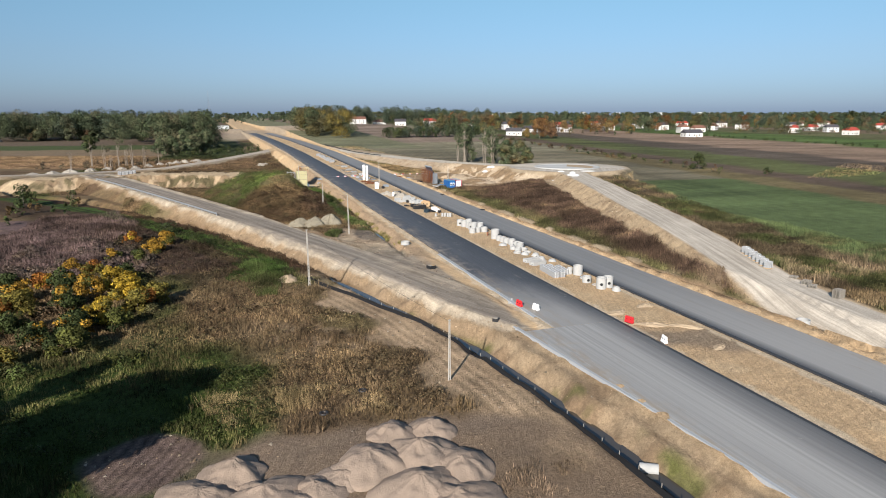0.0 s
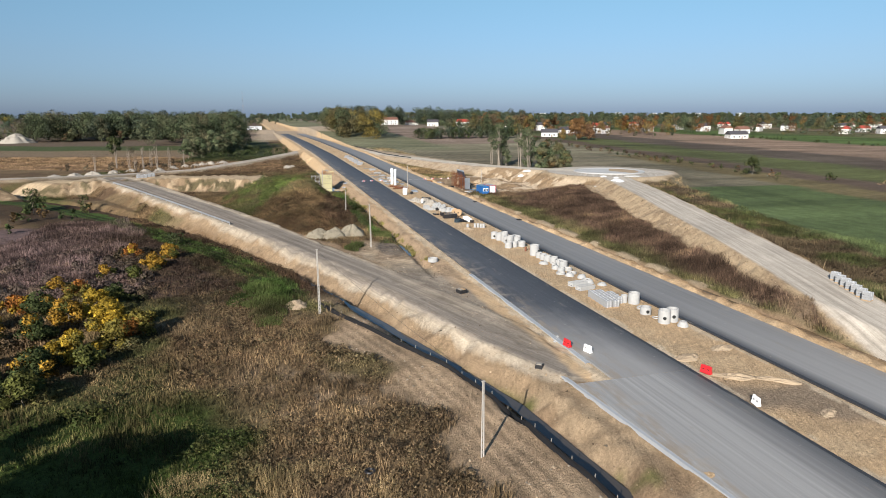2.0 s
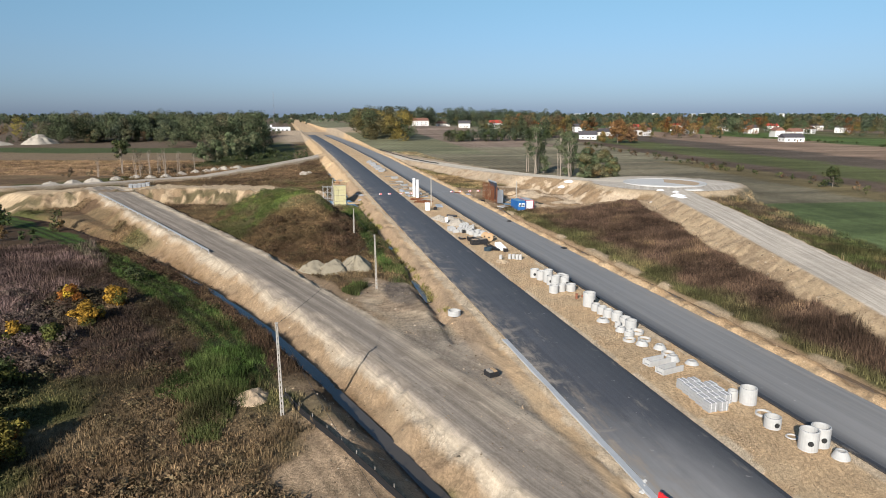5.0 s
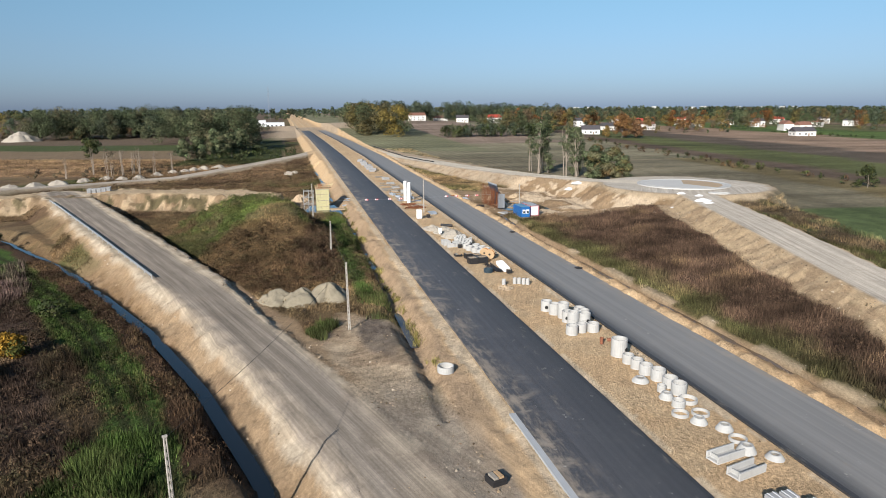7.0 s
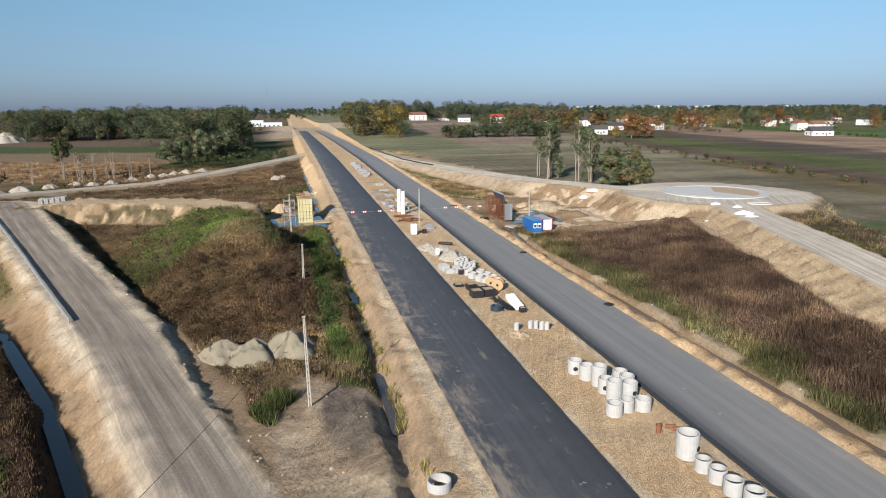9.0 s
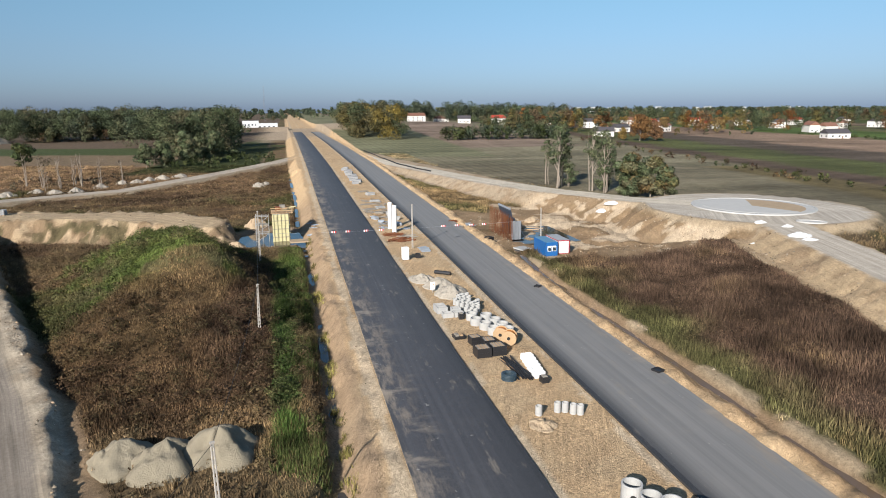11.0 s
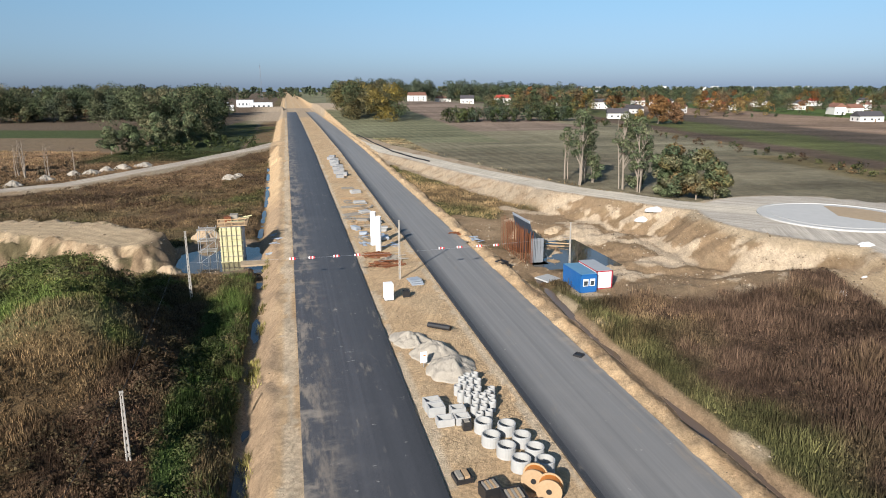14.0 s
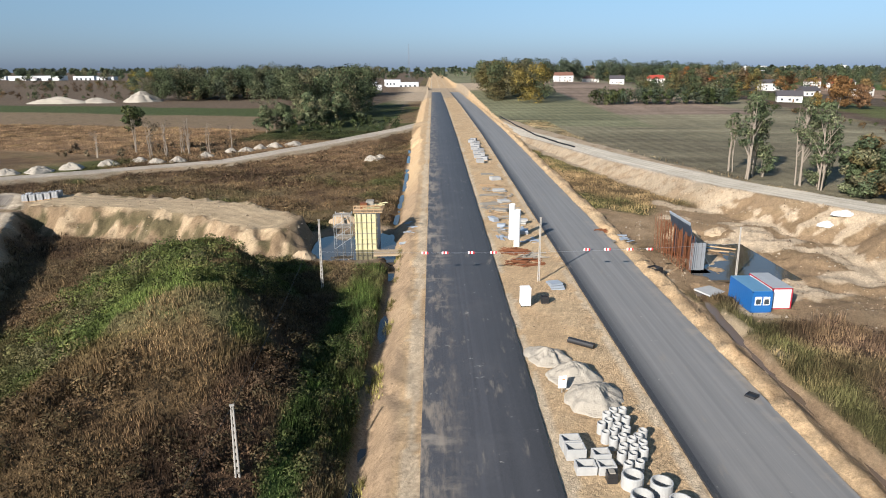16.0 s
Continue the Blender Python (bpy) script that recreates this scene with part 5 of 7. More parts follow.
weed_clumps("thicket", 800, -80, -50, 84, 165, lambda x, y: x < -50 - 0.08 * (y - 84), 0.7, 1.5, GREENS + BROWNS[:2] + ((0.11, 0.09, 0.02),), "dense dark thicket between the autumn shrubs", 406, 230, 0.24)
weed_clumps("weed_belt", 620, -44, -16, 64, 79, meadow, 0.35, 0.8, BROWNS + BROWNS[2:] + GREENS[1:3] + ((0.12, 0.095, 0.05),), "dark bushy weeds in a belt behind the sand", 408, 150, 0.17)
weed_clumps("weed_belt_north", 520, -46, -17, 92, 103, meadow, 0.4, 0.8, BROWNS[2:] + GREENS[:2] + ((0.15, 0.115, 0.06),), "bushy green and straw-coloured weeds across the meadow", 409, 90, 0.24)
weed_clumps("mound_shrubs", 420, -46, -8, 188, 252, lambda x, y: meadow(x, y) & (fbm(x, y, 14, 29) > -0.1), 0.7, 1.5, GREENS[1:] + BROWNS + BROWNS[:3] + ((0.05, 0.045, 0.03),), "dark shrubs and tall weeds on the earth mound", 410, 190, 0.18)
weed_clumps("ditch_shrubs", 260, -16, -7.5, 176, 232, meadow, 0.5, 1.1, ((0.036, 0.056, 0.018), (0.075, 0.045, 0.028), (0.075, 0.055, 0.03), (0.09, 0.06, 0.035)), "dense dark bushes beside the roadside ditch", 411, 220, 0.17)
SOILS = ((0.34, 0.26, 0.175), (0.36, 0.30, 0.225), (0.20, 0.14, 0.09), (0.28, 0.205, 0.13))
off_road = lambda x, y: (x < -0.7) | ((x > 10.3) & (x < 19.9)) | (x > 30.5)
clods("verge_clods", 9000, -8, 34, 50, 290, 0.05, 0.18, SOILS[:1] + SOILS[3:], off_road, "loose sandy clods along the verges and median", 501)
clods("bank_clods", 16000, -90, -5, 60, 292, 0.08, 0.30, SOILS, lambda x, y: along(x, y, HAUL)[0] > 4.2, "loose sandy clods on the banks", 502)
clods("slope_clods", 26000, 36, 100, 60, 300, 0.08, 0.32, SOILS, lambda x, y: (along(x, y, RAMP_S)[0] > 5) & (along(x, y, RAMP_N)[0] > 4.5) & (np.hypot(x - ROUND[0], y - ROUND[1]) > 24), "loose sandy clods on the slopes", 503)
clods("site_clods", 9000, -40, -4, 36, 118, 0.04, 0.14, SOILS[2:], lambda x, y: along(x, y, DITCH)[0] > 2, "loose clods on trodden soil", 504)
C_TALL = (0.046, 0.078, 0.018)
tufts("green_brambles", 14000, -44, -28, 108, 136, 5, 0.7, 0.05, lambda x, y: land(x, y) & (np.hypot((x + 36) / 4, (y - 120) / 9) < 1 + fbm(x, y, 4, 7)), "tall green weeds by the ditch", 0.75, C_TALL)
tufts("green_reeds", 9000, -10.5, -5.2, 150, 256, 5, 0.6, 0.04, lambda x, y: land(x, y) & (fbm(x, y, 6, 23) > -0.02), "green reeds along the roadside ditch", 0.7, C_TALL)
tufts("green_reeds_track", 3600, -62, -27, 118, 210, 5, 0.45, 0.06, lambda x, y: (along(x, y, DITCH)[0] > 5) & (along(x, y, DITCH)[0] < 10.6) & (fbm(x, y, 5, 37) > -0.1) & (np.abs(np.abs(along(x, y, DITCH)[0] - 7.8) - 1.0) > 0.5) & (along(x, y, DITCH)[1] < 0), "green grass beside the drainage ditch", 0.7, C_TALL)
tufts("verge_tufts", 1500, -5.2, -4.0, 140, 262, 6, 0.5, 0.04, lambda x, y: fbm(x, y, 3, 41) > 0.12, "yellow-green tufts at the foot of the sandy verge", 0.95, (0.15, 0.15, 0.025), reach=9)
tufts("pole_grass", 2500, -19, -12, 150, 160, 6, 0.8, 0.06, lambda x, y: np.hypot((x + 15.5) / 3.2, (y - 155) / 3.2) < 1, "tall green grass round a pole", 0.6, C_TALL)
tufts("straw_clumps", 3600, -46, -27, 61, 72, 6, 0.7, 0.022, lambda x, y: (fbm(x, y, 2.5, 77) > 0.14) & (np.hypot((x + 49.5) / 5, (y - 60.5) / 6) > 1), "pale straw-coloured reed grass beside the heaps", 0.9, (0.30, 0.22, 0.115))
tufts("dark_strip", 12000, -88, -62, 124, 208, 5, 0.8, 0.06, lambda x, y: ((x + 62) * 0.93 + (y - 187) * 0.36 < 0), "withered purple-brown crop", 0.5, (0.125, 0.085, 0.077))


# ---- houses far off ----
mat_plaster = plain("white_plaster", (0.64, 0.62, 0.59), 0.9, 0, 0.06, 0.4)
mat_roof_dark = plain("dark_roof_tiles", (0.07, 0.065, 0.07), 0.7, 0, 0.2, 2.0)
mat_roof_red = plain("red_roof_tiles", (0.36, 0.06, 0.04), 0.7, 0, 0.2, 2.0)
mat_roof_brown = plain("brown_roof_tiles", (0.20, 0.10, 0.07), 0.7, 0, 0.2, 2.0)
mat_glass = plain("window_glass", (0.04, 0.05, 0.06), 0.1, 0, 0.1, 1.0, 0.0, 0.5)
mat_door = plain("wooden_door", (0.16, 0.10, 0.06), 0.6)
mat_brick = plain("chimney_brick", (0.28, 0.14, 0.10), 0.9)


def house(x, y, w, d, h, roof, rz, label, up=4.0):
    top = thing("house", x, y, gz(x, y), rz, label, "house", "houses of the village")
    part("wall", box(bmesh.new(), 0, 0, -1, w, d, h + 1), mat_plaster, top)
    bm = bmesh.new()
    o = 0.5
    v = [bm.verts.new(p) for p in ((-w / 2 - o, -d / 2 - o, h - 0.15), (w / 2 + o, -d / 2 - o, h - 0.15), (w / 2 + o, d / 2 + o, h - 0.15), (-w / 2 - o, d / 2 + o, h - 0.15), (-w / 2 - o, 0, h + up), (w / 2 + o, 0, h + up))]
    for f in ((0, 1, 5, 4), (2, 3, 4, 5), (0, 4, 3), (1, 2, 5), (3, 2, 1, 0)):
        bm.faces.new([v[k] for k in f])
    r = part("roof", bm, roof, top)
    part("chimney", box(bmesh.new(), w * 0.2, d * 0.12, h + up * 0.4, 0.7, 0.7, up * 0.85), mat_brick, r)
    for k in (-0.3, 0.0, 0.3):
        for z in (1.0, 3.8) if h > 5 else (1.0,):
            part("window", box(bmesh.new(), k * w, -d / 2, z, 1.5, 0.12, 1.4), mat_glass, top)
    for k in (-0.25, 0.25):
        part("window", box(bmesh.new(), -w / 2, k * d, 1.0, 0.12, 1.4, 1.4), mat_glass, top)
    part("door", box(bmesh.new(), w * 0.15, -d / 2, 0, 1.1, 0.12, 2.1), mat_door, top)
    return top


ROOFS = {"dark": mat_roof_dark, "red": mat_roof_red, "brown": mat_roof_brown}
for x, y, w, d, h, c, rz in HOUSES:
    house(x, y, w, d, h, ROOFS[c], rz, f"white plastered house with a {c} gable roof among trees", 3.4)

mat_hall = plain("white_sheet_cladding", (0.58, 0.59, 0.60), 0.6, 0, 0.06, 0.3)


def hall(x, y, w, d, h, rz):
    top = thing("warehouse", x, y, gz(x, y), rz, "low white industrial hall with a flat roof", "warehouse", "industrial halls")
    part("wall", box(bmesh.new(), 0, 0, -1, w, d, h + 1), mat_hall, top)
    part("roof", box(bmesh.new(), 0, 0, h, w + 0.6, d + 0.6, 0.6), plain("hall_roof", (0.5, 0.52, 0.55), 0.7), top)
    for k in range(4):
        part("gate", box(bmesh.new(), (k - 1.5) * w / 4.6, -d / 2, 0, w * 0.09, 0.2, h * 0.55), mat_glass, top)


for a in ((-70, 1020, 12, 10, 6, 0), (-52, 1050, 16, 12, 5, 0), (-86, 1090, 20, 14, 8, 0), (-34, 1120, 30, 16, 7, 0), (-60, 1190, 24, 16, 9, 0), (-950, 1800, 120, 40, 10, 0), (-1120, 1880, 100, 40, 9, 5), (-845, 1820, 50, 30, 9, 0), (-780, 1790, 40, 24, 7, 0), (-640, 1100, 24, 14, 7, 20)):
    hall(*a)
mat_block = plain("pale_flats", (0.50, 0.50, 0.50), 0.9, 0, 0.05, 0.02)
for i in range(14):
    x = 1750 + i * 110 + R.uniform(-40, 40)
    y = 4250 - 0.35 * (x - 1500)
    top = thing("apartment_building", x, y, gz(x, y), R.uniform(-10, 10), "pale block of flats on the horizon", "apartment building", "flats on the horizon")
    part("wall", box(bmesh.new(), 0, 0, -5, R.uniform(24, 50), 16, R.uniform(30, 38)), mat_block, top)
mat_steel = plain("galvanised_steel", (0.50, 0.52, 0.54), 0.4, 0.7, 0.12, 2.0)
mat_mast = plain("mast_steel", (0.22, 0.22, 0.24), 0.6, 0.2)
bm = bmesh.new()
for sx, sy in ((-1, -1), (1, -1), (1, 1), (-1, 1)):
    rod(bm, (sx * 2.2, sy * 2.2, -1), (sx * 0.5, sy * 0.5, 74), 0.13, 0.09, 5)
for k in range(18):
    z, f = k * 4.2, 2.2 - 1.7 * k / 18
    g = 2.2 - 1.7 * (k + 1) / 18
    rod(bm, (-f, -f, z), (g, -g, z + 4.2), 0.06, None, 4)
    rod(bm, (f, f, z), (-g, g, z + 4.2), 0.06, None, 4)
solid("radio_mast", bm, mat_mast, -50, 1620, 3, 0, "tall grey lattice radio mast far off", "mast")


# ---- plain box-like and turned things ----
mat_blackplastic = plain("black_plastic", (0.018, 0.018, 0.02), 0.45, 0, 0.2, 3.0, 0.1, 0.5)
mat_red = plain("red_plastic", (0.55, 0.02, 0.025), 0.4, 0, 0.1, 2.0, 0.1, 0.5)
mat_white = plain("white_plastic", (0.8, 0.8, 0.79), 0.45, 0, 0.06, 2.0, 0.1, 0.5)
mat_wood = plain("raw_timber", (0.38, 0.26, 0.15), 0.85, 0, 0.25, 5.0, 0.4)
mat_greywood = plain("weathered_timber", (0.26, 0.235, 0.20), 0.9, 0, 0.3, 5.0, 0.4)
mat_rust = plain("rusty_steel", (0.17, 0.065, 0.03), 0.85, 0.2, 0.35, 4.0, 0.5)
mat_blue = plain("blue_sheet_steel", (0.012, 0.10, 0.30), 0.45, 0, 0.12, 1.0, 0.1, 0.5)
mat_blueroof = plain("blue_roof_sheet", (0.10, 0.22, 0.34), 0.5, 0, 0.15, 0.8, 0.1, 0.4)
mat_yellow = plain("yellow_formwork", (0.50, 0.46, 0.27), 0.7, 0, 0.15, 1.5, 0.2)
mat_panel = plain("grey_formwork_sheet", (0.34, 0.38, 0.43), 0.5, 0.2, 0.15, 1.5, 0.1)
mat_dark = plain("dark_hole", (0.02, 0.02, 0.02), 0.9, 0, 0.1)
mat_orange = plain("orange_pipe", (0.50, 0.17, 0.03), 0.5, 0, 0.15, 2.0, 0.1, 0.4)
mat_bluegrey = plain("blue_black_pipe", (0.03, 0.05, 0.065), 0.4, 0, 0.2, 2.0, 0.1, 0.5)
mat_cable = plain("black_cable", (0.02, 0.02, 0.02), 0.6)


def ring_on(z0, x, y):
    return float(road_z(y)) - 0.22 + z0


def concrete_ring(x, y, r, h, label, hole=None, tiers=1, group="concrete rings on the median"):
    top = thing("concrete_ring", x, y, ring_on(0, x, y), R.uniform(0, 90), label, "concrete ring", group)
    if r >= 0.66 and h > 1.4:
        r, h = (1.12 if r < 0.85 else 0.95) * r, 0.82 * h
    t = min(0.12, 0.2 * r)
    for k in range(tiers):
        hh = h / tiers
        z = k * hh
        bm = lathe(bmesh.new(), ((r - t, z), (r, z), (r, z + hh - 0.05), (r - 0.03, z + hh - 0.012), (r - t, z + hh - 0.012)), 22)
        part("ring", bm, mat_concrete, top)
    if hole is not None:
        a = radians(hole)
        # no hole is cut: a black plug paints in the opening's dark inside
        bm = rod(bmesh.new(), ((r - 0.02) * math.cos(a), (r - 0.02) * math.sin(a), h * 0.45), ((r + 0.03) * math.cos(a), (r + 0.03) * math.sin(a), h * 0.45), 0.24, None, 14)
        part("pipe_opening", bm, mat_dark, top, "round dark pipe opening")
        top.rotation_euler = (0, 0, 0)
    return top


def concrete_cone(x, y, r, h, label):
    bm = lathe(bmesh.new(), ((r - 0.1, 0), (r, 0), (r, 0.12), (r * 0.62, h), (r * 0.42, h), (r * 0.42, h - 0.1)), 22)
    return solid("manhole_cone", bm, mat_concrete, x, y, ring_on(0, x, y), R.uniform(0, 90), label, "manhole cone", "manhole cones")


for x, y, h, n, hole in ((15.2, 156.3, 1.9, 1, -110), (15.7, 154.5, 2.0, 1, None), (16.3, 152.8, 2.7, 1, -100), (16.2, 151.1, 1.9, 2, -120), (16.3, 149.5, 2.4, 2, None), (17.8, 149.2, 2.2, 2, -80), (18.7, 151.4, 1.8, 2, None), (18.9, 153.2, 1.5, 1, None), (14.7, 146.4, 1.5, 1, None), (16.25, 146.9, 1.2, 1, None), (17.8, 146.6, 1.5, 1, None)):
    concrete_ring(x, y, 0.70, h, "tall pale concrete manhole ring" + (" with a pipe opening" if hole else ""), hole, n)
concrete_ring(17.0, 138.2, 1.0, 2.7, "very tall wide pale concrete ring with a pipe opening", -60, 1)
for x, y, r, h in ((17.0, 136.0, 0.66, 1.1), (17.2, 134.4, 0.7, 1.15), (17.3, 132.7, 0.74, 1.2), (17.8, 131.0, 0.78, 1.3), (18.1, 129.2, 0.8, 1.1), (18.0, 127.4, 0.8, 1.25), (16.5, 128.2, 0.45, 0.8), (17.8, 125.5, 0.95, 0.42), (16.3, 124.8, 0.66, 0.75), (15.4, 123.1, 0.82, 0.36), (17.4, 122.8, 0.86, 0.32), (17.6, 117.6, 0.8, 0.34)):
    concrete_ring(x, y, r, h, "pale concrete manhole ring" if h > 0.6 else "low flat pale concrete ring")
for x, y, r, h in ((15.7, 131.0, 0.92, 0.5), (16.1, 126.6, 0.78, 0.7), (16.2, 121.3, 0.8, 0.62), (17.7, 119.6, 0.8, 0.6), (17.0, 115.7, 0.85, 0.75), (18.6, 114.2, 0.8, 0.5), (18.7, 92.6, 0.75, 0.7)):
    concrete_cone(x, y, r, h, "pale conical concrete manhole top")
for x, y, r, h, hole in ((18.1, 103.8, 0.9, 2.1, None), (16.9, 104.6, 0.5, 1.2, None), (17.9, 101.2, 0.8, 0.25, None), (16.9, 98.8, 0.78, 1.1, -100), (17.2, 96.6, 0.55, 0.18, None), (17.1, 94.6, 0.88, 2.3, -120), (18.6, 94.9, 0.88, 2.3, -110)):
    concrete_ring(x, y, r, h, "tall pale concrete manhole ring" if h > 1.5 else "pale concrete ring on the sandy median", hole)
for x, y in ((15.0, 198.6), (15.0, 196.4), (15.7, 194.6), (16.8, 197.8), (17.4, 195.8), (16.2, 192.6), (17.8, 193.9), (17.9, 192.0)):
    concrete_ring(x, y, 0.78, 1.0, "wide grey concrete ring near the crates", group="wide rings by the crates")
SMALL = ((16.0, 207.5), (16.8, 207.6), (15.3, 206.9), (16.0, 206.5), (16.7, 206.2), (14.5, 205.4), (15.2, 205.9), (15.7, 205.2), (14.5, 204.1), (15.2, 204.4), (16.3, 204.7), (14.9, 203.2), (15.7, 203.6), (16.3, 203.2), (16.9, 203.6), (17.5, 204.3), (17.0, 202.7), (15.4, 202.3), (16.2, 202.2), (16.8, 201.8), (15.0, 201.3), (15.8, 201.2), (16.0, 200.2), (15.1, 200.0))
for x, y in SMALL:
    concrete_ring(x, y, 0.36, 1.0, "narrow upright grey concrete pipe in a cluster", group="narrow concrete pipes")
for x, y in ((13.6, 170.6), (15.6, 170.9), (16.3, 170.7), (16.9, 170.2), (17.5, 169.9)):
    concrete_ring(x, y, 0.33, 1.0, "narrow upright grey concrete pipe", group="narrow concrete pipes south")
concrete_ring(-4.1, 138.6, 0.95, 0.75, "wide white concrete ring lying in the verge")


def trough(x, y, rz):
    bm = bmesh.new()
    box(bm, 0, 0, 0, 3.2, 1.3, 0.16, 0.02)
    box(bm, 0, -0.57, 0.16, 3.2, 0.16, 0.55, 0.02)
    box(bm, 0, 0.57, 0.16, 3.2, 0.16, 0.55, 0.02)
    box(bm, -1.2, 0, 0.16, 0.14, 0.98, 0.4)
    solid("concrete_trough", bm, mat_concrete, x, y, ring_on(0, x, y), rz, "white concrete channel block on the median", "concrete block", "channel blocks")


trough(14.7, 115.4, 12)
trough(14.8, 112.9, 14)


def hollow_box(x, y, sx, sy, h, rz, mat=None, label="hollow grey concrete box on the median", group="concrete boxes", z=0):
    bm = bmesh.new()
    t = 0.12
    for a in (-1, 1):
        box(bm, 0, a * (sy - t) / 2, 0, sx, t, h, 0.015)
        box(bm, a * (sx - t) / 2, 0, 0, t, sy - 2 * t, h, 0.015)
    box(bm, 0, 0, 0, sx - 2 * t, sy - 2 * t, 0.1)
    return solid("concrete_box", bm, mat or mat_concrete, x, y, ring_on(z, x, y), rz, label, "concrete box", group)


hollow_box(11.6, 203.4, 1.5, 1.1, 0.95, 4)
hollow_box(11.7, 202.2, 1.5, 1.1, 0.95, 2)
hollow_box(12.1, 200.4, 1.5, 1.1, 0.7, 0)
hollow_box(13.5, 201.5, 1.3, 1.0, 0.95, 3)
hollow_box(13.6, 200.3, 1.3, 1.0, 0.75, 3)
for k in range(6):
    hollow_box(17.3 - 0.1 * k, 183.6 - 0.95 * k, 1.25, 0.88, 0.72, 5, mat_white, "white hollow drain box in a row", "white drain boxes")


def crate(x, y, s, h, rz, load, label):
    top = thing("crate", x, y, ring_on(0, x, y), rz, label, "crate", "black crates on the median")
    bm = bmesh.new()
    for a in (-1, 1):
        box(bm, 0, a * (s - 0.06) / 2, 0, s, 0.06, h, 0.01)
        box(bm, a * (s - 0.06) / 2, 0, 0, 0.06, s - 0.12, h, 0.01)
        box(bm, 0, a * s / 2, h * 0.45, s + 0.04, 0.05, 0.1)
    box(bm, 0, 0, 0, s - 0.12, s - 0.12, h * 0.8)
    part("body", bm, mat_blackplastic, top)
    for k in range(load):
        part("grate", box(bmesh.new(), (k - (load - 1) / 2) * s * 0.8 / max(load, 1), 0, h * 0.8, s * 0.6 / max(load, 1), s * 0.75, 0.22, 0.01), mat_wood if k % 2 else mat_greywood, top)
    return top


crate(12.7, 186.0, 1.75, 1.15, 3, 7, "black plastic crate filled with wooden slats")
crate(14.6, 186.3, 1.75, 1.15, 4, 7, "black plastic crate filled with wooden slats")
crate(14.2, 188.4, 1.5, 1.1, 3, 5, "black plastic crate with pale boards on top")
crate(12.9, 189.9, 1.3, 1.0, 8, 5, "black plastic crate with pale boards on top")
crate(11.5, 192.3, 1.3, 0.4, 5, 2, "low black tray with grey covers")
crate(13.7, 199.2, 0.7, 0.8, 0, 1, "small black box with a white lid")
crate(16.9, 177.4, 0.8, 0.7, 5, 1, "small black box with a white lid")
crate(29.2, 210.6, 0.9, 0.45, 40, 0, "black plastic box on the verge")
crate(29.8, 176.8, 1.0, 0.45, 20, 0, "black plastic box on the verge")
crate(32.0, 245.4, 1.5, 0.9, 30, 0, "blue-black crate at the roadside")
crate(14.7, 234.3, 0.9, 0.9, 0, 0, "black plastic bin on the median")
crate(-5.4, 116.5, 1.3, 0.6, 15, 2, "black pallet box at the junction")
crate(-6.4, 84.3, 0.8, 0.6, 50, 1, "small black box by the ditch")

# cable drums with orange pipe
for k, (x, y, rz) in enumerate(((16.9, 188.6, 62), (16.3, 190.0, 60))):
    top = thing("pipe_drum", x, y, ring_on(0.92, x, y), rz, "wooden drum of orange cable pipe standing on edge", "pipe drum", "pipe drums")
    for a in (-0.45, 0.45):
        bm = rod(bmesh.new(), (a - 0.04, 0, 0), (a + 0.04, 0, 0), 0.92, None, 28)
        part("flange", bm, mat_wood, top, "round wooden flange")
    part("coil", rod(bmesh.new(), (-0.40, 0, 0), (0.40, 0, 0), 0.80, None, 28), mat_orange, top, "orange coiled pipe")
    part("hub", rod(bmesh.new(), (-0.55, 0, 0), (0.55, 0, 0), 0.2, None, 14), mat_dark, top)

# bundle of black pipes and a coil of hose
top = thing("pipe_bundle", 15.1, 181.3, ring_on(0, 15.1, 181.3), 0, "loose bundle of long black plastic pipes", "pipes")
for k in range(20):
    a = R.uniform(-0.13, 0.13)
    ox, z = R.uniform(-0.75, 0.75), 0.07 + 0.13 * (k % 3)
    part("pipe", rod(bmesh.new(), (ox - 3.0 * a - 0.2, 3.0 + R.uniform(-0.5, 0.5), z), (ox + 3.0 * a + 0.3, -3.0 + R.uniform(-0.5, 0.5), z + 0.03), 0.065, None, 8), mat_blackplastic, top)
top = thing("hose_coil", 13.5, 178.9, ring_on(0, 13.5, 178.9), 0, "coil of dark blue-green hose lying flat", "hose coil")
for k in range(5):
    part("turn", lathe(bmesh.new(), tuple((0.66 + 0.16 * math.cos(t * math.pi / 4), 0.09 + 0.15 * k + 0.085 * math.sin(t * math.pi / 4)) for t in range(8)), 24), mat_bluegrey, top)

# sign, rolled fabric, toilet cabin, steel sheets
top = thing("sign", 12.6, 212.0, ring_on(0, 12.6, 212), 8, "small white notice board on a post", "sign")
part("post", box(bmesh.new(), 0, 0.05, 0, 0.06, 0.06, 1.6), mat_steel, top)
part("board", box(bmesh.new(), 0, 0, 0.5, 0.75, 0.04, 1.2, 0.01), mat_white, top)
part("mark", box(bmesh.new(), 0.1, -0.024, 1.25, 0.3, 0.01, 0.12), mat_orange, top)
bm = rod(bmesh.new(), (-1.15, 0.9, 0.32), (1.15, -0.9, 0.32), 0.33, None, 16)
solid("rolled_fabric", bm, mat_blackplastic, 16.5, 221.9, ring_on(0, 16, 222), 0, "dark grey roll of geotextile on the sand", "fabric roll")
top = thing("portable_toilet", 12.2, 233.6, ring_on(0, 12, 233.6), 4, "white portable toilet cabin on the median", "portable toilet")
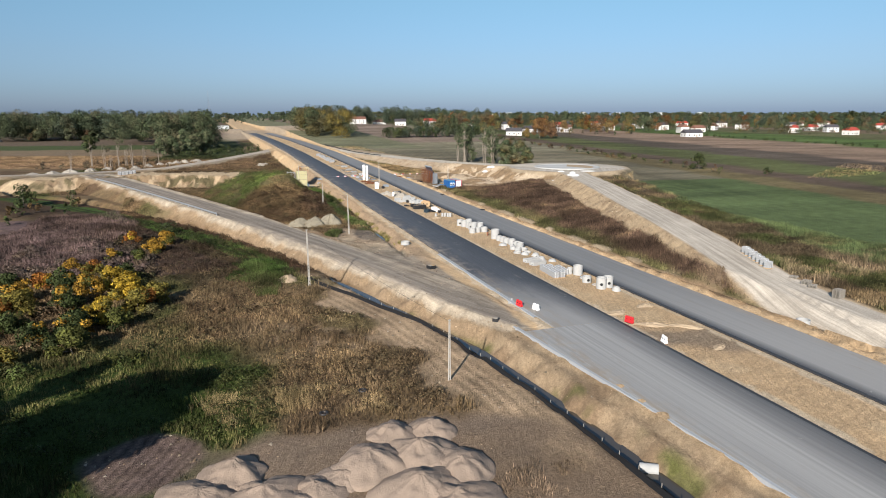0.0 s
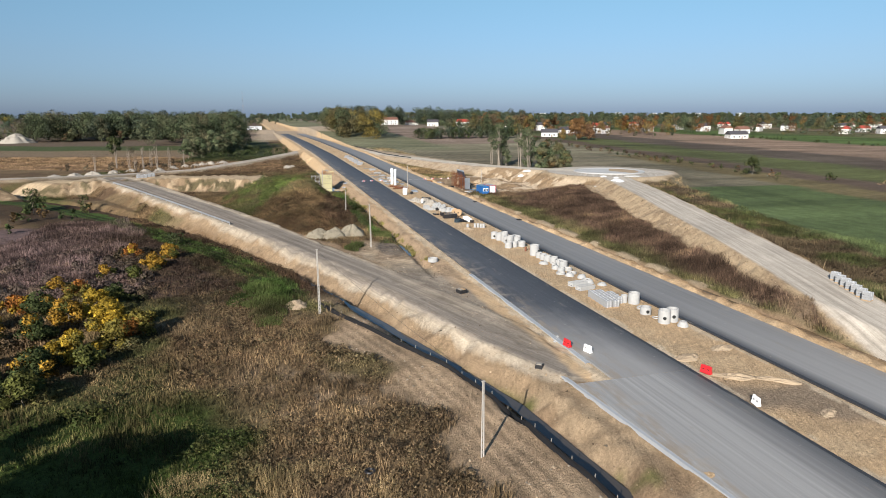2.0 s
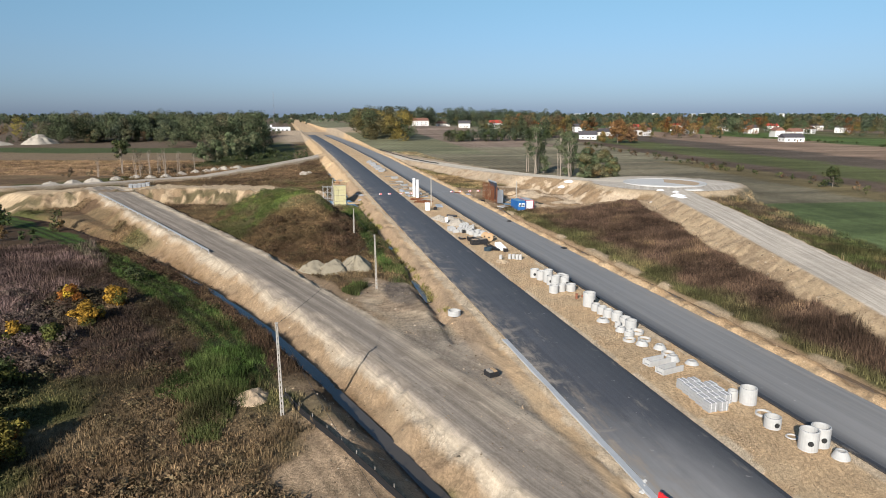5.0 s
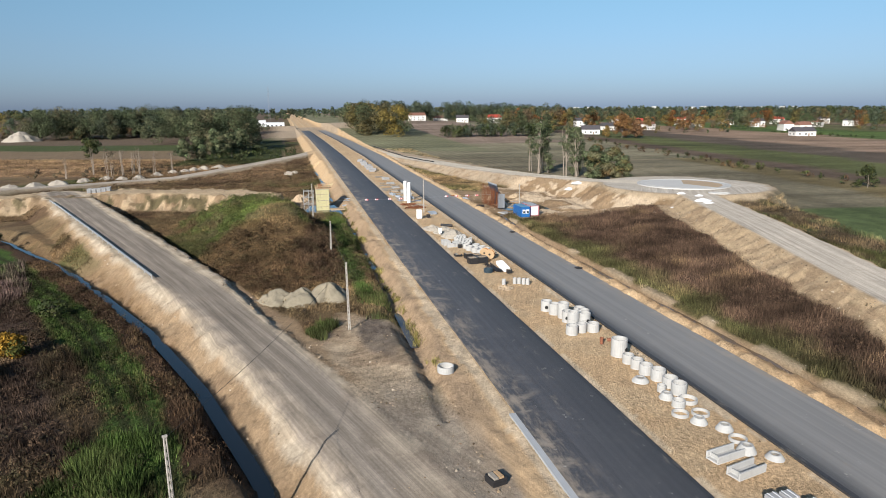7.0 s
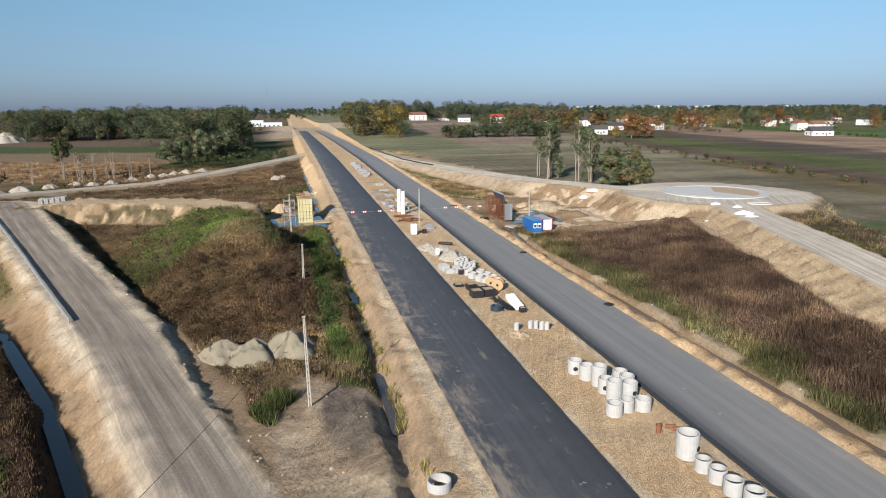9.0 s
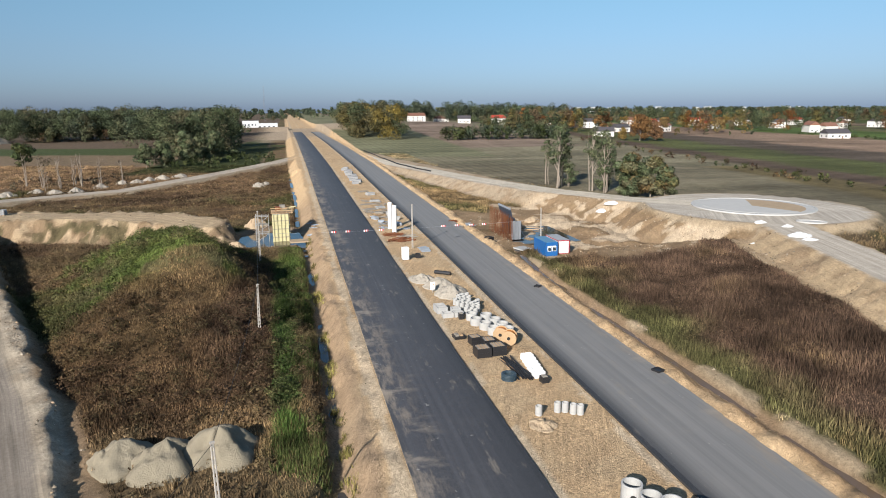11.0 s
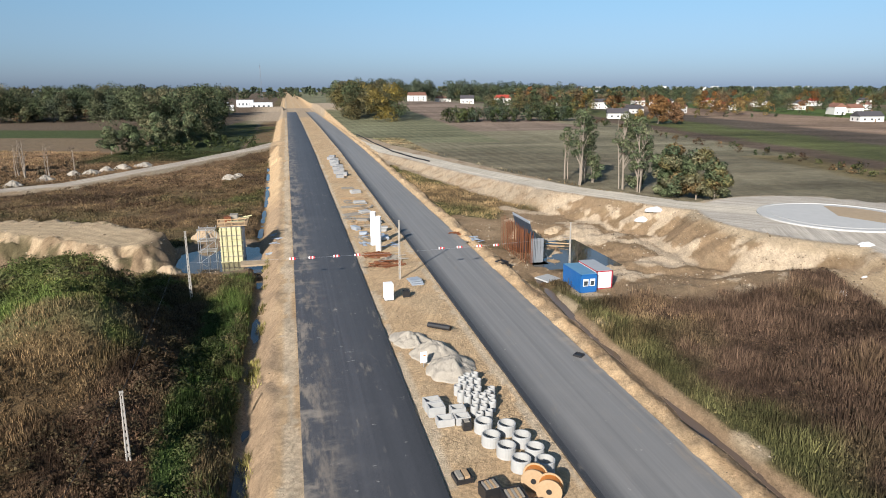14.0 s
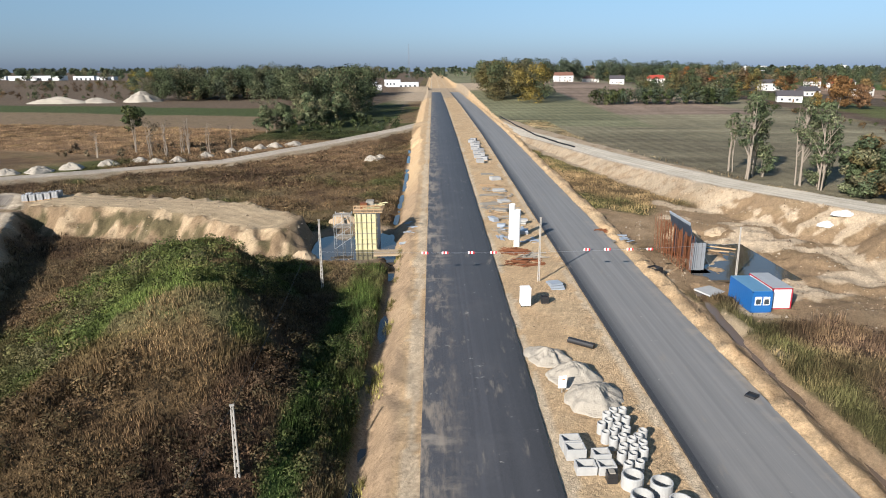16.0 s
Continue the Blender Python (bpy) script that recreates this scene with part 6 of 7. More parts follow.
part("body", box(bmesh.new(), 0, 0, 0.1, 1.2, 1.2, 2.1, 0.05), mat_white, top)
part("roof", box(bmesh.new(), 0, 0, 2.2, 1.28, 1.28, 0.16, 0.07), mat_white, top)
part("door", box(bmesh.new(), 0, -0.61, 0.25, 0.8, 0.04, 1.8, 0.01), mat_hall, top)
part("base", box(bmesh.new(), 0, 0, 0, 1.25, 1.25, 0.1), mat_dark, top)
for k in range(3):
    top = thing("sheet_stack", 17.2 - 0.15 * k, 239.6 + 0.3 * k, ring_on(0.22 * k, 17, 239.5), 8 * k, "stack of blue-grey steel sheets", "sheet stack", "steel sheets")
    for j in range(3):
        part("sheet", box(bmesh.new(), 0.05 * j, 0, 0.07 * j, 1.7, 1.6, 0.05), mat_panel, top)

# white standing pipes and rusty reinforcement
for x, y in ((14.0, 263.3), (14.35, 259.2)):
    top = thing("standing_pipe", x, y, ring_on(0, x, y), 0, "tall white cylindrical column form standing upright", "column form", "white column forms")
    part("tube", lathe(bmesh.new(), ((0.44, 0), (0.5, 0), (0.5, 6.0), (0.44, 6.0)), 22), mat_white, top)
    part("collar", lathe(bmesh.new(), ((0.5, 2.95), (0.53, 2.95), (0.53, 3.05), (0.5, 3.05)), 22), mat_hall, top)


def rods_pile(x, y, n, length, spread, z, mat, label, name="rebar_pile", cat="steel bars"):
    top = thing(name, x, y, ring_on(0, x, y) if z is None else z, 0, label, cat, "rusty steel")
    for k in range(n):
        a = R.uniform(-0.9, 0.9)
        ln = length * R.uniform(0.5, 1.0) / 2
        cx, cy = R.uniform(-spread, spread), R.uniform(-spread, spread)
        z0 = 0.06 + R.uniform(0, 0.5) * max(0, 1 - math.hypot(cx, cy) / spread)
        part("bar", rod(bmesh.new(), (cx - ln * math.cos(a), cy - ln * math.sin(a), z0), (cx + ln * math.cos(a), cy + ln * math.sin(a), z0 + R.uniform(0, 0.15)), 0.075, None, 6), mat, top)


rods_pile(13.6, 256.2, 40, 3.5, 1.5, None, mat_rust, "tangled pile of rusty reinforcing bars")
rods_pile(14.2, 250.6, 26, 4.0, 1.8, None, mat_rust, "loose rusty steel bars and timbers")
rods_pile(15.4, 253.5, 18, 3.5, 1.6, None, mat_greywood, "loose weathered timbers on the median", "timber_pile", "timber")
rods_pile(29.8, 268, 14, 2.4, 0.9, None, mat_rust, "small pile of rusty steel bars")


def board_litter(x, y, n, spread, mat, label, long=2.6):
    """Boards or sheets strewn flat over one another."""
    top = thing("board_litter", x, y, ring_on(0, x, y), 0, label, "boards", "strewn boards")
    for k in range(n):
        a = R.gauss(0, 0.5) + (1.57 if R.random() < 0.3 else 0)
        part("board", box(bmesh.new(), R.gauss(0, spread), R.gauss(0, spread * 1.2), 0.02 + 0.05 * (k % 4), long * R.uniform(0.4, 1.0), R.uniform(0.18, 0.6), 0.05, 0.0, (R.uniform(-4, 4), R.uniform(-4, 4), math.degrees(a))), mat, top)


for x, y, n, sp, m, what in ((12.6, 264.5, 8, 0.7, mat_panel, "grey-blue sheets"), (13.2, 268.5, 9, 0.9, mat_greywood, "weathered boards"), (15.4, 270.5, 9, 0.9, mat_panel, "grey-blue sheets"), (16.9, 262.5, 8, 0.8, mat_panel, "grey-blue sheets"), (15.2, 278.5, 10, 1.1, mat_greywood, "weathered boards"), (13.0, 281.5, 9, 0.9, mat_wood, "pale boards"), (12.4, 286.0, 10, 0.9, mat_greywood, "weathered boards"), (16.4, 287.5, 9, 1.0, mat_greywood, "weathered boards"), (14.2, 295.5, 10, 1.2, mat_wood, "pale boards"), (16.6, 298.0, 8, 0.9, mat_greywood, "weathered boards"), (13.0, 306.0, 9, 1.1, mat_greywood, "weathered boards"), (16.0, 310.5, 8, 1.0, mat_wood, "pale boards"), (29.6, 262.0, 6, 0.5, mat_greywood, "weathered boards"), (32.6, 263.5, 7, 0.9, mat_panel, "grey-blue sheets")):
    board_litter(x, y, n, sp, m, what + " strewn on the sand of the median" if x < 20 else what + " strewn on the sandy verge")
# stacks of timber, sheets and slabs farther along the median
for i, (x, y, sx, sy, h, m, what) in enumerate(((12.2, 276, 1.2, 2.2, 0.8, mat_panel, "blue-grey steel sheets"), (13.3, 272, 1.6, 1.6, 0.5, mat_panel, "blue-grey steel sheets"), (16.6, 267, 1.8, 2.2, 0.7, mat_panel, "grey-blue folded sheets"), (17.0, 274, 2.0, 1.4, 0.9, mat_concrete, "grey concrete slabs"), (14.5, 284, 2.6, 2.0, 0.5, mat_greywood, "weathered boards"), (16.8, 281, 2.0, 3.0, 0.9, mat_concrete, "grey concrete slabs"), (12.6, 290, 4.0, 1.6, 0.4, mat_greywood, "weathered boards"), (15.8, 292, 2.4, 2.0, 0.6, mat_concrete, "pale concrete slabs"), (13.5, 299, 5.0, 1.2, 0.35, mat_greywood, "weathered boards"), (15.8, 303, 3.0, 2.0, 0.7, mat_concrete, "pale concrete slabs"), (14.0, 311, 4.0, 1.5, 0.3, mat_wood, "pale timber boards"), (16.2, 318, 2.6, 2.2, 0.8, mat_concrete, "pale concrete slabs"), (15.0, 325, 3.4, 1.8, 0.4, mat_greywood, "weathered boards"))):
    top = thing("material_stack", x, y, ring_on(0, x, y), R.uniform(-25, 25), "stack of " + what + " on the median", "stack", "stacks of building material")
    nn = 3
    for k in range(nn):
        part("layer", box(bmesh.new(), R.uniform(-0.2, 0.2), R.uniform(-0.2, 0.2), k * h / nn, sx * R.uniform(0.8, 1), sy * R.uniform(0.8, 1), h / nn * 0.92, 0.02), m, top)
# pallets of grey blocks
mat_block2 = plain("grey_blocks", (0.28, 0.285, 0.29), 0.85, 0, 0.18, 2.0)


def block_pallet(x, y, z, rz, label, group, s=1.05, h=1.0, straps=True):
    top = thing("block_pallet", x, y, z, rz, label, "pallet", group)
    part("pallet", box(bmesh.new(), 0, 0, 0, s, s, 0.13), mat_wood, top)
    for k in range(3):
        part("block", box(bmesh.new(), 0, 0, 0.13 + k * h / 3, s * 0.96, s * 0.96, h / 3 - 0.02, 0.02), mat_block2, top)
    if straps:
        for a in (-0.25, 0.25):
            part("strap", box(bmesh.new(), a * s, 0, 0.13, 0.05, s * 0.99, h + 0.02), mat_hall, top)


for i in range(5):
    for j in range(3):
        if (i, j) not in ((0, 2), (4, 2)):
            x, y = 13.1 + 1.25 * j + 0.1 * i, 103.0 + 1.3 * i
            block_pallet(x, y, ring_on(0, x, y), 4, "strapped pallet of grey paving blocks on the median", "pallets on the median")
for i in range(5):
    for j in range(2):
        x, y = -77.5 + 1.25 * i, 283.6 + 0.35 * i + 1.4 * j
        block_pallet(x, y, gz(x, y), 15, "strapped pallet of grey blocks on the sandy platform", "pallets on the platform", 1.1, 1.2)
for i in range(7):
    t = i / 6
    x, y = 49.6 - 3.3 * t, 97.5 - 8.6 * t
    block_pallet(x, y, gz(x, y), 20, "white-wrapped pallet of paving blocks beside the ramp", "pallets beside the ramp", 1.15, 1.1)
for i in range(12):
    x, y = 14.6 + 1.2 * (i % 2) + R.uniform(-0.3, 0.3), 345 + 4.5 * i
    block_pallet(x, y, ring_on(0, x, y), R.uniform(-20, 20), "pallet of grey slabs farther along the median", "pallets along the median", 2.2, 1.0, False)


def timber_pallet(x, y, rz, n, label):
    top = thing("timber_pallet", x, y, gz(x, y), rz, label, "pallet", "wooden pallets beside the ramp")
    for k in range(n):
        for j in range(5):
            part("slat", box(bmesh.new(), (j - 2) * 0.3, 0, 0.09 + 0.15 * k, 0.2, 1.2, 0.03), mat_greywood, top)
        for a in (-0.5, 0, 0.5):
            part("bearer", box(bmesh.new(), 0, a, 0.15 * k, 1.4, 0.1, 0.09), mat_greywood, top)


timber_pallet(46.3, 83.5, 30, 2, "low stack of weathered wooden pallets")
timber_pallet(45.4, 80.2, 20, 4, "stack of weathered wooden pallets")
timber_pallet(44.6, 78.3, 40, 3, "stack of weathered wooden pallets")
timber_pallet(43.4, 72.8, 10, 9, "tall stack of weathered wooden pallets")
bm = lathe(bmesh.new(), ((0.8, 0), (0.9, 0), (0.9, 0.85), (0.8, 0.85)), 22)
solid("concrete_ring", bm, mat_concrete, 33.9, 70.0, gz(33.9, 70.0), 0, "grey concrete ring standing at the ramp's foot", "concrete ring")


# ---- barriers ----
def barrier(x, y, z, rz, mat, label, length=1.25):
    top = thing("road_barrier", x, y, z, rz, label, "barrier", "plastic road barriers")
    bm = bmesh.new()
    w = [(-0.24, 0), (0.24, 0), (0.24, 0.14), (0.11, 0.34), (0.09, 0.88), (-0.09, 0.88), (-0.11, 0.34), (-0.24, 0.14)]
    a = [bm.verts.new((-length / 2, p, q)) for p, q in w]
    c = [bm.verts.new((length / 2, p, q)) for p, q in w]
    bm.faces.new(a[::-1])
    bm.faces.new(c)
    for k in range(8):
        bm.faces.new((a[k], a[(k + 1) % 8], c[(k + 1) % 8], c[k]))
    bmesh.ops.bevel(bm, geom=bm.edges[:], offset=0.02, segments=1, affect="EDGES")
    part("body", bm, mat, top)
    for k in (-0.3, 0.3):
        part("cap", rod(bmesh.new(), (k, 0, 0.86), (k, 0, 0.93), 0.06, None, 10), mat, top)
        # slot drawn as a black block, its inner shade put into the colour
        part("slot", box(bmesh.new(), k, 0, 0.42, 0.22, 0.24, 0.1), mat_dark, top)


barrier(-0.3, 89.5, float(road_z(89)) + 0.02, 100, mat_red, "red plastic road barrier at the carriageway's edge", 1.25)
barrier(1.2, 87.0, float(road_z(87)) + 0.02, 105, mat_white, "white plastic road barrier on the asphalt", 1.2)
barrier(10.8, 77.6, float(road_z(77)) + 0.02, 108, mat_red, "red plastic road barrier beside the median", 1.3)
barrier(10.4, 69.5, float(road_z(69)) + 0.02, 80, mat_white, "white plastic road barrier on the asphalt", 1.1)
for k in range(4):
    heap("rubble", -0.6 + 0.35 * k, 92.0 + 0.5 * k, 0.4, 0.3, mat_concrete, 700 + k, "pale lump of broken concrete on the verge", "rubble", "broken concrete", seg=10)


# ---- poles and wires ----
def power_pole(x, y, h, lean, label, z=None):
    """A slim concrete pole of H section, pierced like a ladder, or a round timber one."""
    top = thing("utility_pole", x, y, gz(x, y) if z is None else z, 20, label, "utility pole", "utility poles")
    lx = lean * h
    for a in (-1, 1):
        rod(bm := bmesh.new(), (a * 0.13, 0, -0.5), (a * 0.07 + lx, 0, h), 0.075, 0.05, 6)
        part("flange", bm, mat_polec, top)
    n = int(h / 0.55)
    for k in range(n):
        t = (k + 0.5) / n
        part("rung", box(bmesh.new(), lx * t, 0, h * t, 0.24 - 0.1 * t, 0.06, 0.30), mat_polec, top)
    part("cap", box(bmesh.new(), lx, 0, h - 0.05, 0.3, 0.16, 0.12), mat_polec, top)


mat_polec = plain("pole_concrete", (0.36, 0.335, 0.30), 0.9, 0, 0.15, 3.0)
POLES = ((-18.8, 68.8, 7.0, 0.0), (-28.4, 111.9, 9.5, -0.01), (-13.2, 155.3, 9.2, -0.02), (-12.6, 198.3, 5.5, 0.017), (-14.1, 243.2, 9.6, 0.0), (44.0, 246.4, 7.8, -0.02))
for x, y, h, k in POLES:
    power_pole(x, y, h, k, "slim weathered concrete utility pole")
power_pole(15.2, 242.3, 8.8, 0.0, "slim weathered pole on the median", float(road_z(242)) - 0.2)


def wire(name, p, q, sag, r, label, n=16):
    bm = bmesh.new()
    p, q = Vector(p), Vector(q)
    pts = [p.lerp(q, k / n) - Vector((0, 0, sag * 4 * (k / n) * (1 - k / n))) for k in range(n + 1)]
    for a, c in zip(pts[:-1], pts[1:]):
        rod(bm, a, c, r, None, 5, False)
    return solid(name, bm, mat_cable, 0, 0, 0, 0, label, "cable", "overhead cables")


tops = [(x + k * h * 0.9, y, gz(x, y) + h - 0.1) for x, y, h, k in POLES]
wire("cable", tops[1], tops[2], 0.7, 0.018, "thin black cable between utility poles")
wire("cable", tops[0], tops[1], 0.6, 0.018, "thin black cable between utility poles")
wire("cable", tops[2], (tops[3][0], tops[3][1], tops[3][2]), 0.8, 0.018, "thin black cable between utility poles")
wire("cable", tops[3], tops[4], 0.7, 0.018, "thin black cable between utility poles")
# rope with red-and-white flags across the carriageways
top = thing("warning_rope", 0, 243.0, 0, 0, "rope with red-and-white flags across both carriageways", "warning rope")
bm = bmesh.new()
for a, c in (((-14.1, 0.2, 5.9), (15.2, -0.6, 5.85)), ((15.2, -0.6, 5.85), (44, 3.2, 5.8))):
    n = 14
    pts = [Vector(a).lerp(Vector(c), k / n) - Vector((0, 0, 0.5 * (k / n) * (1 - k / n))) for k in range(n + 1)]
    for p, q in zip(pts[:-1], pts[1:]):
        rod(bm, p, q, 0.013, None, 5, False)
part("rope", bm, mat_steel, top)
for x in (-0.1, 2.6, 6.1, 9.1, 21.9, 24.7, 27.8, 30.5):
    for k in range(4):
        part("flag", box(bmesh.new(), x + 0.22 * k - 0.33, -0.2 if x < 15 else 0.9, 5.58, 0.215, 0.02, 0.34), mat_red if k % 2 else mat_white, top)


# ---- site cabins ----
def cabin(x, y, rz, wall, frame_mat, roof, label, windows):
    top = thing("site_cabin", x, y, gz(x, y) + 0.05, rz, label, "site cabin", "site cabins")
    w, d, h = 2.44, 6.05, 2.7
    part("body", box(bmesh.new(), 0, 0, 0.08, w, d, h - 0.16, 0.02), wall, top)
    part("roof", box(bmesh.new(), 0, 0, h - 0.08, w + 0.02, d + 0.02, 0.12, 0.02), roof, top)
    bm = bmesh.new()
    for sx in (-1, 1):
        for sy in (-1, 1):
            box(bm, sx * (w / 2 - 0.05), sy * (d / 2 - 0.05), 0, 0.16, 0.16, h)
    for sy in (-1, 1):
        for z in (0, h - 0.16):
            box(bm, 0, sy * (d / 2 - 0.04), z, w, 0.14, 0.16)
    for sx in (-1, 1):
        for z in (0, h - 0.16):
            box(bm, sx * (w / 2 - 0.04), 0, z, 0.14, d, 0.16)
    part("frame", bm, frame_mat, top)
    for k in range(12):
        part("rib", box(bmesh.new(), -w / 2, -d / 2 + 0.4 + k * 0.47, 0.2, 0.03, 0.1, h - 0.4), wall, top)
    for k in windows:
        wd = part("window", box(bmesh.new(), k, -d / 2 - 0.02, 0.95, 0.78, 0.06, 1.05, 0.01), mat_white, top, "white-framed window")
        part("pane", box(bmesh.new(), k, -d / 2 - 0.05, 1.05, 0.58, 0.04, 0.82), mat_glass, wd)
        part("blind", box(bmesh.new(), k, -d / 2 - 0.055, 1.72, 0.7, 0.06, 0.2), mat_white, wd)
    if not windows:
        part("door", box(bmesh.new(), 0, -d / 2 - 0.02, 0.16, 2.0, 0.05, 2.3, 0.01), mat_hall, top)
        part("panel", box(bmesh.new(), 0, -d / 2 - 0.05, 0.95, 1.1, 0.03, 1.2), mat_white, top)


mat_redframe = plain("red_steel_frame", (0.34, 0.015, 0.03), 0.5, 0, 0.1, 1.0, 0.1, 0.4)
mat_greyroof = plain("grey_roof_sheet", (0.30, 0.32, 0.34), 0.6, 0, 0.15, 0.8)
cabin(40.4, 234.9, 0, mat_blue, mat_blue, mat_blueroof, "blue site cabin with two white windows", (-0.45, 0.55))
cabin(43.2, 235.7, 0, mat_hall, mat_redframe, mat_greyroof, "white site cabin with red frame and grey roof", ())


# ---- western abutment in its formwork ----
top = thing("abutment_formwork", -10.2, 268.2, -0.4, 0, "yellow timber formwork of a bridge pier with platform", "formwork")
part("core", box(bmesh.new(), 0, 0, 0, 3.4, 6.0, 6.6), mat_concrete, top)
for k in range(4):
    for j in range(3):
        part("panel", box(bmesh.new(), -1.35 + 0.9 * k, -3.12, 0.15 + 2.15 * j, 0.86, 0.14, 2.1, 0.01), mat_yellow, top)
for k in range(6):
    for j in range(3):
        for s in (-1, 1):
            part("panel", box(bmesh.new(), s * 1.8, -2.5 + 1.0 * k, 0.15 + 2.15 * j, 0.14, 0.96, 2.1, 0.01), mat_yellow if s < 0 else mat_panel, top)
for j in range(7):
    part("waler", box(bmesh.new(), 0, -3.26, 0.5 + 0.92 * j, 3.9, 0.14, 0.12), mat_greywood if j % 2 else mat_yellow, top)
for k in range(5):
    part("stud", box(bmesh.new(), -1.6 + 0.8 * k, -3.36, 0.1, 0.1, 0.12, 6.6), mat_yellow, top)
dk = part("platform", box(bmesh.new(), 0.3, -0.5, 6.75, 4.8, 5.2, 0.12), mat_wood, top)
for k in range(5):
    part("guard_post", box(bmesh.new(), -2.0 + 1.1 * k, -3.0, 6.87, 0.08, 0.08, 1.15), mat_wood, dk)
for z in (7.3, 7.85):
    part("guard_rail", box(bmesh.new(), 0.3, -3.0, z, 4.8, 0.05, 0.16), mat_wood, dk)
part("upstand", box(bmesh.new(), 0.4, 1.0, 6.87, 1.3, 1.8, 1.2), mat_greywood, top)
for k in range(9):
    part("beam", box(bmesh.new(), 0.6 + R.uniform(-0.8, 1.6), -0.6 + 0.4 * k + R.uniform(-0.3, 0.3), 7.0 + 0.18 * (k % 4), R.uniform(2.0, 3.4), 0.16, 0.16, 0.0, (0, R.uniform(-12, 12), R.uniform(-35, 35))), mat_wood if k % 2 else mat_yellow, top)
part("bar_cage", box(bmesh.new(), -0.6, 0.2, 6.87, 1.2, 1.6, 1.0), mat_rust, top)
top = thing("scaffold", -14.3, 267.0, -0.4, 0, "grey tubular scaffold tower beside the formwork", "scaffold")
for sx in (-1.4, 0, 1.4):
    for sy in (-1.2, 1.2):
        part("upright", rod(bmesh.new(), (sx, sy, 0), (sx, sy, 6.4), 0.05, None, 6), mat_steel, top)
for z in (0.4, 2.3, 4.2, 6.1):
    for sy in (-1.2, 1.2):
        part("ledger", rod(bmesh.new(), (-1.5, sy, z), (1.5, sy, z), 0.045, None, 6), mat_steel, top)
    for sx in (-1.4, 1.4):
        part("transom", rod(bmesh.new(), (sx, -1.3, z), (sx, 1.3, z), 0.045, None, 6), mat_steel, top)
    if z > 1:
        part("deck", box(bmesh.new(), 0, 0, z, 2.8, 1.6, 0.06), mat_greywood, top)
for z in (0.4, 2.3, 4.2):
    part("brace", rod(bmesh.new(), (-1.4, -1.2, z), (1.4, -1.2, z + 1.9), 0.04, None, 6), mat_steel, top)
# crossing slab over the ditch, and sheets beside it
bm = box(bmesh.new(), 0, 0, 0, 9.0, 3.0, 0.3, 0.03)
solid("concrete_slab", bm, mat_drysand, -4.0, 259.3, 1.0, 4, "sandy concrete slab laid over the roadside ditch", "slab")
for k, (x, y) in enumerate(((-3.2, 268), (-2.6, 272), (-4.0, 264), (-3.4, 276))):
    rods_pile(x, y, 5, 1.8, 0.5, gz(x, y), mat_panel, "grey sheet offcuts beside the pit", "offcut_pile", "offcuts")

# ---- eastern abutment ----
top = thing("abutment_reinforcement", 37.8, 254.0, 0.8, 0, "tall rusty reinforcement cage of a bridge abutment", "reinforcement")
for k in range(34):
    y = -6.2 + 12.4 * k / 33
    part("upright_bar", rod(bmesh.new(), (-1.0 + 0.15 * (k % 3), y, 0), (-1.0 + 0.12 * (k % 3) + R.uniform(-0.2, 0.2), y + R.uniform(-0.15, 0.15), 6.2 + R.uniform(-0.8, 0.4)), 0.035, None, 5), mat_rust, top)
    part("upright_bar", rod(bmesh.new(), (0.2, y, 0), (0.2 + R.uniform(-0.15, 0.15), y, 5.4 + R.uniform(-0.6, 0.4)), 0.035, None, 5), mat_rust, top)
for j in range(12):
    part("cross_bar", rod(bmesh.new(), (-1.0, -6.2, 0.3 + 0.42 * j), (-1.0, 6.2, 0.3 + 0.42 * j), 0.03, None, 5), mat_rust, top)
mat_navy = plain("dark_blue_formwork", (0.035, 0.05, 0.075), 0.5, 0.1, 0.2, 1.5, 0.1)
mat_greysheet = plain("dull_grey_sheet", (0.20, 0.215, 0.235), 0.6, 0.1, 0.2, 1.5, 0.1)
top = thing("wall_formwork", 39.2, 254.5, 0.8, 0, "blue-grey sheet formwork leaning over rusty bars", "formwork")
for k in range(5):
    part("panel", box(bmesh.new(), -0.2, -2.4 + 1.7 * k, 4.4, 0.14, 1.66, 2.2, 0.01, (0, -14, 0)), mat_navy, top)
    part("top_strip", box(bmesh.new(), -0.48, -2.4 + 1.7 * k, 6.35, 0.16, 1.66, 0.45, 0.01, (0, -14, 0)), mat_panel, top)
    part("panel", box(bmesh.new(), 0.5, -2.4 + 1.7 * k, 0.2, 0.14, 1.66, 4.4, 0.01), mat_rust if k % 2 else mat_navy, top)
for k in range(4):
    part("panel", box(bmesh.new(), -0.6 + 0.55 * k, -5.2, 0.1, 0.5, 0.14, 4.2, 0.01), mat_greysheet, top)
part("footing", box(bmesh.new(), 0, 0, -0.4, 3.6, 13.5, 0.6), mat_concrete, top)
part("strut", rod(bmesh.new(), (0.6, -3, 4.0), (3.2, -3, 0.1), 0.07, None, 8), mat_steel, top)
part("strut", rod(bmesh.new(), (0.6, 1, 4.0), (3.2, 1, 0.1), 0.07, None, 8), mat_steel, top)
for i, (x, y, rz) in enumerate(((45, 259, 70), (47, 261, 60), (43, 263, 80), (35.5, 250.5, -30), (36.5, 249.2, -40))):
    top = thing("timber_board", x, y, 1.15, rz, "long orange-brown timber lying by the pit", "timber", "timbers at the pit")
    part("board", box(bmesh.new(), 0, 0, 0, 0.3, 6.5, 0.18, 0.02), mat_wood, top)
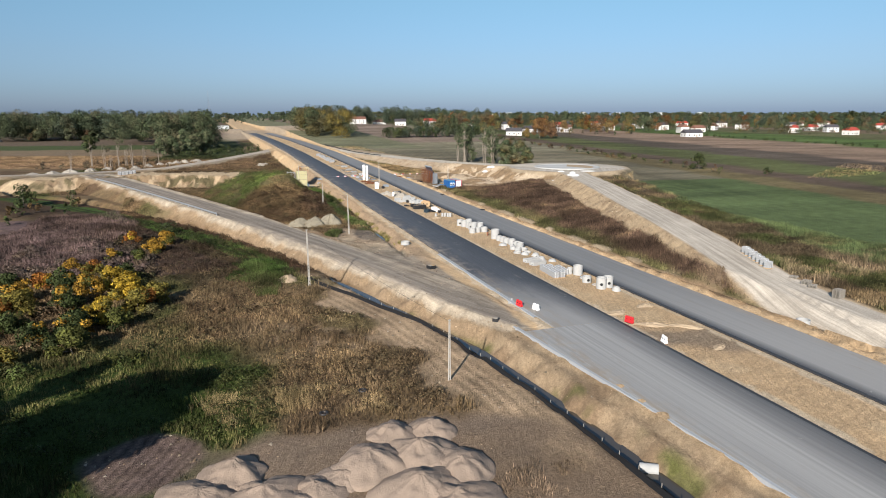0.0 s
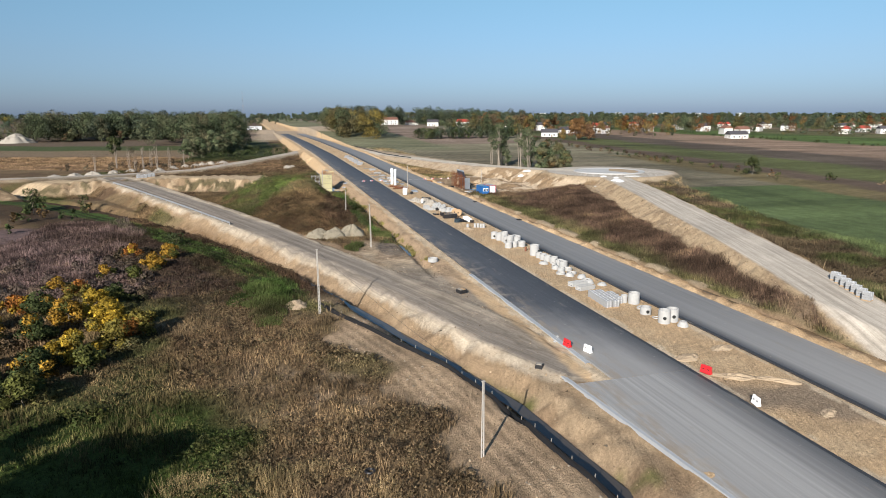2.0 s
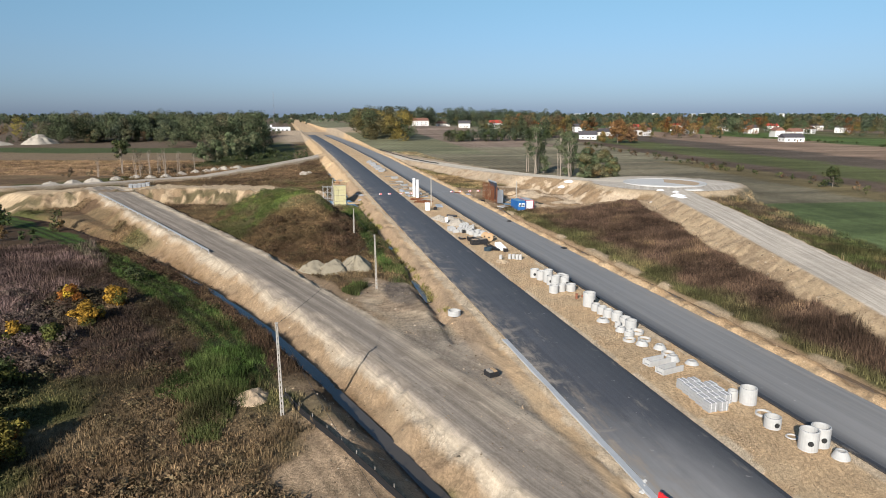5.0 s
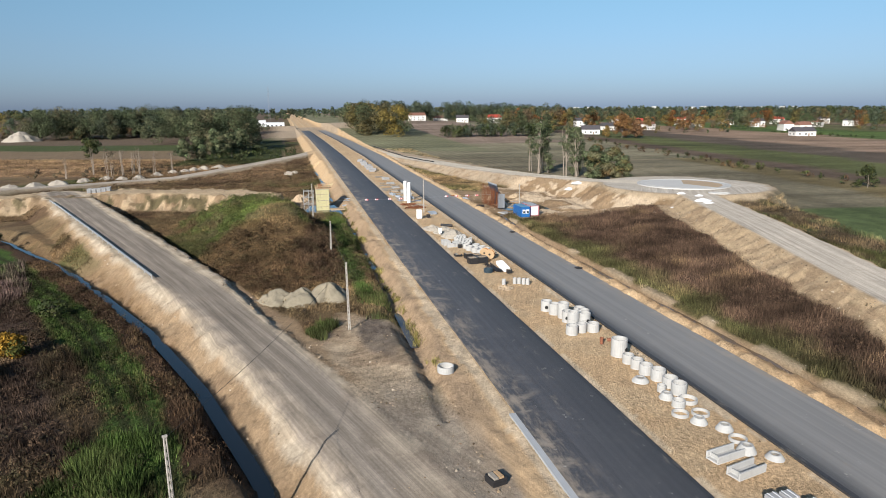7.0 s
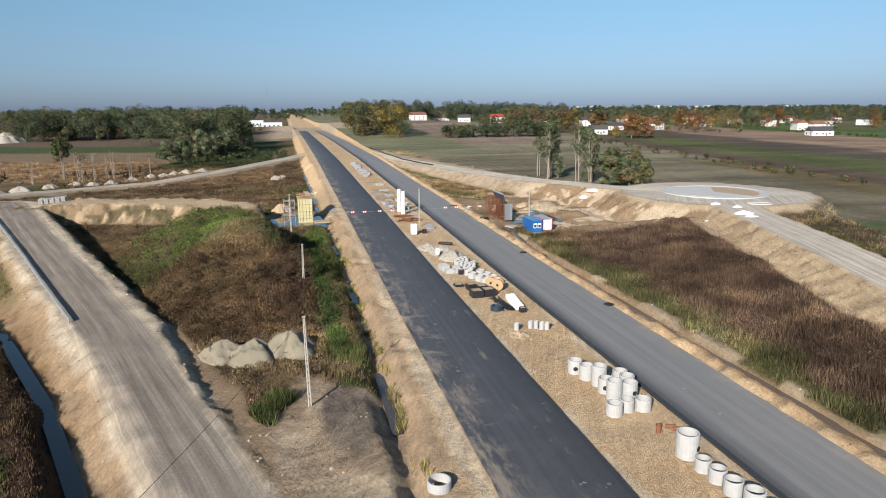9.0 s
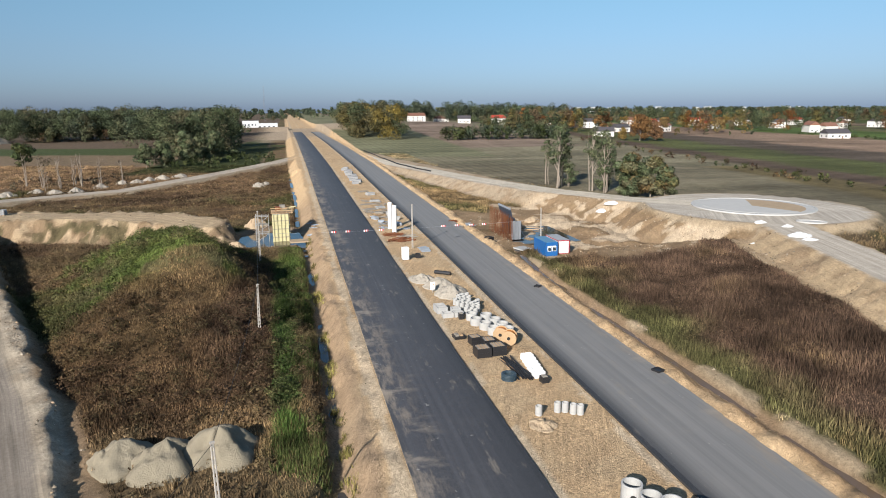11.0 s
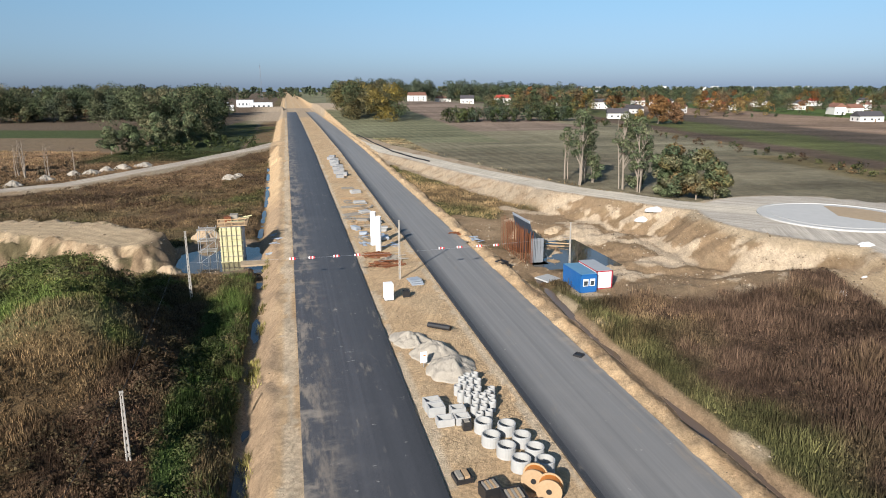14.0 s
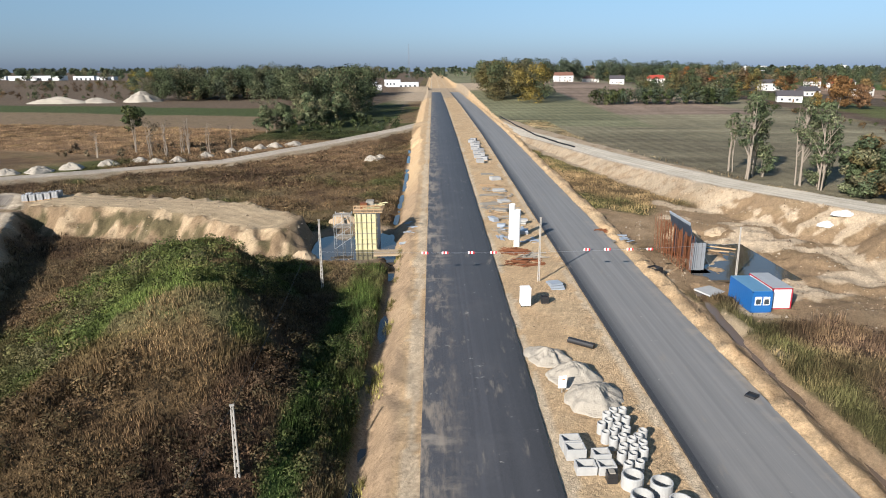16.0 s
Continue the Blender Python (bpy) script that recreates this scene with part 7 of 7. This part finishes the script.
bm = box(bmesh.new(), 0, 0, 0, 3.6, 2.4, 0.22, 0.03, (6, 4, 0))
solid("concrete_slab", bm, mat_concrete, 37.4, 239.6, gz(37.4, 239.6), 35, "pale broken concrete slab on the mud", "slab")


# ---- guard rail on the haul road ----
top = thing("guard_rail", 0, 0, 0, 0, "galvanised steel guard rail along the haul road", "guard rail")
g0, g1 = Vector((-42.7, 184.0)), Vector((-83.0, 267.5))
N = 22
pts = [g0.lerp(g1, k / N) for k in range(N + 1)]
rail_z = along(np.array([p.x for p in pts]), np.array([p.y for p in pts]), HAUL)[2]
for k, p in enumerate(pts):
    part("post", box(bmesh.new(), p.x, p.y, rail_z[k] - 0.5, 0.12, 0.12, 1.25), mat_steel, top)
for k, (p, q) in enumerate(zip(pts[:-1], pts[1:])):
    bm = bmesh.new()
    zp, zq = rail_z[k] + 0.45, rail_z[k + 1] + 0.45
    for dz in (0.0, 0.2):
        rod(bm, (p.x, p.y, zp + dz), (q.x, q.y, zq + dz), 0.11, None, 6)
    part("beam", bm, mat_steel, top)

# ---- tyres in the weeds ----
for x, y in ((-33.4, 65.0), (-28.6, 69.2)):
    bm = lathe(bmesh.new(), tuple((0.36 + 0.13 * math.cos(t * math.pi / 4), 0.13 + 0.12 * math.sin(t * math.pi / 4)) for t in range(8)), 20)
    solid("tyre", bm, mat_blackplastic, x, y, gz(x, y), 0, "old black tyre lying in the grass", "tyre", "old tyres")
bm = lathe(bmesh.new(), ((0.42, 0), (0.5, 0), (0.5, 1.6), (0.42, 1.6)), 18)
ob = solid("concrete_pipe", bm, mat_concrete, -8.2, 48.4, gz(-8.2, 48.4) + 0.5, 0, "short concrete pipe in the ditch", "concrete pipe")
ob.matrix_world = pose(-8.2, 48.4, gz(-8.2, 48.4) + 0.45, 90, 0, 60)


# ---- roundabout ----
def disc(name, r0, r1, z0, z1, mat, label, seg=64, a0=0, a1=360):
    bm = bmesh.new()
    n = max(4, int(seg * (a1 - a0) / 360))
    rows = []
    for k in range(n + 1):
        a = radians(a0 + (a1 - a0) * k / n)
        c, s = math.cos(a), math.sin(a)
        rows.append([bm.verts.new((r * c, r * s, z)) for r, z in ((r0, z0), (r0, z1), (r1, z1), (r1, z0))])
    for p, q in zip(rows[:-1], rows[1:]):
        for i in range(3):
            bm.faces.new((p[i], q[i], q[i + 1], p[i + 1]))
    return solid(name, bm, mat, ROUND[0], ROUND[1], ROUND[2], 0, label, name.split("_")[0], kind="structure")


mat_island = plain("pale_concrete_bed", (0.42, 0.415, 0.40), 0.9, 0, 0.12, 0.5)
disc("kerb_ring", 13.2, 13.6, -0.1, 0.28, mat_kerb, "round concrete kerb of the roundabout's island")
disc("apron_ring", 11.2, 13.2, -0.1, 0.16, mat_island, "pale concrete apron ring of the roundabout")
disc("island_bed", 0.01, 11.2, -0.1, 0.22, mat_island, "pale concrete bed on part of the island", a0=60, a1=290)
disc("sand_bed", 0.01, 11.2, -0.1, 0.19, mat_drysand, "sandy part of the roundabout's island", a0=-70, a1=60)


# ---- edge strip of the western carriageway ----
def edge_strip(name, pts, w, mat, label):
    bm = bmesh.new()
    rows = []
    for i, (x, y) in enumerate(pts):
        z = float(road_z(y)) - 0.03
        rows.append([bm.verts.new((x, y, z - 0.4)), bm.verts.new((x, y, z)), bm.verts.new((x + w, y, z)), bm.verts.new((x + w, y, z - 0.4))])
    for a, c in zip(rows[:-1], rows[1:]):
        for k in range(3):
            bm.faces.new((a[k], c[k], c[k + 1], a[k + 1]))
    return solid(name, bm, mat, 0, 0, 0, 0, label, "kerb", kind="structure")


mat_gutter = plain("grey_gutter_concrete", (0.33, 0.345, 0.36), 0.8, 0, 0.15, 1.0)
edge_strip("trim_gutter_north", ((-0.62, 84), (-0.62, 100), (-0.62, 127)), 0.6, mat_gutter, "grey concrete gutter along the asphalt's edge")
edge_strip("trim_gutter_south", ((-5.4, 84), (-4.6, 76), (-3.4, 62), (-2.2, 46), (-1.4, 30), (-0.9, 10)), 0.5, mat_gutter, "grey concrete gutter along the widened carriageway")


# ---- low black foil fences ----
mat_foil = plain("black_foil", (0.014, 0.014, 0.015), 0.6, 0, 0.2, 1.5, 0.4, 0.2)


def foil_fence(line, label, high=0.52):
    top = thing("foil_fence", 0, 0, 0, 0, label, "fence", "foil fences")
    pts = []
    for (ax, ay), (bx, by) in zip(line[:-1], line[1:]):
        k = max(2, int(math.hypot(bx - ax, by - ay) / 0.7))
        pts += [(ax + (bx - ax) * i / k, ay + (by - ay) * i / k) for i in range(k)]
    pts = np.array(pts)
    pts[:, 0] += 0.35 * fbm(pts[:, 1], pts[:, 0], 5, 311)
    zs = ground_z(pts[:, 0], pts[:, 1])
    bm = bmesh.new()
    rows = []
    for (x, y), z in zip(pts, zs):
        sag = 0.14 * float(value_noise(np.array([y]), np.array([x]), 2.2, 313)[0])
        rows.append([bm.verts.new((x + o, y, z + e)) for o, e in ((0.02, -0.15), (0.03 + sag, 0.58 * high), (0.05, high + sag), (0.0, high + sag), (-0.02 + sag, 0.58 * high), (-0.25, -0.12))])
    for a, c in zip(rows[:-1], rows[1:]):
        for k in range(5):
            bm.faces.new((a[k], a[k + 1], c[k + 1], c[k]))
    part("foil", bm, mat_foil, top, "sagging black plastic foil")
    for (x, y), z in list(zip(pts, zs))[::4]:
        part("stake", box(bmesh.new(), x + 0.09, y, z - 0.2, 0.06, 0.06, high + 0.53, 0.008), mat_greywood, top)


foil_fence(((-28.2, 116), (-27.2, 113.4), (-23.2, 104.9), (-19.4, 95.3), (-15.4, 86.6), (-13.2, 77.3), (-12.2, 67.3), (-11.3, 62.1), (-10.7, 56.5), (-10.5, 51.2), (-10.4, 44.1), (-10.3, 34), (-10.3, 24)), "low black foil fence on short wooden stakes beside the ditch")
foil_fence(((35.0, 495.7), (37.5, 444.1), (39.9, 405.8), (43.1, 381.4), (46.3, 365.5)), "low black foil fence between the field and the ramp", 0.45)

# low ridges of dry sand where a track crosses the median
for i, (x, y, r, h, q, rz) in enumerate(((13.4, 76.5, 2.6, 0.45, 0.4, -30), (17.4, 74.2, 2.4, 0.4, 0.35, -35), (12.2, 82.5, 1.8, 0.35, 0.6, 0), (18.2, 84.0, 2.0, 0.3, 0.5, 20), (16.6, 66.5, 1.6, 0.3, 0.5, 40))):
    heap("sand_mound", x, y, r, h, mat_drysand, 331 + i, "low ridge of dry yellow sand beside the carriageway", group="low sand ridges", squash=q, rz=rz)

# kerbed splitter island where the ramp meets the roundabout
bm = bmesh.new()
prof = [(0.0, 0.14), (0.86, 0.14), (0.87, 0.26), (1.0, 0.26), (1.0, -0.1)]
rings = []
for r, z in prof:
    rings.append([bm.verts.new((2.8 * r * math.cos(2 * math.pi * k / 40) * (1 + 0.18 * math.sin(2 * math.pi * k / 40)), 1.9 * r * math.sin(2 * math.pi * k / 40), z)) for k in range(40)] if r else [bm.verts.new((0, 0, z))])
for k in range(40):
    bm.faces.new((rings[0][0], rings[1][k], rings[1][(k + 1) % 40]))
for a, c in zip(rings[1:-1], rings[2:]):
    for k in range(40):
        bm.faces.new((a[k], c[k], c[(k + 1) % 40], a[(k + 1) % 40]))
solid("kerb_splitter", bm, mat_island, 94.8, 227.2, 6.0, -35, "pale kerbed splitter island beside the roundabout", "traffic island", kind="structure")

# spoil beside the pole at the ditch, and short lengths of clay pipe beside the rings
heap("sand_mound", -31.5, 116.5, 2.2, 1.0, mat_drysand, 341, "small heap of pale spoil beside the utility pole")
mat_clay = plain("red_clay_pipe", (0.19, 0.075, 0.042), 0.7, 0, 0.2, 3.0, 0.2)
for x, y, up in ((16.8, 142.2, True), (17.9, 142.8, False), (18.3, 142.2, False)):
    bm = lathe(bmesh.new(), ((0.17, 0), (0.21, 0), (0.21, 0.7), (0.24, 0.72), (0.24, 0.85), (0.17, 0.85)), 16)
    ob = solid("clay_pipe", bm, mat_clay, x, y, ring_on(0, x, y), 0, "short red-brown clay pipe on the sandy median", "clay pipe", "clay pipes")
    if not up:
        ob.matrix_world = pose(x, y, ring_on(0.24, x, y), 90, 0, 70)
